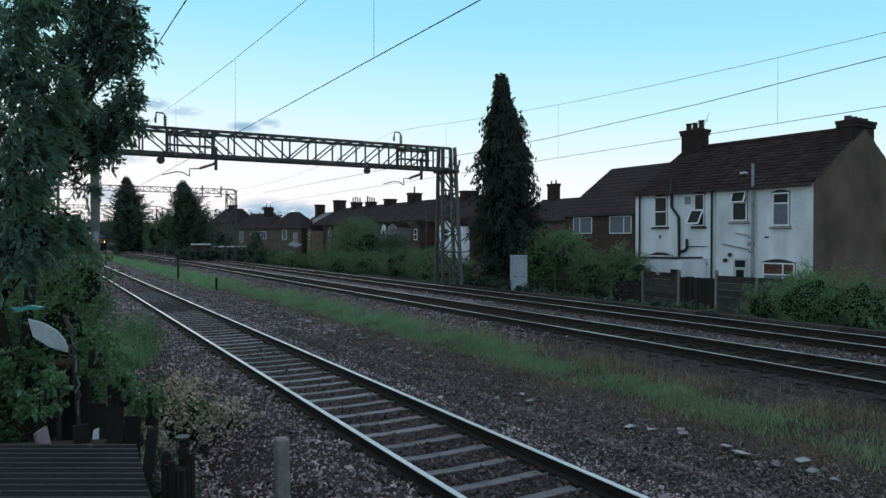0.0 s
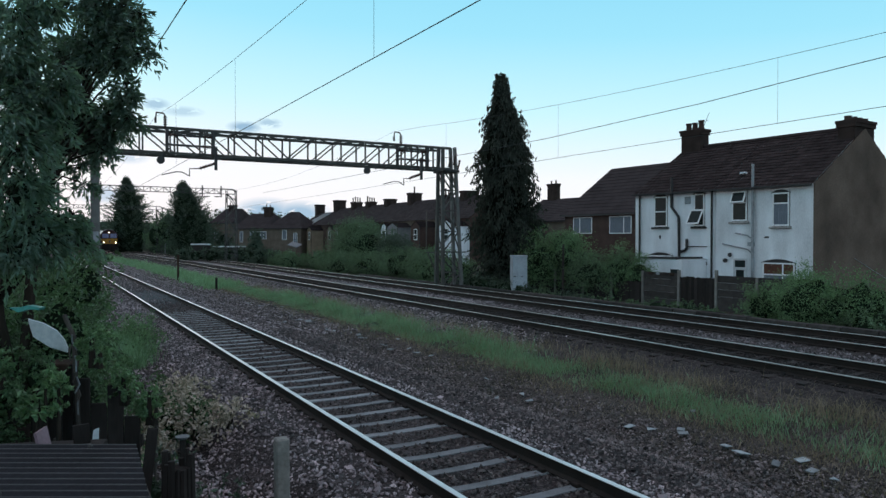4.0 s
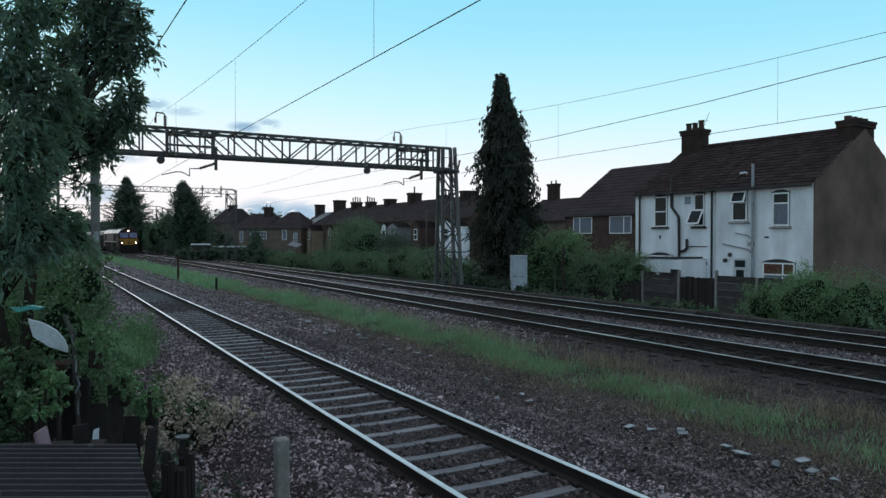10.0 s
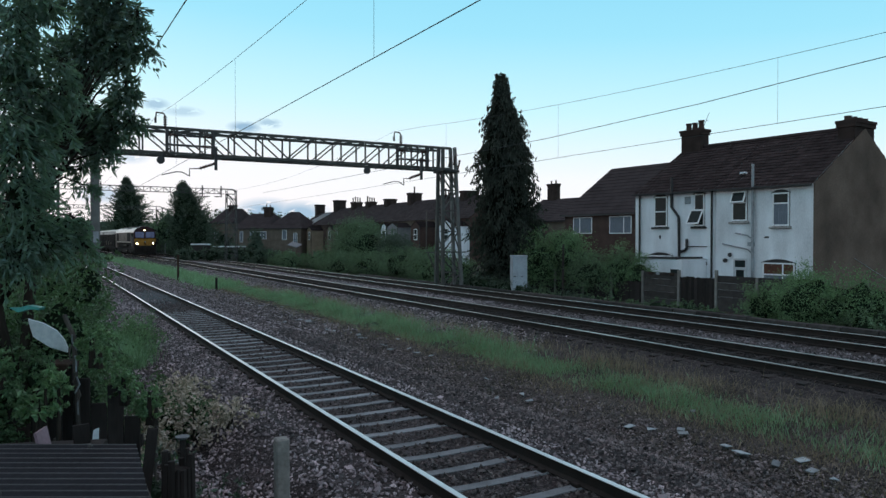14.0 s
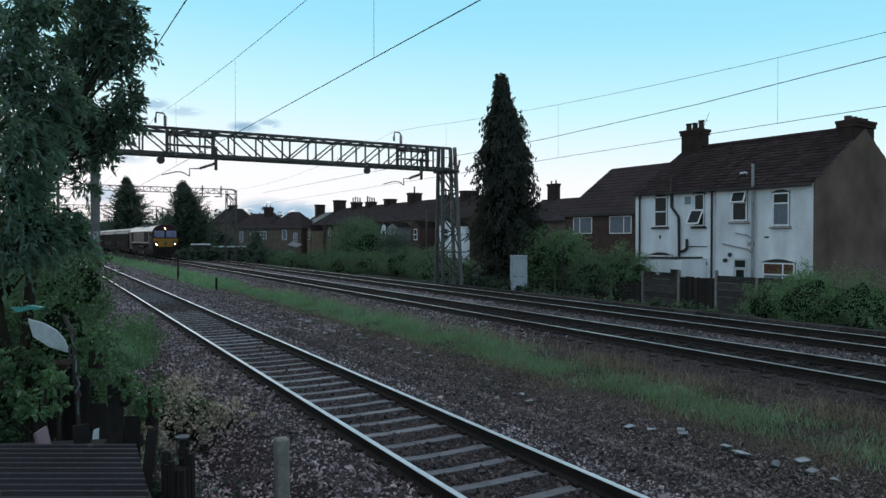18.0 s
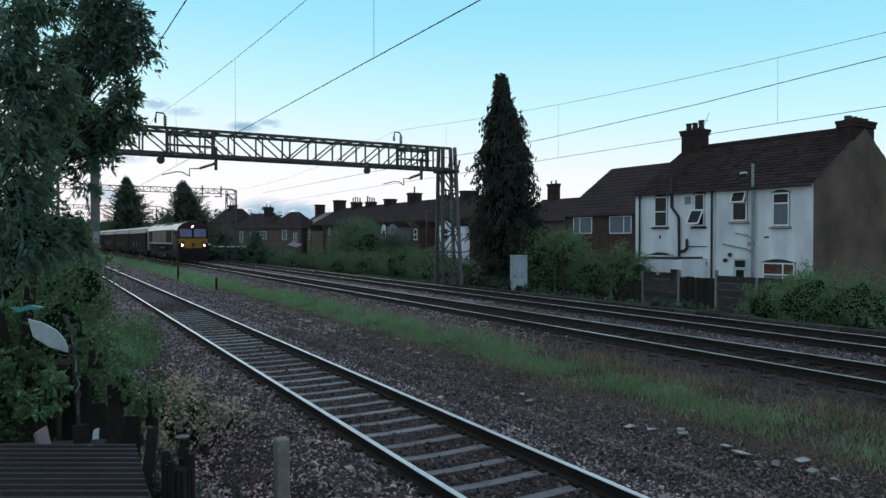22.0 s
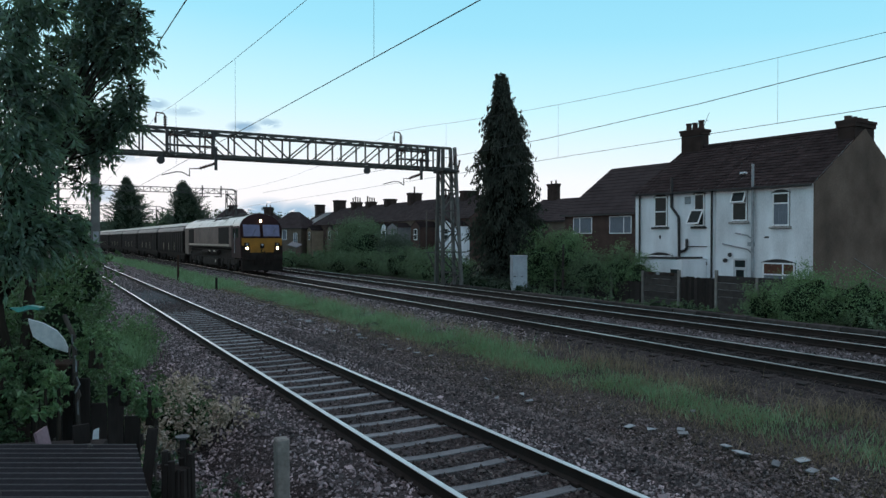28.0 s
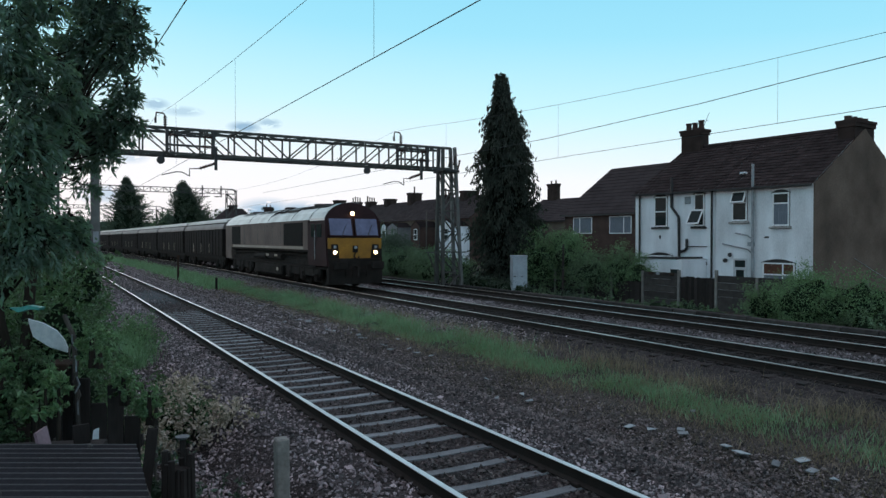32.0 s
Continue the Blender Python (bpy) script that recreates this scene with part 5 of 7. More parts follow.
BACK_MID = [(0.27, 0.60, 4.31, 0.14), (0.52, 0.50, 4.28, 0.09), (0.66, 0.40, 4.07, 0.08), (0.12, 0.70, 4.16, 0.09), (0.63, 0.40, 3.94, 0.07), (0.70, 0.40, 4.00, 0.04), (0.05, 0.70, 3.95, 0.14), (-0.02, 0.70, 4.39, 0.07)]
BACK_LOW = [(0.23, 0.60, 3.85, 0.15), (0.47, 0.50, 3.86, 0.12), (0.66, 0.40, 3.83, 0.07), (0.32, 0.60, 3.71, 0.14), (0.07, 0.70, 3.77, 0.13), (0.51, 0.50, 3.74, 0.07), (0.41, 0.50, 3.59, 0.06), (0.18, 0.60, 3.46, 0.05), (0.15, 0.60, 3.63, 0.08), (0.21, 0.60, 3.33, 0.03), (-0.04, 0.70, 3.70, 0.09)]


def near_tree():
    """The leafy tree beside the camera: trunk, limbs, and boughs of long leaves that sway."""
    t = thing("leafy_tree", pose(-3.1, 5.1, -0.45), "tall leafy green tree with long narrow leaves beside the track", "tree")
    bm = bmesh.new()
    chain(bm, [(0.0, 0.0, -0.1), (0.03, 0.05, 0.9), (-0.02, 0.1, 1.7)], 0.075, 9)
    chain(bm, [(-0.02, 0.1, 1.66), (-0.04, 0.25, 2.4), (-0.06, 0.4, 3.1), (-0.02, 0.55, 3.55)], 0.040, 8)
    chain(bm, [(-0.02, 0.1, 1.66), (-0.18, 0.12, 2.3), (-0.26, 0.1, 3.2), (-0.30, 0.05, 3.8)], 0.035, 8)
    part("trunk", bm, BARK, t, "forked brown tree trunk", True)
    g = np.random.default_rng(11)
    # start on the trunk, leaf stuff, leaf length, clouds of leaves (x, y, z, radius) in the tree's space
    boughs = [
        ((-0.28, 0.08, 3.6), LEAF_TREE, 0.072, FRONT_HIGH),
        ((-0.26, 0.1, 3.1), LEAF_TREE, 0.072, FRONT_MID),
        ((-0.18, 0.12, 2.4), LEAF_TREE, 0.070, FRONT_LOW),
        # back boughs take the darker leaf copy: their shade is painted in
        ((-0.02, 0.55, 3.5), LEAF_TREE_SHADE, 0.070, BACK_HIGH),
        ((-0.04, 0.5, 3.4), LEAF_TREE_SHADE, 0.070, BACK_MID),
        ((-0.05, 0.45, 3.25), LEAF_TREE_SHADE, 0.070, BACK_LOW),
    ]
    made = []
    for j, (p, stuff, size, clouds) in enumerate(boughs):
        p = Vector(p)
        front = stuff is LEAF_TREE
        bm = bmesh.new()
        hubs, aims = [], []
        for x, y, z, r in clouds:
            c = Vector((x, y, z))
            mid = p.lerp(c, 0.5) + Vector((0, 0, 0.10))
            tube(bm, (0, 0, 0), mid - p, 0.010, 0.007, 6)
            tube(bm, mid - p, c - p, 0.007, 0.004, 6)
            # hanging sprays: a bent twig each, with leaves set along both of its sides
            for i in range(int((1450 if front else 2300) * r * r) + 7):
                d = Vector(g.normal(size=3).tolist()).normalized()
                q = g.uniform(0, 1) ** 0.45
                s = c + d * r * q * 0.85
                way = Vector((d.x * 0.9, d.y * 0.9, d.z * 0.5 - (0.55 if front else 0.25))).normalized()
                ln = g.uniform(0.05, 0.12)
                if q > 0.55:
                    tube(bm, s - way * 0.10 - p, s + way * ln - p, 0.0028, 0.0014, 4)
                for k in range(11):
                    u = k / 10
                    w = way + Vector((0, 0, -0.5 * u))
                    sd = Vector(g.normal(size=3).tolist()) * 0.72
                    hubs.append((s + w * ln * u - p)[:])
                    aims.append((w + sd)[:])
        limb = part("bough", bm, BARK, t)
        limb.matrix_basis = pose(*p)
        hub, aim = np.array(hubs), np.array(aims)
        aim /= np.linalg.norm(aim, axis=1, keepdims=True)
        leaves("leaves", hub + aim * size * 0.5, 0.5, size, size * 0.31, stuff, limb, 20 + j, 0.12, aim=aim)
        # dark lumps painted as the shade within the low front clouds
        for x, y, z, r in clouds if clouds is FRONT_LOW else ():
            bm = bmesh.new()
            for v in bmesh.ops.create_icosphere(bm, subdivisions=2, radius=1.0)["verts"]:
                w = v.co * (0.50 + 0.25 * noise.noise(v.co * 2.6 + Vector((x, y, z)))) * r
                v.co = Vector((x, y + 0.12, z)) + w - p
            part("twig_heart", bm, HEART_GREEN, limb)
        made.append((limb, p))
    return made


def hedge(name, m, blobs, n, leaf, material, label, seed):
    return bush(name, m, blobs, n, leaf, material, label, "hedge", seed, 6, "growth along the boundary", 0.5)


# ---------------------------------------------------------------- the near boundary: shed roof, posts, hedge, clutter
def corrugated(bm, x0, x1f, x1b, y0, y1, z, pitch, amp, th=0.012):
    """A sheet with ribs along x; its far right corner is at x1b, its near one at x1f."""
    n = int((y1 - y0) / pitch * 8)
    rows = []
    for i in range(n + 1):
        y = y0 + (y1 - y0) * i / n
        ph = (i % 8) / 8
        zz = z + amp * (1 if ph < 0.25 else 0 if ph >= 0.5 else 1 - (ph - 0.25) * 4 if ph < 0.5 else 0) + (amp * (ph - 0.75) * 4 if ph > 0.75 else 0)
        xr = x1f + (x1b - x1f) * i / n
        rows.append([bm.verts.new((x0, y, zz)), bm.verts.new((xr, y, zz)), bm.verts.new((x0, y, zz - th)), bm.verts.new((xr, y, zz - th))])
    for a, b in zip(rows, rows[1:]):
        bm.faces.new((a[0], a[1], b[1], b[0]))
        bm.faces.new((b[2], b[3], a[3], a[2]))
        bm.faces.new((a[1], a[3], b[3], b[1]))
        bm.faces.new((a[2], a[0], b[0], b[2]))
    bm.faces.new((rows[0][0], rows[0][2], rows[0][3], rows[0][1]))
    bm.faces.new((rows[-1][1], rows[-1][3], rows[-1][2], rows[-1][0]))
    bmesh.ops.recalc_face_normals(bm, faces=bm.faces)
    return bm


def build_foreground():
    sh = thing("garden_shed", pose(0, 0, 0), "low garden shed with grey corrugated sheet roof beside the fence", "shed")
    part("roof_sheet", corrugated(bmesh.new(), -3.6, -0.72, -1.34, 1.85, 3.07, 1.545, 0.062, 0.012), ROOF_SHEET, sh, "weathered grey corrugated roof sheet")
    for x in np.arange(-3.2, -1.2, 0.42):
        for y in (2.95, 2.4):
            bm = lathe(bmesh.new(), [(0.011, 0), (0.011, 0.006), (0.006, 0.012)], 8, (float(x) + 0.04 * (y > 2.6), y, 1.572))
            part("roof_bolt", bm, DARK_STEEL, sh)
    bm = bmesh.new()
    box(bm, -3.5, -1.5, 2.96, 2.99, -0.45, 1.53)
    box(bm, -3.5, -1.2, 1.95, 1.98, -0.45, 1.53)
    part("wall", bm, WOOD_DARK, sh, "dark timber shed wall")
    # concrete fence post
    bm = bmesh.new()
    box(bm, -0.043, 0.043, -0.043, 0.043, 0.0, 1.62, 0.010)
    solid("fence_post", bm, CONCRETE, "short grey concrete fence post beside the ballast", "fence post", m=pose(-1.03, 4.53, -0.45, 0.5, -0.5, 28))
    # weathered post with a pale cap, leaning boards
    p = thing("dish_stand", pose(-1.525, 4.12, -0.45, 0, 0, 20), "thin dark post carrying a pale shallow dish", "post")
    part("post", box1(-0.016, 0.016, -0.016, 0.016, 0, 1.72, 0.004), WOOD_DARK, p)
    part("cap", lathe(bmesh.new(), [(0.012, 0), (0.03, 0.004), (0.042, 0.016), (0.040, 0.018), (0.02, 0.010)], 14, (0, 0, 1.722)), LITTER, p, "pale shallow dish")
    st = thing("rotten_stump", pose(-1.47, 3.9, -0.45, 0, 0, 12), "broad rotten dark timber stump beside the shed", "stump")
    rs = random.Random(5)
    part("core", tube(bmesh.new(), (0, 0, 0), (0, 0, 1.62), 0.066, 0.055, 9), WOOD_DARK, st)
    for k in range(13):
        an = k * math.tau / 13
        x, y = 0.075 * math.cos(an), 0.07 * math.sin(an)
        bm = tube(bmesh.new(), (x * 1.15, y * 1.15, 0), (x * rs.uniform(0.85, 1.0), y * rs.uniform(0.85, 1.0), rs.uniform(1.58, 1.73)), 0.030, rs.uniform(0.010, 0.020), 6)
        part("stave", bm, WOOD_DARK, st)
    for i, (x, y, ry, h, w) in enumerate(((-1.86, 3.95, 7, 1.80, 0.06), (-2.0, 4.15, -4, 1.8, 0.09), (-0.87, 3.62, -20, 1.95, 0.02))):
        bm = box1(-w / 2, w / 2, -0.012, 0.012, 0, h, 0.004)
        solid("fence_board", bm, WOOD_DARK if i < 2 else WOOD_GREY, "dark weathered fence board leaning by the shed", "fence board", "leaning boards", m=pose(x, y, -0.45, -3, ry, 25))
    # hollow tree stump pole and grey stake in the hedge
    for x, y, r, h in ((-2.55, 4.55, 0.012, 1.6), (-2.15, 5.2, 0.012, 1.75)):
        solid("stake", tube(bmesh.new(), (0, 0, 0), (0.03, 0.02, h), r, r * 0.8, 7), WOOD_GREY, "thin grey wooden stake in the hedge", "stake", "stakes", m=pose(x, y, -0.45))
    # white panel caught in the growth
    bm = bmesh.new()
    out = [(0, 0), (0.10, -0.025), (0.19, -0.075), (0.24, -0.14), (0.262, -0.20), (0.26, -0.235), (0.14, -0.20), (0.03, -0.13)]
    prism(bm, out, 0, 0.015)
    bmesh.ops.recalc_face_normals(bm, faces=bm.faces)
    solid("tarpaulin", bm, PLASTIC_WHITE, "stiff white plastic tarpaulin caught in the hedge", "tarpaulin", m=pose(-2.92, 4.96, 1.88, 12, 4, 6))
    bm = bmesh.new()
    prism(bm, [(0, 0.03), (0.06, 0.0), (0.12, 0.02), (0.19, 0.015), (0.2, 0.03), (0.12, 0.045), (0.05, 0.03)], 0, 0.06)
    bmesh.ops.recalc_face_normals(bm, faces=bm.faces)
    solid("plastic_sheet", bm, PLASTIC_TEAL, "crumpled teal plastic sheet on the hedge", "plastic sheet", m=pose(-2.74, 4.45, 1.98))
    ob = thing("garden_bin", pose(-2.79, 5.08, -0.45, 0, 0, 8), "dark wooden garden bin with a brown rim board under the tarpaulin", "garden bin")
    part("body", box1(-0.075, 0.075, -0.1, 0.1, 0, 1.95, 0.01), WOOD_DARK, ob)
    part("rim_board", box1(-0.115, 0.12, -0.115, 0.115, 1.954, 2.01, 0.008), WOOD_BROWN, ob, "brown rim board")
    bush("weed_patch", pose(-1.72, 4.45, -0.45), [(0, 0, 1.0, 0.22, 0.2, 0.5), (0.2, 0.15, 0.8, 0.2, 0.2, 0.5), (-0.15, 0.0, 1.15, 0.2, 0.2, 0.4)], 2200, 0.05, LEAF_FAR, "dark weeds round the old posts by the shed", "weeds", 46, 5, "weeds beside the track")
    # black boards added behind the shed to stand in for a shaded void
    sc = thing("board_screen", pose(-2.86, 5.0, -0.45, 0, 0, 6), "black board screen added as the dark void under the hedge", "screen")
    for k in range(6):
        h = (1.98, 2.0, 1.9, 1.72, 1.85, 1.62, 1.74)[k]
        part("board", box1(k * 0.115, k * 0.115 + 0.108, -0.012, 0.012, 0, h, 0.004), WOOD_DARK, sc)
    part("rail", box1(0.0, 0.69, 0.014, 0.05, 1.4, 1.48), WOOD_DARK, sc)
    # leafy shoots hanging over the screen
    for x, y, z, n, sd in ((-2.62, 4.72, 1.50, 500, 301), (-2.86, 4.70, 1.42, 600, 302), (-2.95, 4.66, 1.62, 700, 303), (-2.42, 4.9, 1.75, 600, 304), (-2.30, 5.05, 1.45, 600, 305), (-2.14, 5.1, 1.30, 500, 306)):
        bush("hanging_shoot", pose(x, y, z - 0.1), [(0, 0, 0.10, 0.10, 0.08, 0.09), (0.05, -0.02, -0.02, 0.07, 0.06, 0.10), (-0.07, 0, 0.0, 0.07, 0.06, 0.11)], n, 0.042, LEAF_BUSH_B,
             "green leafy shoot hanging over the dark boards", "shoot", sd, 2, "shoots over the screen", 0)
    hedge("hedge", pose(-2.75, 4.7, -0.45), [(-0.25, 0.0, 1.7, 0.2, 0.2, 0.4), (-0.02, 0.12, 1.95, 0.13, 0.12, 0.2)], 3600, 0.042, LEAF_HEDGE, "dark green ivy hanging in front of a garden bin", 37)
    # pinkish crate and scraps on the ground behind the roof
    c = thing("crate", pose(-2.36, 4.0, 1.22, 0, -12, 10), "pale pink plastic crate lying tilted behind the shed", "crate")
    part("base", box1(-0.08, 0.1, -0.08, 0.08, 0, 0.02), PLASTIC_PINK, c)
    for a in ((-0.08, 0.1, -0.09, -0.08, 0.0, 0.035), (0.085, 0.1, -0.08, 0.08, 0.02, 0.12)):
        part("side", box1(*a), PLASTIC_PINK, c)
    solid("shelf_board", box1(-0.5, 0.5, -0.2, 0.2, 0, 0.03, 0.004), WOOD_DARK, "dark board on trestles behind the shed", "board", m=pose(-2.5, 4.0, 1.2, 0, 0, 10))
    bm = bmesh.new()
    for x in (-0.4, 0.4):
        box(bm, x - 0.03, x + 0.03, -0.15, 0.15, -0.45 - 1.2, 0.0)
    solid("trestle", bm, WOOD_DARK, "dark wooden trestle under a board", "trestle", m=pose(-2.5, 4.0, 1.198, 0, 0, 10))
    # dead peeled stem, scraps and a pale bottle among the growth
    bm = chain(bmesh.new(), [(0, 0, 0), (0.0, 0.02, 1.2), (-0.03, 0.0, 1.9), (-0.05, 0.02, 2.2), (-0.12, 0.02, 2.36)], 0.016, 7)
    solid("dead_stem", bm, WOOD_GREY, "dead peeling grey stem leaning in the hedge", "dead stem", m=pose(-2.55, 4.95, -0.45))
    for x, y, z, ry, h in ((-2.30, 4.65, 1.10, 8, 0.10),):
        bm = bmesh.new()
        prism(bm, [(-0.018, 0), (0.02, 0.01), (0.012, h), (-0.02, h * 0.8)], -0.004, 0.004)
        bmesh.ops.recalc_face_normals(bm, faces=bm.faces)
        solid("plastic_scrap", bm, PLASTIC_WHITE, "torn white plastic scrap caught on a stem", "plastic scrap", "scraps in the hedge", m=pose(x, y, z, 0, ry, 10))
    rs = random.Random(9)
    for k in range(7):
        z = 1.45 + 0.075 * k
        bm = chain(bmesh.new(), [(0, 0, 0), (rs.uniform(-0.02, 0.03), -0.01, -0.05), (rs.uniform(-0.01, 0.05), -0.02, -0.11)], 0.006, 5)
        solid("bark_strip", bm, WOOD_GREY if k % 2 else LITTER, "strip of pale bark peeling from a dead stem", "bark strip", "peeling bark", m=pose(-2.545 - 0.008 * k + rs.uniform(-0.01, 0.015), 4.92, z - 0.12))
    bm = lathe(bmesh.new(), [(0.028, 0), (0.03, 0.02), (0.03, 0.10), (0.012, 0.14), (0.012, 0.16)], 10)
    solid("plastic_bottle", bm, PLASTIC_WHITE, "pale plastic bottle standing behind the shed", "bottle", m=pose(-2.62, 4.08, 1.232))
    bush("fern", pose(-2.60, 4.55, -0.20), [(0, 0, 1.62, 0.14, 0.12, 0.14), (0.1, 0.0, 1.72, 0.1, 0.1, 0.1)], 260, 0.07, LEAF_BUSH_B, "small bright green fern hanging by the stem", "fern", 45, 3, "weeds beside the track", 0)
    # growth along the boundary
    hedge("hedge", pose(-5.0, 7.0, -0.45), [(0.3, -0.6, 0.9, 0.9, 0.9, 1.0), (-0.4, -1.2, 1.2, 0.9, 0.9, 1.2), (0.9, 0.6, 0.9, 0.7, 1.0, 1.1), (0.1, 0.6, 1.8, 0.9, 1.1, 0.9),
                                            (-0.8, 0.3, 2.0, 1.0, 1.0, 1.1)], 38000, 0.062, LEAF_HEDGE, "dense dark green hedge overgrown with ivy beside the track", 31)
    hedge("hedge", pose(-6.35, 10.5, -0.45), [(0, 0, 1.0, 1.2, 1.6, 1.2), (-0.9, 1.5, 1.4, 1.2, 1.6, 1.2), (0.2, -1.6, 1.2, 1.0, 1.2, 1.3), (-1.2, -1.0, 2.3, 1.0, 1.2, 0.9), (0.8, -0.4, 1.35, 0.65, 0.9, 1.05), (1.45, -1.3, 0.6, 0.6, 0.8, 0.8), (1.05, -1.5, 3.0, 0.42, 0.6, 0.85), (1.45, -1.5, 2.15, 0.45, 0.6, 0.5), (1.62, -1.6, 1.5, 0.5, 0.7, 0.75), (1.78, -1.5, 2.3, 0.34, 0.5, 0.5)], 32000, 0.078,
          LEAF_HEDGE, "dense dark green hedge beside the track", 32)
    hedge("hedge", pose(-10.1, 17.5, -0.45), [(0, 0, 1.0, 1.5, 2.4, 1.15), (-1.2, 2.5, 1.0, 1.6, 2.4, 1.2), (0.9, -2.8, 1.0, 1.3, 2.0, 1.2), (-3.2, -1.0, 1.6, 1.8, 2.4, 1.2)], 9000, 0.14,
          LEAF_BUSH, "dense dark green hedge beside the track", 33)
    hedge("hedge", pose(-16.5, 28.5, -0.45), [(0, 0, 0.8, 2.0, 3.4, 1.0), (-2.2, 3.5, 0.8, 2.0, 3.4, 1.1), (1.9, -4, 0.8, 1.6, 3.0, 1.1), (-4.5, 8, 0.8, 2.0, 4.0, 1.1)], 7000, 0.22,
          LEAF_BUSH, "dark green scrub beside the track", 34)
    hedge("hedge", pose(-3.35, 4.9, -0.45), [(0.1, 0.0, 0.7, 0.55, 0.5, 0.8), (-0.6, 0.2, 0.9, 0.6, 0.6, 0.9), (0.65, 0.5, 0.65, 0.45, 0.6, 0.8), (-1.2, 0.0, 1.0, 0.6, 0.6, 1.1), (0.36, 0.6, 2.1, 0.38, 0.3, 0.55), (-0.25, 0.35, 2.2, 0.42, 0.35, 0.6), (-0.9, 0.2, 2.3, 0.5, 0.4, 0.7), (0.0, -0.25, 1.4, 0.3, 0.25, 0.6)], 36000, 0.045,
          LEAF_HEDGE, "dark green ivy growth behind the shed", 35)
    bush("weed_patch", pose(-3.45, 9.6, -0.45), [(0, 0, 0.42, 0.5, 0.45, 0.5), (0.4, 0.5, 0.3, 0.4, 0.4, 0.35), (-0.35, 0.7, 0.45, 0.4, 0.5, 0.6), (-0.3, -0.7, 0.3, 0.4, 0.4, 0.4)], 3600, 0.075, LEAF_DRY,
         "dry brown and pale weeds among the ballast", "weeds", 41, 8, "weeds beside the track", 0)
    bush("weed_patch", pose(-3.75, 9.7, -0.45), [(0, 0, 0.35, 0.5, 0.45, 0.42), (-0.35, 0.5, 0.4, 0.45, 0.5, 0.5), (0.35, 0.2, 0.45, 0.28, 0.3, 0.25)], 2600, 0.07, LEAF_HEDGE,
         "dark green weeds under dry pale stalks", "weeds", 47, 6, "weeds beside the track", 0.4)
    bush("tall_weeds", pose(-7.2, 17.0, -0.45), [(-0.1, 0, 0.38, 0.5, 0.7, 0.45), (-0.55, 0.9, 0.45, 0.45, 0.7, 0.55), (0.35, -0.6, 0.2, 0.35, 0.5, 0.3)], 6000, 0.06, LEAF_BUSH_B,
         "soft green weeds between hedge and ballast", "weeds", 42, 8, "weeds beside the track", 0)
    g = np.random.default_rng(77)
    for s, o, w in [(7.7, -4.56, 0.10), (7.4, -4.42, 0.09), (7.0, -4.22, 0.10), (7.15, -4.1, 0.07), (7.7, -3.22, 0.06), (6.3, -4.19, 0.10), (6.0, -4.28, 0.12), (5.5, -4.28, 0.09), (5.4, -3.91, 0.10),
                    (5.1, -4.17, 0.11), (4.8, -4.22, 0.05), (9.7, -5.58, 0.05), (10.2, -4.71, 0.06), (9.8, -4.84, 0.09), (6.8, -6.13, 0.05), (45.8, -3.86, 0.09), (34.5, -4.62, 0.09), (32.7, -4.11, 0.09),
                    (28.8, -4.37, 0.12), (68.0, -4.3, 0.14), (26.8, -9.15, 0.06), (25.6, -9.1, 0.05), (26.2, -9.2, 0.07), (23.3, -4.49, 0.17), (24.5, -4.42, 0.10), (22.7, -4.40, 0.15), (23.4, -3.96, 0.12), (23.3, -5.01, 0.08), (20.3, -4.60, 0.12), (30.4, -4.45, 0.12),
                    (28.5, -4.27, 0.11), (27.7, -3.77, 0.09), (28.1, -3.47, 0.12), (18.7, -4.27, 0.08), (18.1, -4.40, 0.13), (17.2, -3.76, 0.06), (16.6, -4.45, 0.12),
                    (15.9, -4.60, 0.11), (15.1, -4.29, 0.12), (15.7, -4.17, 0.08), (14.5, -4.20, 0.08), (32.6, -4.39, 0.11), (11.6, -4.54, 0.06)] \
            + [(float(g.normal(22.5, 2.6)), float(g.normal(-4.5, 0.25)), float(g.uniform(0.03, 0.08))) for _ in range(9)]:
        w *= 0.72
        l = w * g.uniform(1.2, 2.2)
        bm = box1(-w, w, -l * 0.5, l * 0.5, 0, 0.012, 0.003)
        for v in bm.verts:
            v.co.z += 0.03 * noise.noise(Vector((v.co.x * 20 + s, v.co.y * 20, 0)))
        z = float(bed_top(o, -10.5, -5.0, -0.185)) if o < -5 else ground_z(o) - 0.06
        solid("litter_scrap", bm, LITTER, "pale scrap of litter lying on the ballast", "litter", "litter on the ballast", m=track_pose(s, o, z + (0.05 if s < 10 else 0.075), float(g.uniform(0, 180))) @ pose(0, 0, 0, float(g.uniform(-9, 9)), float(g.uniform(-9, 9))))
    for s, o, h, w, me in ((50.1, -4.16, 1.75, 0.07, WOOD_BROWN), (39.9, -3.8, 0.72, 0.055, WOOD_DARK)):
        solid("marker_post", box1(-w, w, -w, w, 0, h, 0.01), me, "short dark marker post in the grass", "marker post", "marker posts", m=track_pose(s, o, -0.4))


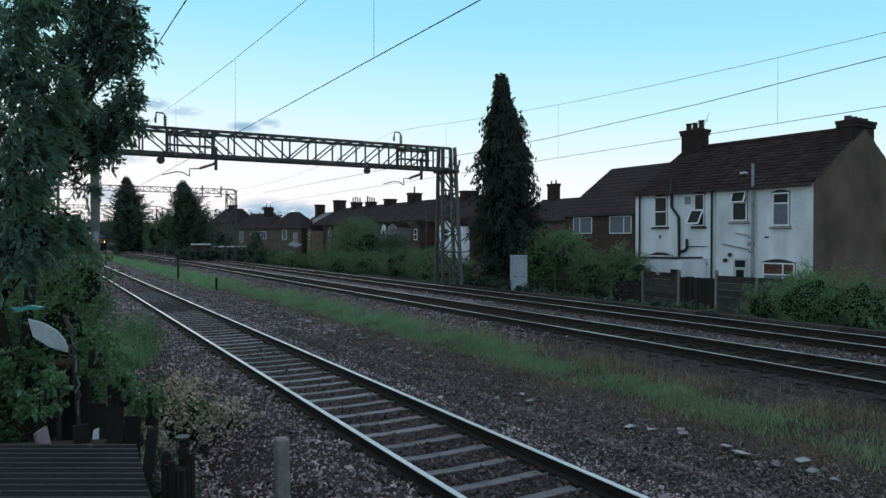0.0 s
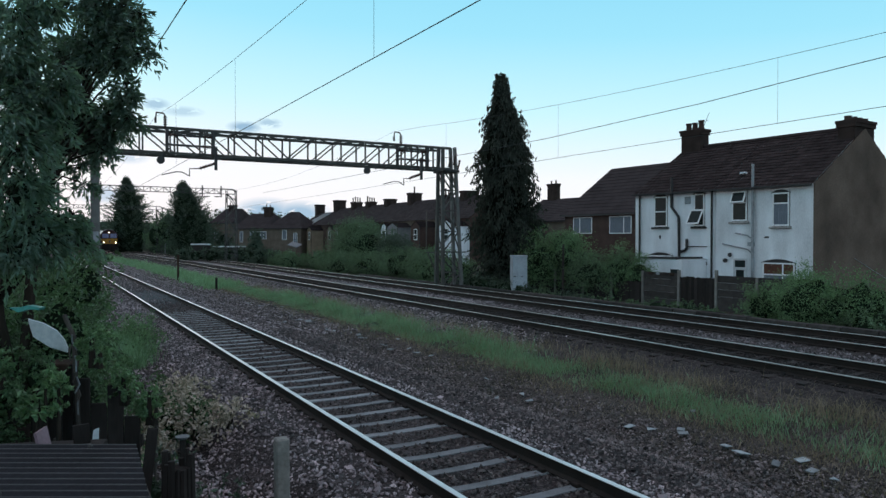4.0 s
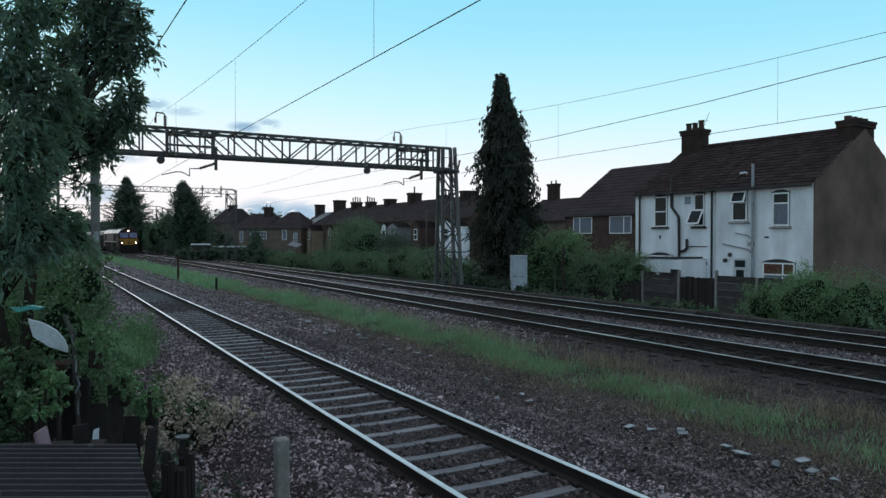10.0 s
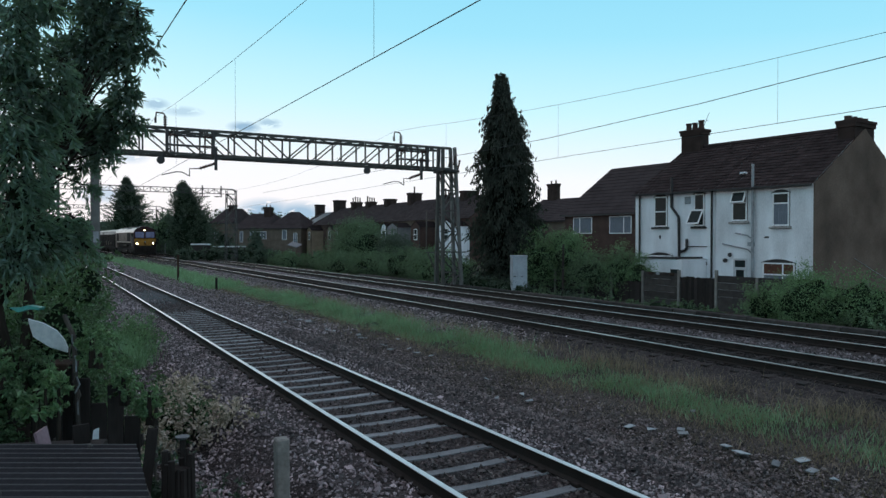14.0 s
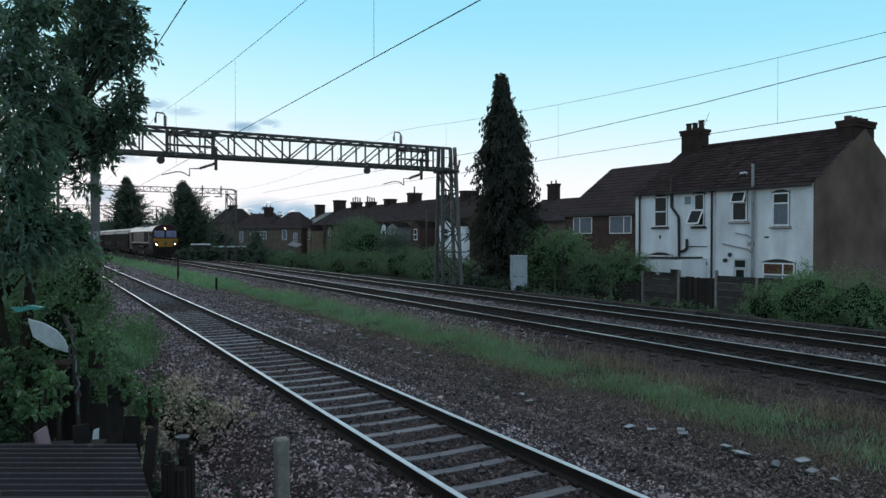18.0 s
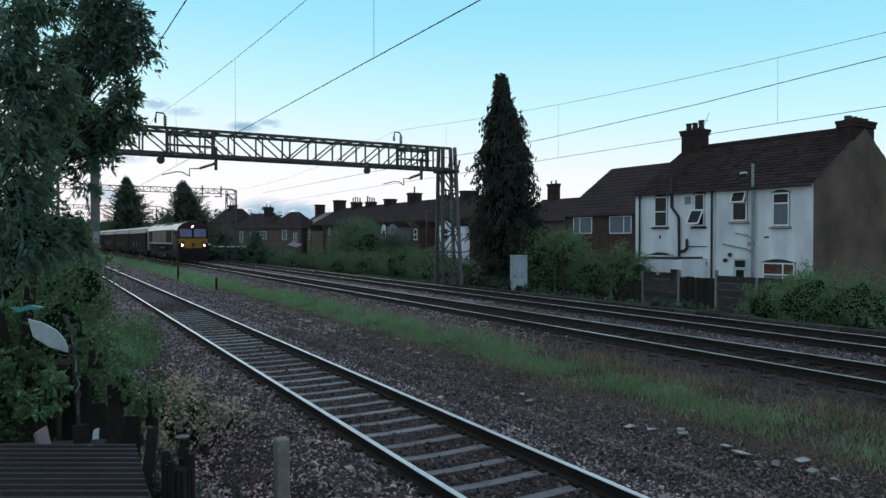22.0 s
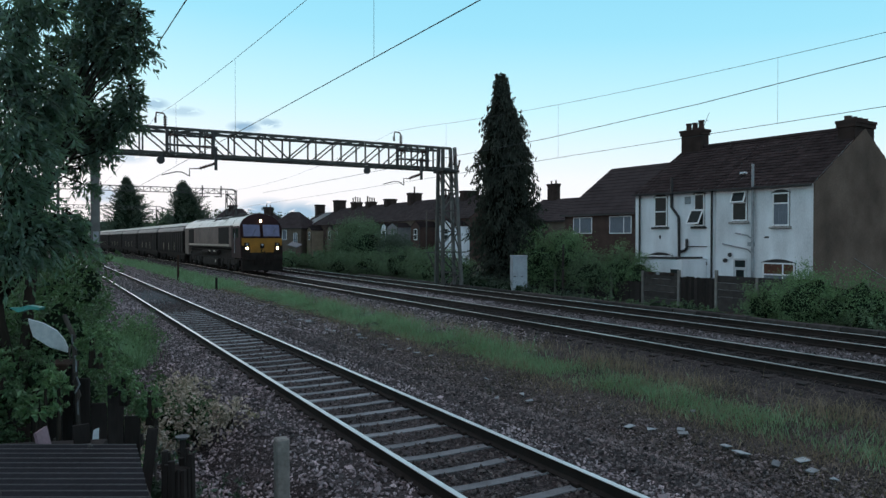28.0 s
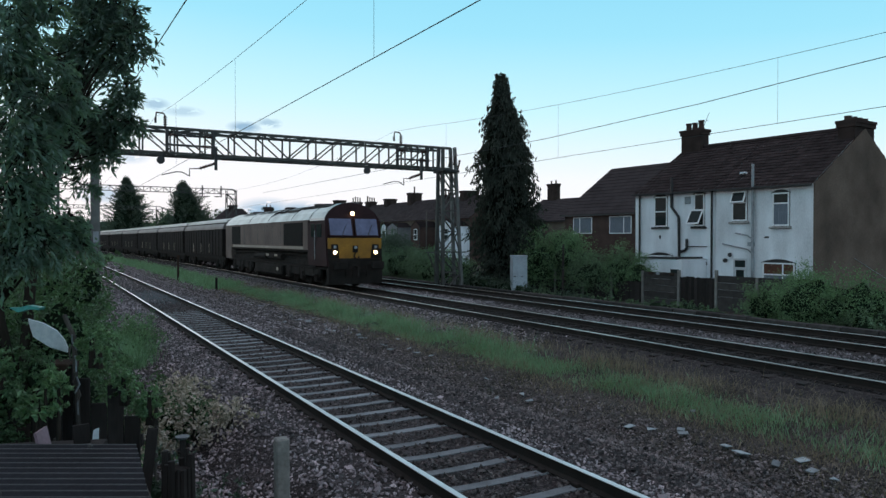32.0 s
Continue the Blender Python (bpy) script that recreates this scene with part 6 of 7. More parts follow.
def build_lineside():
    # equipment cabinet
    c = thing("signal_cabinet", pose(3.75, 35.0, -0.28, 0, 0, 8), "pale grey steel equipment cabinet with double doors", "cabinet")
    part("plinth", box1(-0.38, 0.38, -0.3, 0.3, -0.15, 0.1, 0.01), CONCRETE, c)
    part("body", box1(-0.37, 0.37, -0.26, 0.26, 0.1, 1.84, 0.01), CABINET, c)
    part("lid", box1(-0.395, 0.395, -0.30, 0.30, 1.844, 1.91, 0.015), CABINET, c)
    for x0, x1 in ((-0.36, -0.16), (-0.15, 0.36)):
        d = part("door", box1(x0, x1, -0.285, -0.262, 0.16 if x0 > -0.3 else 0.16, 1.66 if x0 > -0.3 else 0.95, 0.006), CABINET, c)
        part("handle", box1((x0 + x1) / 2 - 0.05, (x0 + x1) / 2 + 0.05, -0.30, -0.287, 0.85, 0.9), DARK_STEEL, d)
    part("vent", box1(-0.36, -0.16, -0.275, -0.262, 1.05, 1.6), CABINET, c, "slotted vent panel")
    # boundary fence: posts, rails and boards along the gardens
    off = 11.2
    # each bay: s of its post, post height, height of its panel (0: open wire), panel stuff
    bays = [(34.2, 1.15, 0.7, WOOD_DARK), (31.6, 1.2, 0.75, WOOD_DARK), (29.2, 1.30, 0.75, WOOD_DARK), (27.0, 1.35, 0.8, WOOD_DARK), (25.0, 1.45, 0.95, WOOD_DARK), (23.0, 1.45, 1.28, OLD_CONCRETE),
            (20.95, 1.55, 1.30, WOOD_DARK), (19.05, 1.62, 1.38, OLD_CONCRETE), (17.2, 1.4, 1.38, OLD_CONCRETE), (15.4, 1.4, 1.2, WOOD_DARK), (13.4, 1.4, 1.2, WOOD_DARK), (11.4, 1.4, 1.2, WOOD_DARK)]
    for (s, ph, h, me), (s2, _, _, _) in zip(bays, bays[1:]):
        f = thing("garden_fence", track_pose(s, off, -0.42), "weathered dark fence bay with a grey concrete post along the gardens", "fence", "boundary fence")
        ln = s - s2
        part("post", box1(-0.06, 0.05, -0.06, 0.05, 0, ph, 0.01), CONCRETE if ph > 1.25 else WOOD_GREY, f, "grey concrete fence post")
        if me is OLD_CONCRETE:
            for k in range(round(h / 0.28)):
                part("slab", box1(-0.02, 0.025, -ln + 0.06, -0.066, 0.02 + k * 0.28, 0.292 + k * 0.28, 0.008), me, f, "dirty concrete fence slab")
            continue
        for z in (0.2, h - 0.25):
            part("rail", box1(0.02, 0.07, -ln + 0.06, -0.066, z, z + 0.08), me, f)
        n = int(ln / 0.15)
        for k in range(n):
            y = -0.07 - (k + 1) * (ln - 0.14) / n
            part("board", box1(-0.014, 0.012 + random.uniform(0, 0.008), y, y + (ln - 0.14) / n - 0.008, 0.02, h + random.uniform(-0.035, 0.02)), me, f)
    solid("fence_post", box1(-0.07, 0.07, -0.07, 0.07, 0, 1.28, 0.01), CONCRETE, "pale concrete fence post standing alone by the gable", "fence post", m=pose(16.2, 27.0, -0.42, 0, 0, 30))
    # odds and ends lying along the top of the fence
    for s, o, dz, w, me in ((22.5, 11.3, 1.30, 0.14, WOOD_BROWN), (22.1, 11.3, 1.30, 0.10, LITTER), (21.7, 11.3, 1.30, 0.20, WOOD_DARK), (21.3, 11.3, 1.30, 0.12, WOOD_BROWN)):
        bm = box1(-0.06, 0.06, -w, w, 0, 0.12, 0.02)
        solid("stacked_board", bm, me, "short offcut of board stacked on the garden fence", "board", "offcuts on the fence", m=track_pose(s, o - 0.1, -0.42 + dz, 4 * w))
    bm = tube(bmesh.new(), (0, 0, 0), (0.03, 0, 2.6), 0.07, 0.05, 8)
    solid("timber_pole", bm, WOOD_DARK, "dark slim timber pole standing by the garden bushes", "pole", m=track_pose(27.6, 10.4, -0.42))
    # bushes along the far boundary
    def b(s, o, blobs, n, leaf, me, label, seed):
        bush("bush", track_pose(s, o, -0.42), blobs, n, leaf, me, label, "bush", seed)
    b(30.2, 11.2, [(0, 0, 1.6, 1.3, 1.6, 1.6), (0.5, -1.6, 1.6, 1.3, 1.4, 1.6), (0.4, 1.4, 1.5, 1.2, 1.2, 1.5), (1.0, -0.4, 2.5, 1.1, 1.3, 0.9)], 20000, 0.105, LEAF_BUSH_B, "broad green garden bush over the fence", 51)
    b(26.6, 11.4, [(0, 0, 1.1, 1.2, 1.6, 1.0), (0.4, 1.8, 1.2, 1.1, 1.3, 1.0), (0.3, -1.6, 1.2, 1.0, 1.1, 1.2)], 15000, 0.095, LEAF_BUSH, "dark green flowering garden bush", 52)
    b(24.7, 11.6, [(0, 0, 1.2, 0.9, 0.9, 1.3), (0.3, -0.8, 1.0, 0.8, 0.8, 1.2)], 9000, 0.08, LEAF_BUSH_B, "upright green garden bush beside the white house", 53)
    b(13.9, 9.0, [(0, 0, 0.8, 1.0, 1.2, 1.1), (0.4, 1.7, 0.55, 0.9, 0.8, 0.8), (0.3, -1.7, 0.8, 1.0, 0.9, 1.2), (1.0, 0.6, 1.1, 0.8, 0.8, 0.8), (0.1, -0.3, 1.3, 0.5, 0.6, 0.5), (-0.2, -1.0, 0.7, 0.5, 0.6, 0.6)], 22000, 0.072, LEAF_BUSH_B, "tangled green bramble bush in front of the fence", 54)
    b(11.4, 8.9, [(0, 0, 0.4, 0.9, 1.5, 0.5), (0.6, 1.2, 0.5, 0.8, 0.9, 0.62), (0.3, -2.0, 0.35, 0.9, 1.3, 0.5)], 7000, 0.10, LEAF_BUSH, "low green bramble bush beside the track", 55)
    b(60.5, 13.2, [(0, 0, 2.3, 2.6, 3.4, 2.3), (0.4, 2.4, 2.0, 2.4, 2.4, 2.0), (0.2, -2.2, 2.2, 2.2, 2.4, 2.0), (0.6, 0.4, 3.3, 2.0, 2.0, 1.4)], 24000, 0.15, LEAF_BUSH, "tall rounded green shrub in front of the far terrace", 156)
    b(50.0, 12.4, [(0, 0.6, 1.5, 1.6, 1.6, 1.5), (0.3, 1.9, 1.7, 1.6, 1.6, 1.8), (0.2, -1.0, 1.1, 1.5, 1.4, 1.1)], 16000, 0.14, LEAF_FAR, "tall dark green shrub in front of the far terrace", 157)
    b(41.0, 10.4, [(0, 0, 0.9, 2.0, 3.0, 1.1), (1.5, 2.5, 1.0, 2.0, 2.5, 1.3), (0, 4.5, 1.0, 2.0, 2.5, 1.3), (0, -3.2, 0.8, 1.5, 2.2, 1.0)], 22000, 0.12, LEAF_BUSH, "large dark green bush beside the gantry", 56)
    b(36.0, 8.6, [(0, 0, 0.6, 1.0, 1.8, 0.8), (0.3, 2.4, 0.7, 1.0, 1.6, 0.9)], 4000, 0.15, LEAF_BUSH, "low dark scrub at the foot of the gantry", 57)
    b(54.0, 9.0, [(0, 0, 0.7, 1.6, 3.5, 0.9), (0.8, 4.5, 0.8, 1.6, 3.2, 1.0), (0.6, -4, 0.8, 1.4, 2.6, 1.2)], 14000, 0.17, LEAF_BUSH, "low green scrub beside the tracks", 58)
    b(68.0, 9.4, [(0, 0, 0.6, 1.6, 3.5, 0.9), (0.6, 5, 0.6, 1.6, 3.2, 0.9), (1.6, -3, 0.7, 1.6, 2.6, 1.0), (0.5, 10, 0.7, 1.4, 3.5, 1.0)], 13000, 0.21, LEAF_BUSH, "low green scrub beside the tracks", 59)
    b(82.0, 8.6, [(0, 0, 0.7, 1.4, 4.0, 1.0), (0.6, 6, 0.8, 1.4, 4.0, 1.1), (1.2, -5, 0.7, 1.4, 3.2, 1.0)], 6000, 0.3, LEAF_FAR, "low dark scrub beside the tracks", 159)
    b(71.5, 6.7, [(0, 0, 1.5, 0.9, 1.3, 1.7), (0.3, 0.5, 2.9, 0.7, 0.9, 1.1), (0.2, -1.2, 1.0, 0.8, 1.0, 1.1)], 3600, 0.22, LEAF_FAR, "dark upright bush at the foot of the distant gantry", 172)
    for k, (sa, la) in enumerate(((97, 159), (111, 160), (126, 161), (142, 162))):
        b(sa, 8.9, [(0, 0, 0.8, 1.5, 4.5, 1.1), (0.6, 6, 0.8, 1.5, 4.5, 1.1), (1.2, -5, 0.8, 1.5, 3.6, 1.0)], 3500, 0.34, LEAF_FAR, "low dark scrub beside the railway curve", la + 10)
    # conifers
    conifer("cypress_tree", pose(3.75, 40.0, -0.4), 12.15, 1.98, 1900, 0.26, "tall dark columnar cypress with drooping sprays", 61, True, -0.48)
    conifer("conifer_tree", pose(-33.6, 95.0, -0.4), 10.4, 3.35, 760, 0.30, "dark ragged conifer beside the railway curve", 62, False, -1.35)
    conifer("conifer_tree", pose(-57.7, 130, -0.4), 14.0, 4.0, 700, 0.40, "tall dark ragged conifer beside the railway curve", 63, False, -0.5)
    bush("round_tree", pose(-43.6, 111, -0.4), [(0, 0, 4.2, 2.0, 2.0, 2.6), (1.5, 0.3, 3.0, 1.8, 1.8, 2.2), (-1.7, 0.2, 3.2, 1.8, 1.8, 2.4), (2.6, 0, 1.9, 1.6, 1.6, 1.7), (0.6, -0.4, 5.9, 1.3, 1.3, 1.3)],
         5200, 0.3, LEAF_BUSH, "rounded green tree between the dark conifers", "tree", 171, 5, "far trees")
    # far woods
    def far(x, y, blobs, n, leaf, me, label, seed):
        bush("far_trees", pose(x, y, -0.4), blobs, n, leaf, me, label, "trees", seed, 5, "far trees")
    far(-46, 132, [(0, 0, 2.5, 3.5, 3, 2.8), (5, 1, 2.2, 3, 3, 2.4), (-5, 0, 3.5, 3.5, 3, 3.5)], 6000, 0.5, LEAF_FAR, "dark green trees beyond the curve", 71)
    far(-82, 160, [(0, 0, 4, 6, 4, 5), (9, 2, 3.5, 6, 4, 4), (18, 4, 4.5, 6, 4, 4), (-9, 0, 5, 6, 4, 5), (27, 2, 3.5, 6, 4, 4)], 7000, 0.7, LEAF_FAR, "dark far trees on the skyline", 72)
    far(-36, 150, [(0, 0, 3.4, 6, 4, 4.6), (9, 2, 3, 6, 4, 3.6), (18, 4, 3, 6, 4, 4), (-9, 0, 4.2, 5, 4, 5.6), (-16, 0, 4.2, 5, 4, 5.0)], 7500, 0.7, LEAF_FAR, "dark far trees on the skyline", 73)
    # low white wall and pale shed roofs by the far gardens
    for x, y, half, h in ((-27.1, 79, 1.1, 1.86), (-25.1, 83, 1.95, 1.55)):
        w = thing("garden_wall", pose(x, y, -0.4, 0, 0, -8), "dark low wall with a white painted coping beyond the tracks", "wall", "garden walls")
        part("wall", box1(-half, half, -0.1, 0.1, 0, h + 0.3), WOOD_DARK, w)
        part("coping", box1(-half - 0.05, half + 0.05, -0.16, 0.16, h + 0.304, h + 0.45, 0.02), RENDER_OLD, w, "white coping")
        bush("bush", pose(x + 0.2, y - 1.9, -0.4), [(-1.7, 0.3, 0.9, 1.1, 0.8, 1.05), (0, 0, 0.9, 1.2, 0.8, 1.0), (1.6, 0.2, 0.9, 1.1, 0.8, 1.25), (2.9, 0.3, 0.9, 1.1, 0.8, 1.0)], 2600, 0.26, LEAF_FAR, "low dark scrub in front of a garden wall", "bush", int(200 + h * 10), 4)
    # signal and marker posts far out beside the curve
    sg = thing("signal_post", track_pose(112, 7.4, -0.3), "thin white signal post with a pale head", "signal post", "signals")
    part("post", tube(bmesh.new(), (0, 0, 0), (0, 0, 3.2), 0.12, 0.1, 8), PIPE_GREY, sg)
    part("head", box1(-0.3, 0.3, -0.15, 0.15, 3.2, 4.0, 0.04), FRAME_WHITE, sg)
    part("arm", bar(bmesh.new(), (0, 0, 4.0), (1.4, 0, 6.0), 0.22), FRAME_WHITE, sg)
    sg = thing("signal_post", track_pose(122, 6.6, -0.3), "thin grey post with a small white box", "signal post", "signals")
    part("post", tube(bmesh.new(), (0, 0, 0), (0, 0, 3.4), 0.09, 0.08, 8), PIPE_GREY, sg)
    part("head", box1(-0.25, 0.25, -0.15, 0.15, 3.4, 4.7, 0.04), FRAME_WHITE, sg)
    solid("telegraph_pole", tube(bmesh.new(), (0, 0, 0), (0.05, 0, 5.0), 0.06, 0.045, 8), WOOD_GREY, "thin grey pole standing by the gardens", "pole", m=pose(-1.35, 56, -0.4))
    # low dark growth at the foot of the fence
    for k, (sa, oa) in enumerate(((21.5, 8.2), (18.2, 8.3), (25.5, 8.3), (17.0, 8.6))):
        b(sa, oa, [(0, 0, 0.15, 0.4, 1.5, 0.3), (0.2, 1.3, 0.2, 0.4, 1.2, 0.34)], 1800, 0.10, LEAF_BUSH, "low dark weeds at the foot of the fence", 90 + k)
    for k, (sa, oa, h) in enumerate(((28.6, 8.3, 0.75), (31.6, 8.3, 0.9), (34.0, 8.3, 0.7), (24.0, 8.35, 0.45))):
        b(sa, oa, [(0, 0, h * 0.45, 0.45, 1.1, h * 0.6), (0.15, 1.1, h * 0.5, 0.4, 0.9, h * 0.7), (0.1, -1.0, h * 0.4, 0.4, 0.8, h * 0.5)], 2600, 0.10, LEAF_FAR, "dark weeds growing up against the fence", 95 + k)
    # distance
    bm = bmesh.new()
    lo, hi = [], []
    for i in range(41):
        a = radians(-80 + 4 * i)
        x, y = 900 * math.sin(a), 900 * math.cos(a)
        lo.append(bm.verts.new((x, y, -2)))
        hi.append(bm.verts.new((x, y, 22 + 8 * noise.noise(Vector((i * 0.7, 0, 0))))))
    for i in range(40):
        bm.faces.new((lo[i], lo[i + 1], hi[i + 1], hi[i]))
    solid("backdrop", bm, LEAF_FAR, "dark wooded hills on the horizon", "hills", kind="structure")


# ---------------------------------------------------------------- the train (local y: forward towards the camera's side is -y of the track; here x right, y back along the train)
LOCO_SEC = [(-1.32, 0.95), (1.32, 0.95), (1.34, 1.25), (1.34, 2.9), (1.30, 3.15), (1.12, 3.42), (0.80, 3.66), (0.40, 3.82), (0, 3.87),
            (-0.40, 3.82), (-0.80, 3.66), (-1.12, 3.42), (-1.30, 3.15), (-1.34, 2.9), (-1.34, 1.25)]


def wheelset(name, y, r, parent, frame_w=1.0):
    bm = bmesh.new()
    for sx in (-1, 1):
        a = sx * 0.69
        tube(bm, (a, 0, 0), (a + sx * 0.13, 0, 0), r, r * 0.985, 20)
        tube(bm, (a - sx * 0.03, 0, 0), (a, 0, 0), r + 0.03, r + 0.03, 20)
        for k in range(4):
            an = k * math.pi / 2
            bar(bm, (a + sx * 0.135, math.cos(an) * 0.12, math.sin(an) * 0.12), (a + sx * 0.135, math.cos(an) * r * 0.8, math.sin(an) * r * 0.8), 0.03)
    tube(bm, (-0.69, 0, 0), (0.69, 0, 0), 0.09, None, 8)
    ob = part(name, bm, LOCO_BLACK, parent, "grimy steel wheelset")
    ob.matrix_basis = pose(0, y, r)
    return ob


def bogie(parent, y, wb, axles, z=0.55, w=1.12):
    bm = bmesh.new()
    half = wb * (axles - 1) / 2
    for sx in (-1, 1):
        prism(bm, [(sx * w - 0.06, z - 0.05), (sx * w + 0.06, z - 0.05), (sx * w + 0.06, z + 0.28), (sx * w - 0.06, z + 0.28)], y - half - 0.55, y + half + 0.55)
        for i in range(axles):
            ya = y - half + i * wb
            box(bm, sx * w - 0.11, sx * w + 0.11, ya - 0.2, ya + 0.2, z - 0.28, z + 0.12, 0.03)
            for k in (-0.38, 0.38):
                tube(bm, (sx * (w + 0.02), ya + k, z - 0.1), (sx * (w + 0.02), ya + k, z + 0.35), 0.08, None, 8)
    box(bm, -w, w, y - 0.3, y + 0.3, z, z + 0.25)
    return part("bogie", bm, LOCO_BLACK, parent, "grimy black bogie frame")


def locomotive():
    """Origin at rail level below the nose; y runs back along the body, 19.6 m."""
    t = thing("diesel_locomotive", pose(0, 0, 0), "maroon and gold diesel locomotive with yellow nose and lit lamps", "locomotive")
    LN = 19.5
    def slab(y0, y1, sec, y_off=None):
        bm = bmesh.new()
        a = [bm.verts.new((x, y0 if y_off is None else y0 + y_off(z), z)) for x, z in sec]
        b = [bm.verts.new((x, y1, z)) for x, z in sec]
        k = len(sec)
        bm.faces.new(a)
        bm.faces.new(b[::-1])
        for i in range(k):
            bm.faces.new((a[i], b[i], b[(i + 1) % k], a[(i + 1) % k]))
        bmesh.ops.recalc_face_normals(bm, faces=bm.faces)
        return bm
    rake = lambda z: 0.0 if z < 2.25 else (z - 2.25) * 0.30
    part("body", slab(2.6, LN - 1.6, [(-1.34, 1.70), (1.34, 1.70), (1.34, 3.1), (-1.34, 3.1)]), GOLD, t, "faded gold bodyside")
    part("lower_body", slab(2.6, LN - 1.6, [(-1.04, 0.95), (1.04, 0.95), (1.04, 1.50), (1.29, 1.60), (1.29, 1.697), (-1.29, 1.697), (-1.29, 1.60), (-1.04, 1.50)]), LOCO_BLACK, t, "grimy black recessed underframe side")
    part("rear_cab", slab(LN - 1.6, LN, [(-1.30, 0.95), (1.30, 0.95), (1.32, 1.25), (1.32, 3.1), (-1.32, 3.1), (-1.32, 1.25)]), GOLD, t, "faded gold rear end")
    # roof in sections, silvery
    cuts = [2.3, 5.2, 9.4, 13.5, 17.8, LN]
    for i, (y0, y1) in enumerate(zip(cuts, cuts[1:])):
        low = 0.0 if i != 1 else -0.08
        sec = [(x * 1.004, z + (low if z > 3.5 else 0)) for x, z in [(1.33, 3.104)] + [p for p in LOCO_SEC if p[1] > 3.12] + [(-1.33, 3.104)]]
        part("roof_panel", slab(y0 + 0.02, y1 - 0.02, sec), LOCO_ROOF, t, "weathered silvery roof panel", False)
    sec = [(x * 1.006, z + 0.004) for x, z in [(1.33, 3.04)] + [p for p in LOCO_SEC if p[1] > 3.12] + [(-1.33, 3.04)]]
    part("cab_roof", slab(0.17, 2.28, sec, rake), LOCO_ROOF, t, "weathered silvery cab roof")
    bm = bmesh.new()
    up = [p for p in LOCO_SEC if p[1] > 3.6]
    prism(bm, [(x * 1.02, z + 0.02) for x, z in up] + [(-0.8, 3.62), (0.8, 3.62)], 1.3, 4.9)
    bmesh.ops.recalc_face_normals(bm, faces=bm.faces)
    part("roof_cowl", bm, GRILLE, t, "dark roof cowl")
    for y in (2.45, 5.2, 9.4, 13.5):
        bm = bmesh.new()
        sec = [(x * 1.008, z + 0.006) for x, z in LOCO_SEC if z > 2.8]
        prism(bm, sec + [(-1.30, 2.85), (1.30, 2.85)], y - 0.03, y + 0.03)
        bmesh.ops.recalc_face_normals(bm, faces=bm.faces)
        part("roof_seam", bm, GRILLE, t)
    for y0, y1, z0 in ((5.5, 7.3, 3.50), (8.0, 8.8, 3.60), (9.9, 11.2, 3.60), (11.6, 12.9, 3.50), (14.2, 16.8, 3.62)):
        bm = prism(bmesh.new(), [(x * 1.015, z + 0.025) for x, z in LOCO_SEC if z > z0] + [(-0.78, z0), (0.78, z0)], y0, y1)
        bmesh.ops.recalc_face_normals(bm, faces=bm.faces)
        part("roof_hatch", bm, DARK_STEEL, t, "dark grille in the roof")
    for y in (3.7, 15.2):
        bm = bmesh.new()
        lathe(bm, [(0.6, 0), (0.6, 0.08), (0.5, 0.1)], 16, (0, y, 3.82))
        part("fan_cowl", bm, DARK_STEEL, t)
    part("exhaust", box1(-0.25, 0.25, 9.1, 9.7, 3.8, 3.98, 0.03), LOCO_BLACK, t)
    # front cab
    sec = [(-1.30, 1.0), (1.30, 1.0), (1.33, 1.3), (1.33, 2.9), (1.29, 3.15), (1.11, 3.42), (0.79, 3.66), (0.39, 3.81), (0, 3.85), (-0.39, 3.81), (-0.79, 3.66), (-1.11, 3.42), (-1.29, 3.15), (-1.33, 2.9), (-1.33, 1.3)]
    cab = part("cab", slab(0.12, 2.6, sec, rake), MAROON, t, "dark maroon cab")
    for sx in (-1, 1):
        bm = box1(sx * 1.335 - 0.006, sx * 1.335 + 0.006, 1.55, 2.2, 1.25, 3.0)
        d = part("cab_door", bm, MAROON, t, "maroon cab door")
        part("door_window", box1(sx * 1.343 - 0.006, sx * 1.343 + 0.006, 1.65, 2.1, 2.3, 2.9), PANE, d)
        part("side_window", box1(sx * 1.337 - 0.006, sx * 1.337 + 0.006, 0.75, 1.4, 2.3, 2.9), PANE, t, "dark cab side window")
        part("handrail", chain(bmesh.new(), [(sx * 1.39, 1.48, 1.3), (sx * 1.39, 1.48, 2.6)], 0.018), PIPE_GREY, t)
        # side grilles
        for y0, y1, z0, z1 in ((3.3, 6.3, 1.88, 3.0), (15.4, 17.6, 1.88, 3.0)):
            g = part("side_grille", box1(sx * 1.35 - 0.012, sx * 1.35 + 0.012, y0, y1, z0, z1), GRILLE, t, "dark ventilation grille")
            for i in range(6):
                z = z0 + (z1 - z0) * (i + 0.5) / 6
                part("louvre", box1(sx * 1.362 - 0.006, sx * 1.362 + 0.006, y0 + 0.05, y1 - 0.05, z - 0.03, z + 0.03), GRILLE, g)
        for y in (6.9, 8.4, 9.9, 11.4, 12.9, 14.4):
            part("panel_seam", box1(sx * 1.343 - 0.003, sx * 1.343 + 0.003, y - 0.012, y + 0.012, 1.9, 3.05), DARK_STEEL, t)
        part("waist_stripe", box1(sx * 1.346 - 0.005, sx * 1.346 + 0.005, 3.2, LN - 2.2, 1.72, 1.85), CREAM_LINE, t, "pale cream waist stripe")
        part("sole_bar", box1(sx * 1.10 - 0.03, sx * 1.10 + 0.03, 0.6, LN - 0.1, 0.98, 1.20), LOCO_BLACK, t)
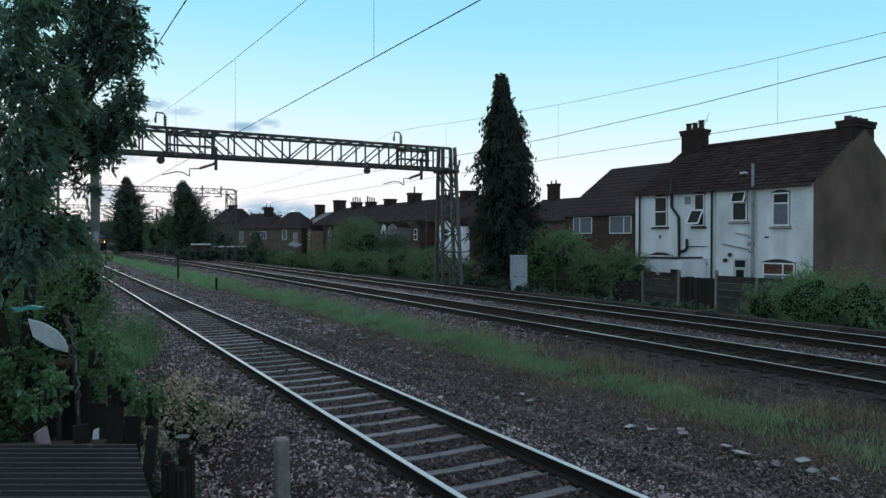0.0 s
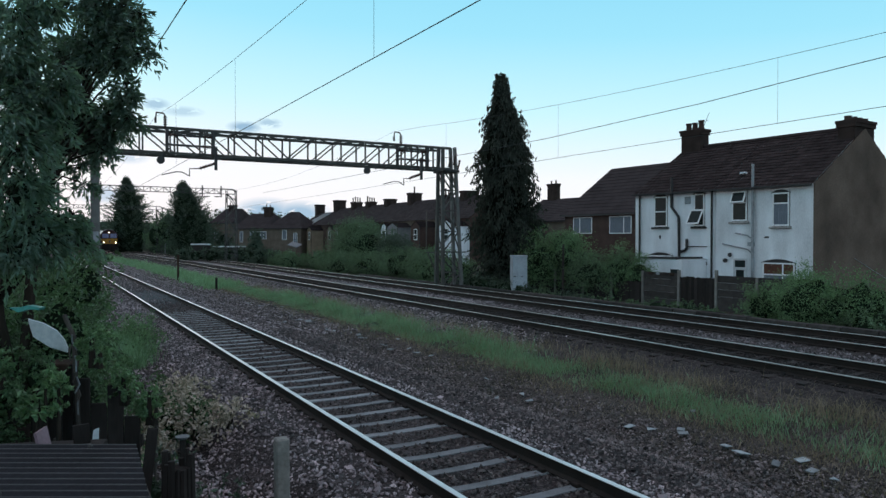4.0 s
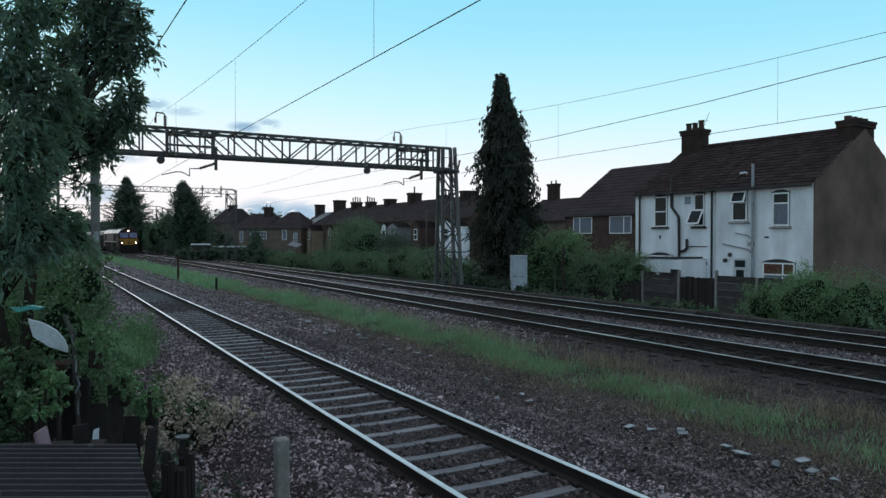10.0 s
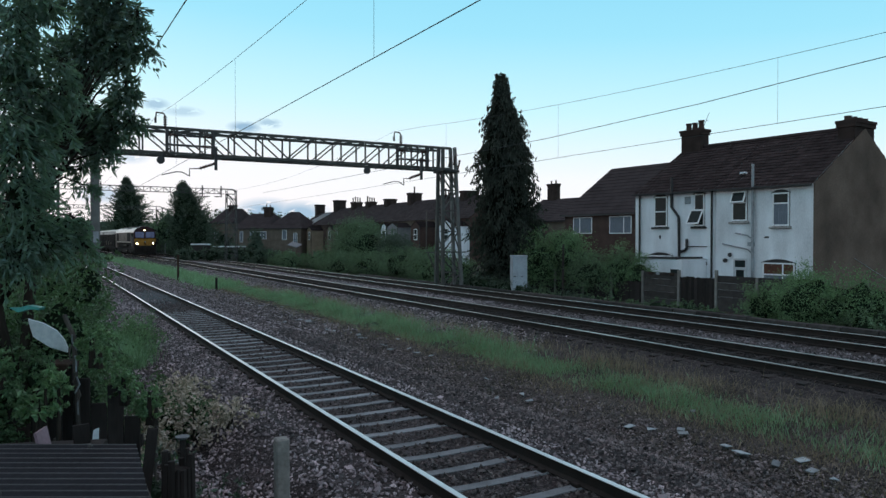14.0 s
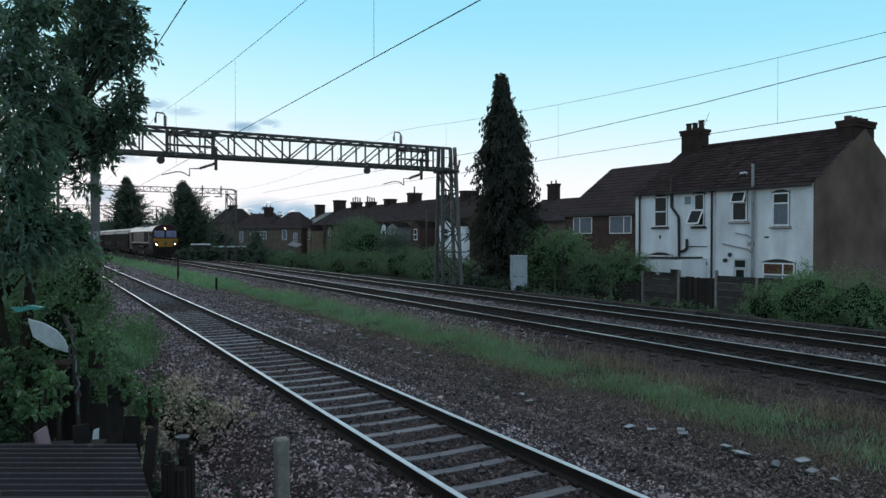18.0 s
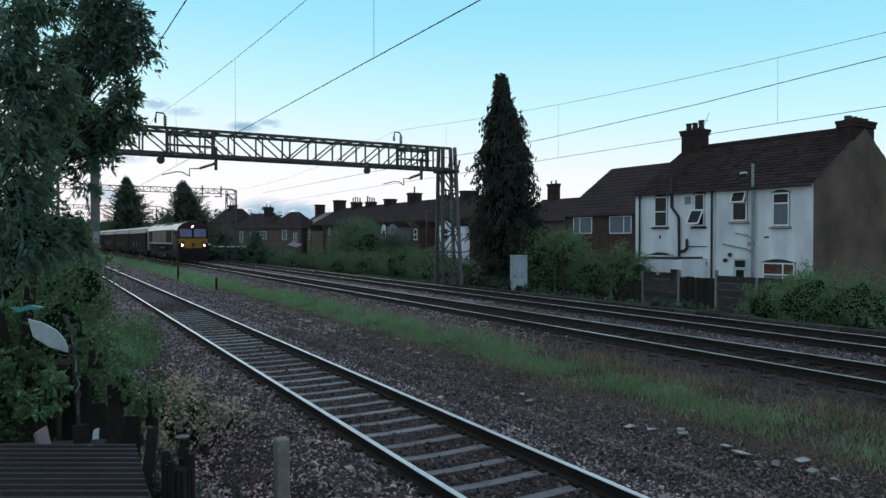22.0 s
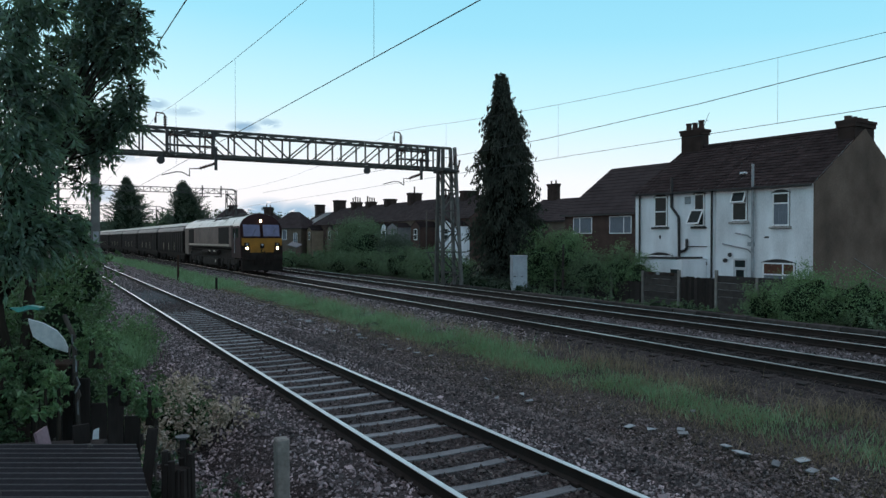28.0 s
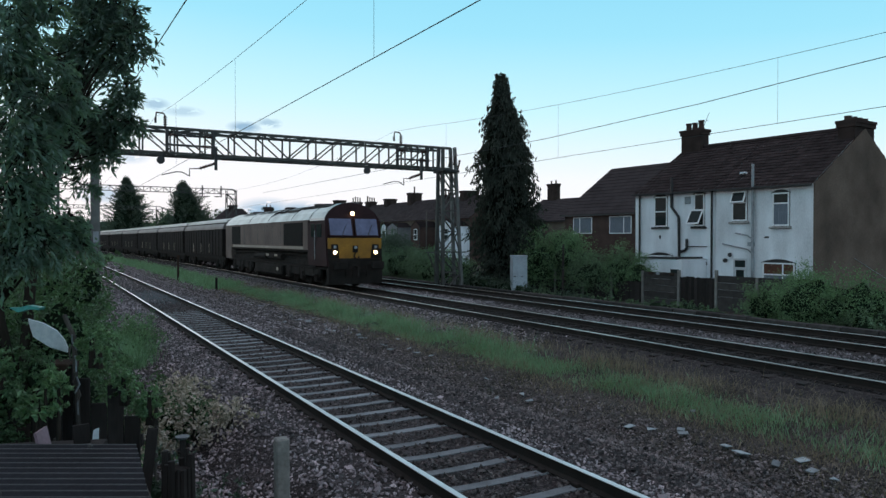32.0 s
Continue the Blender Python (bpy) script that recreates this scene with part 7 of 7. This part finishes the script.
        for y0, y1, z, r in ((6.9, 9.3, 1.27, 0.15), (9.8, 12.3, 1.27, 0.15)):
            part("air_reservoir", tube(bmesh.new(), (sx * 1.2, y0, z), (sx * 1.2, y1, z), r, r, 12), LOCO_BLACK, t, "dark air reservoir")
        for y in (7.4, 9.0):
            part("side_plate", box1(sx * 1.37 - 0.01, sx * 1.37 + 0.01, y, y + 0.5, 1.30, 1.42), CREAM_LINE, t, "pale plate")
        part("conduit", chain(bmesh.new(), [(sx * 1.15, 2.7, 1.42), (sx * 1.15, 6.5, 1.45), (sx * 1.15, 12.6, 1.45), (sx * 1.15, LN - 1.8, 1.4)], 0.035), LOCO_BLACK, t)
        part("ladder_step", box1(sx * 1.3 - 0.05, sx * 1.3 + 0.05, 1.55, 2.15, 0.55, 0.60), LOCO_BLACK, t)
        part("ladder_step", box1(sx * 1.3 - 0.05, sx * 1.3 + 0.05, 1.55, 2.15, 0.95, 1.0), LOCO_BLACK, t)
    # nose: yellow panel, windscreens, lamps
    bm = bmesh.new()
    prism(bm, [(-0.74, 1.36), (0.74, 1.36), (0.78, 1.74), (1.28, 1.80), (1.28, 2.26), (-1.28, 2.26), (-1.28, 1.80), (-0.78, 1.74)], 0.085, 0.118)
    bmesh.ops.recalc_face_normals(bm, faces=bm.faces)
    part("nose_panel", bm, YELLOW, t, "warning yellow nose panel")
    for sx in (-1, 1):
        bm = prism(bmesh.new(), [(sx * 1.27, 1.36), (sx * 1.27, 1.79), (sx * 0.79, 1.73), (sx * 0.75, 1.36)], 0.088, 0.117)
        bmesh.ops.recalc_face_normals(bm, faces=bm.faces)
        part("nose_corner", bm, LOCO_BLACK, t, "grimy black corner round the lamps")
    part("nose_lower", box1(-1.24, 1.24, 0.07, 0.12, 0.9, 1.355, 0.02), LOCO_BLACK, t)
    for x0, x1 in ((-1.14, -0.10), (0.10, 1.14)):
        bm = bmesh.new()
        p = [(x0, 2.38), (x1, 2.38), (x1, 3.12), (x0, 3.12)]
        prism(bm, p, 0.0, 0.02)
        for v in bm.verts:
            v.co.y += 0.092 + (v.co.z - 2.25) * 0.30
        bmesh.ops.recalc_face_normals(bm, faces=bm.faces)
        w = part("windscreen", bm, SCREEN, t, "windscreen with the reflected sky's blue in its colour")
        bm = bmesh.new()
        for q in ((x0 - 0.05, x0, 2.33, 3.17), (x1, x1 + 0.05, 2.33, 3.17), (x0, x1, 2.33, 2.38), (x0, x1, 3.12, 3.17)):
            prism(bm, [(q[0], q[2]), (q[1], q[2]), (q[1], q[3]), (q[0], q[3])], -0.004, 0.02)
        for v in bm.verts:
            v.co.y += 0.092 + (v.co.z - 2.25) * 0.30
        bmesh.ops.recalc_face_normals(bm, faces=bm.faces)
        part("windscreen_frame", bm, MAROON, w)
        xm = (x0 + x1) / 2
        part("wiper", chain(bmesh.new(), [(xm, 0.09, 2.36), (xm + 0.25, 0.2, 2.85)], 0.012), DARK_STEEL, w)
    for x in (-0.97, 0.97):
        lc = part("lamp_cluster", box1(x - 0.16, x + 0.16, 0.04, 0.084, 1.46, 1.98, 0.03), LOCO_BLACK, t, "black lamp cluster")
        bm = tube(bmesh.new(), (x, 0.005, 1.62), (x, 0.03, 1.62), 0.075, 0.075, 16)
        part("headlamp", bm, LAMP_WARM, lc, "glowing warm headlamp")
        bm = tube(bmesh.new(), (x, 0.012, 1.86), (x, 0.03, 1.86), 0.07, 0.07, 12)
        part("tail_lamp", bm, PIPE_GREY, lc, "unlit pale marker lamp")
        # buffers
        b = part("buffer", tube(bmesh.new(), (x * 0.9, -0.42, 1.05), (x * 0.9, 0.1, 1.05), 0.11, 0.14, 12), LOCO_BLACK, t, "black buffer")
        part("buffer_head", box1(x * 0.9 - 0.3, x * 0.9 + 0.3, -0.47, -0.42, 0.88, 1.22, 0.03), LOCO_BLACK, b)
    bm = tube(bmesh.new(), (0, 0.36, 3.36), (0, 0.44, 3.36), 0.07, 0.07, 16)
    part("top_headlamp", bm, LAMP_WARM, t, "glowing warm top headlamp")
    part("top_lamp_box", box1(-0.16, 0.16, 0.42, 0.6, 3.24, 3.48, 0.02), MAROON, t)
    jb = part("jumper_box", box1(-0.13, 0.13, 0.03, 0.084, 1.62, 1.92, 0.02), LOCO_BLACK, t, "dark cable box on the nose")
    part("jumper_cable", chain(bmesh.new(), [(0.02, 0.02, 1.66), (-0.10, -0.03, 1.45), (0.05, -0.05, 1.30), (0.16, 0.0, 1.44)], 0.03), LOCO_BLACK, jb)
    part("jumper_socket", tube(bmesh.new(), (0.0, 0.0, 1.84), (0.0, 0.03, 1.84), 0.07, 0.07, 12), PIPE_GREY, jb)
    part("coupling", chain(bmesh.new(), [(0, 0.1, 1.0), (0, -0.25, 0.95), (0, -0.3, 0.55)], 0.05), LOCO_BLACK, t)
    bm = bmesh.new()
    prism(bm, [(-1.28, 0.22), (1.28, 0.22), (1.28, 0.92), (-1.28, 0.92)], 0.0, 0.25)
    bmesh.ops.recalc_face_normals(bm, faces=bm.faces)
    part("obstacle_deflector", bm, LOCO_BLACK, t, "black obstacle deflector")
    for i in range(4):
        part("brake_hose", chain(bmesh.new(), [(-0.5 + i * 0.33, 0.02, 1.0), (-0.5 + i * 0.33, -0.1, 0.8), (-0.48 + i * 0.33, -0.02, 0.55)], 0.025), LOCO_BLACK, t)
    part("underframe", box1(-1.2, 1.2, 0.5, LN - 0.4, 0.85, 0.948), LOCO_BLACK, t)
    part("fuel_tank", box1(-1.25, 1.25, 7.0, 12.4, 0.3, 0.85, 0.08), LOCO_BLACK, t, "grimy black fuel tank")
    for y in (7.6,):
        part("tank_label", box1(-1.262, -1.251, y, y + 0.35, 0.55, 0.72), CREAM_LINE, t, "pale label plate")
    rolling = []
    for yb in (3.9, LN - 3.9):
        bogie(t, yb, 2.05, 3)
        for k in (-2.05, 0, 2.05):
            rolling.append((wheelset("wheelset", yb + k, 0.53, t), 0.53))
    return t, rolling


WAGON_SEC = [(-1.30, 0.95), (1.30, 0.95), (1.36, 1.1), (1.36, 2.78), (1.34, 2.9), (-1.34, 2.9), (-1.36, 2.78), (-1.36, 1.1)]


def wagon():
    """A long covered wagon, 15.2 m over its buffers; y runs back along it."""
    t = thing("covered_wagon", pose(0, 0, 0), "long grimy covered freight wagon with pale curved roof", "wagon", "freight wagons")
    L = 15.2
    a, b = 0.42, L - 0.42
    bm = prism(bmesh.new(), WAGON_SEC, a, b)
    bmesh.ops.recalc_face_normals(bm, faces=bm.faces)
    part("body", bm, WAGON_SIDE, t, "grimy dark wagon side")
    bm = bmesh.new()
    sec = [(1.345, 2.904), (1.33, 3.05), (1.22, 3.26), (1.14, 3.28), (-1.14, 3.28), (-1.22, 3.26), (-1.33, 3.05), (-1.345, 2.904)]
    prism(bm, sec, a - 0.05, b + 0.05)
    bmesh.ops.recalc_face_normals(bm, faces=bm.faces)
    part("roof_side", bm, WAGON_CANT, t, "dirty grey lower roof panel")
    bm = bmesh.new()
    prism(bm, [(1.08, 3.284), (1.08, 3.36), (-1.08, 3.36), (-1.08, 3.284)], a, b)
    bmesh.ops.recalc_face_normals(bm, faces=bm.faces)
    part("roof_gap", bm, LOCO_BLACK, t)
    bm = bmesh.new()
    prism(bm, [(1.10, 3.364), (1.02, 3.50), (0.72, 3.62), (0.36, 3.69), (0, 3.71), (-0.36, 3.69), (-0.72, 3.62), (-1.02, 3.50), (-1.10, 3.364)], a - 0.02, b + 0.02)
    bmesh.ops.recalc_face_normals(bm, faces=bm.faces)
    part("roof", bm, WAGON_ROOF, t, "pale grey curved roof")
    rib = box1(-0.025, 0.025, -0.04, 0.04, 1.05, 2.88)
    me = finish("side_rib", rib, WAGON_SIDE)
    for sx in (-1, 1):
        for i in range(15):
            piece("side_rib", me, t, pose(sx * 1.375, a + 0.1 + (b - a - 0.2) * i / 14, 0))
        for y in (4.6, 7.6, 10.6):
            part("door_bar", box1(sx * 1.40 - 0.012, sx * 1.40 + 0.012, y - 0.05, y + 0.05, 1.2, 1.85), CREAM_LINE, t, "pale door bar")
        part("solebar", box1(sx * 1.2 - 0.06, sx * 1.2 + 0.06, 0.1, L - 0.1, 0.78, 0.946), LOCO_BLACK, t)
        for e in (0.2, L - 0.2):
            d = -1 if e < 1 else 1
            part("buffer", tube(bmesh.new(), (sx * 0.87, e, 1.02), (sx * 0.87, e + d * 0.18, 1.02), 0.1, 0.2, 12), LOCO_BLACK, t)
    part("underframe", box1(-1.0, 1.0, 3.5, L - 3.5, 0.5, 0.776), LOCO_BLACK, t)
    rolling = []
    for yb in (2.4, L - 2.4):
        bogie(t, yb, 1.8, 2, 0.48, 1.05)
        for k in (-0.9, 0.9):
            rolling.append((wheelset("wheelset", yb + k, 0.46, t), 0.46))
    return t, rolling


V, S_END = 3.823, 29.19
def nose_at(t):
    return S_END + V * (32.0 - t)


def on_rails(s_front, length):
    """Pose of a vehicle whose front stands s_front along the middle track and whose length runs away from the camera."""
    a, b = spot(s_front + length * 0.2, TRACK_B, Z_B), spot(s_front + length * 0.8, TRACK_B, Z_B)
    d = (b - a).normalized()
    o = a - d * length * 0.2
    return pose(o.x, o.y, Z_B, 0, 0, math.degrees(math.atan2(-d.x, d.y)))


def build_train():
    loco, rl = locomotive()
    first, rw = wagon()
    train = [(loco, 0.0, 19.5, rl), (first, 19.9, 15.2, rw)]
    for i in range(1, 13):
        c = copy_thing(first, pose(0, 0, 0))
        wheels = [(o, 0.46) for o in c.children if o.name.startswith("wheelset")]
        train.append((c, 19.9 + 15.2 * i, 15.2, wheels))
    return train


def motions():
    times = [2.0 * i for i in range(17)]
    for ob, back, length, wheels in TRAIN:
        walk(ob, [(t, on_rails(nose_at(t) + back, length)) for t in times])
    # wheels turn as the train rolls
    steps = [32.0 * i / 200 for i in range(201)]
    for ob, back, length, wheels in TRAIN[:3]:
        for w, r in wheels:
            x, y, z = w.matrix_basis.translation
            walk(w, [(t, pose(x, y, z, math.degrees(-V * t / r) % 360)) for t in steps])
    # boughs of the near tree sway in the breeze
    for j, (limb, p) in enumerate(BOUGHS):
        rows = []
        for i in range(33):
            t = 1.0 * i
            rows.append((t, pose(p.x, p.y, p.z, 1.1 * math.sin(t * 0.9 + j), 1.3 * math.sin(t * 0.75 + j * 1.7), 1.0 * math.sin(t * 0.6 + j * 2.3))))
        walk(limb, rows)


# ---------------------------------------------------------------- build it all
build_ground()
build_houses()
build_overhead()
build_lineside()
cable_trough()
BOUGHS = near_tree()
build_foreground()
TRAIN = build_train()
grass("grass_strip", 80000, strip(3.5, 60, -3.36, -2.4, 0.9, 0.35), 0.165, GRASS, "strip of green grass between the tracks", 81, lean=0.5, width=0.0042)
grass("tall_grass", 9000, strip(12, 33, -3.0, -2.15, 0.75, 0.2), 0.34, GRASS, "taller green grass along the edge of the strip", 86, lean=0.4, width=0.0045)
grass("far_grass", 14000, strip(40, 130, -4.0, -2.4, 1.3), 0.35, GRASS, "green grass between the tracks further out", 82, width=0.02)
grass("dry_grass", 52000, strip(2.5, 42, -4.0, -1.6, 1.25, 0.15), 0.16, GRASS_DRY, "dry pale grass at the edge of the green strip", 83, lean=0.9, width=0.003)
grass("dry_plumes", 6500, strip(3.0, 34.0, -2.6, -1.75, 1.0, 0.1), 0.34, GRASS_DRY, "tall dry seed heads beside the middle track", 85, lean=0.35, width=0.0028)
grass("left_grass", 6000, strip(16.5, 20.5, -11.0, -10.1), 0.62, GRASS, "tall green grass beside the hedge", 84)
stones("near_ballast_stones", 116000, scatter_near, 0.0195, "loose grey crushed stones round the near track", 91)
stones("dirty_ballast_stones", 116000, lambda g, n: scatter_near(g, n, False, True), 0.0195, "dirty brown crushed stones beside the near track", 98, material=STONES_DIRTY)
stones("four_foot_stones", 104000, lambda g, n: scatter_near(g, n, True), 0.0195, "dark crushed stones between the rails of the near track", 96, material=STONES_DARK)
stones("main_ballast_stones", 20000, scatter_main, 0.023, "loose grey crushed stones between the main tracks", 92, material=STONES_MAIN)
# brighter stones further out: the glow's grazing sheen put into their colour
stones("main_ballast_stones", 26000, scatter_main_far, 0.024, "crushed stones along the main tracks further out, paled for the low glow", 99)
stones("far_ballast_stones", 46000, scatter_far, 0.024, "loose grey crushed stones along the near track further out", 95)
stones("cess_stones", 34000, scatter_cess, 0.013, "small dark stones and cinders between the tracks", 94, material=STONES_DARK)
stones("shoulder_stones", 20000, scatter_shoulder, 0.020, "grey crushed stones on the shoulder of the middle track", 100)
stones("oily_ballast_stones", 60000, scatter_oily, 0.031, "dark oily crushed stones under the main tracks", 93, material=STONES_OILY)
stones("pale_chippings", 1300, lambda g, n: on_line(g.normal(34.0, 2.2, n), g.uniform(-8.6, -7.2, n), np.full(n, -0.155)), 0.028,
       "pale stone chippings spilt between the rails of the near track", 97, material=LITTER)
build_track("railway_track_near", TRACK_A, Z_A, -4 - 0.572 * 35, 300, 0.572, SLEEPER, RAIL_TOP, "near railway track on pale concrete sleepers", 58)
build_track("railway_track_middle", TRACK_B, Z_B, -24, 420, 0.65, SLEEPER_OLD, RAIL_DULL, "middle railway track on dark sleepers", 60)
build_track("railway_track_far", TRACK_C, Z_B, -24, 420, 0.65, SLEEPER_OLD, RAIL_DULL, "far railway track on dark sleepers", 60)
motions()
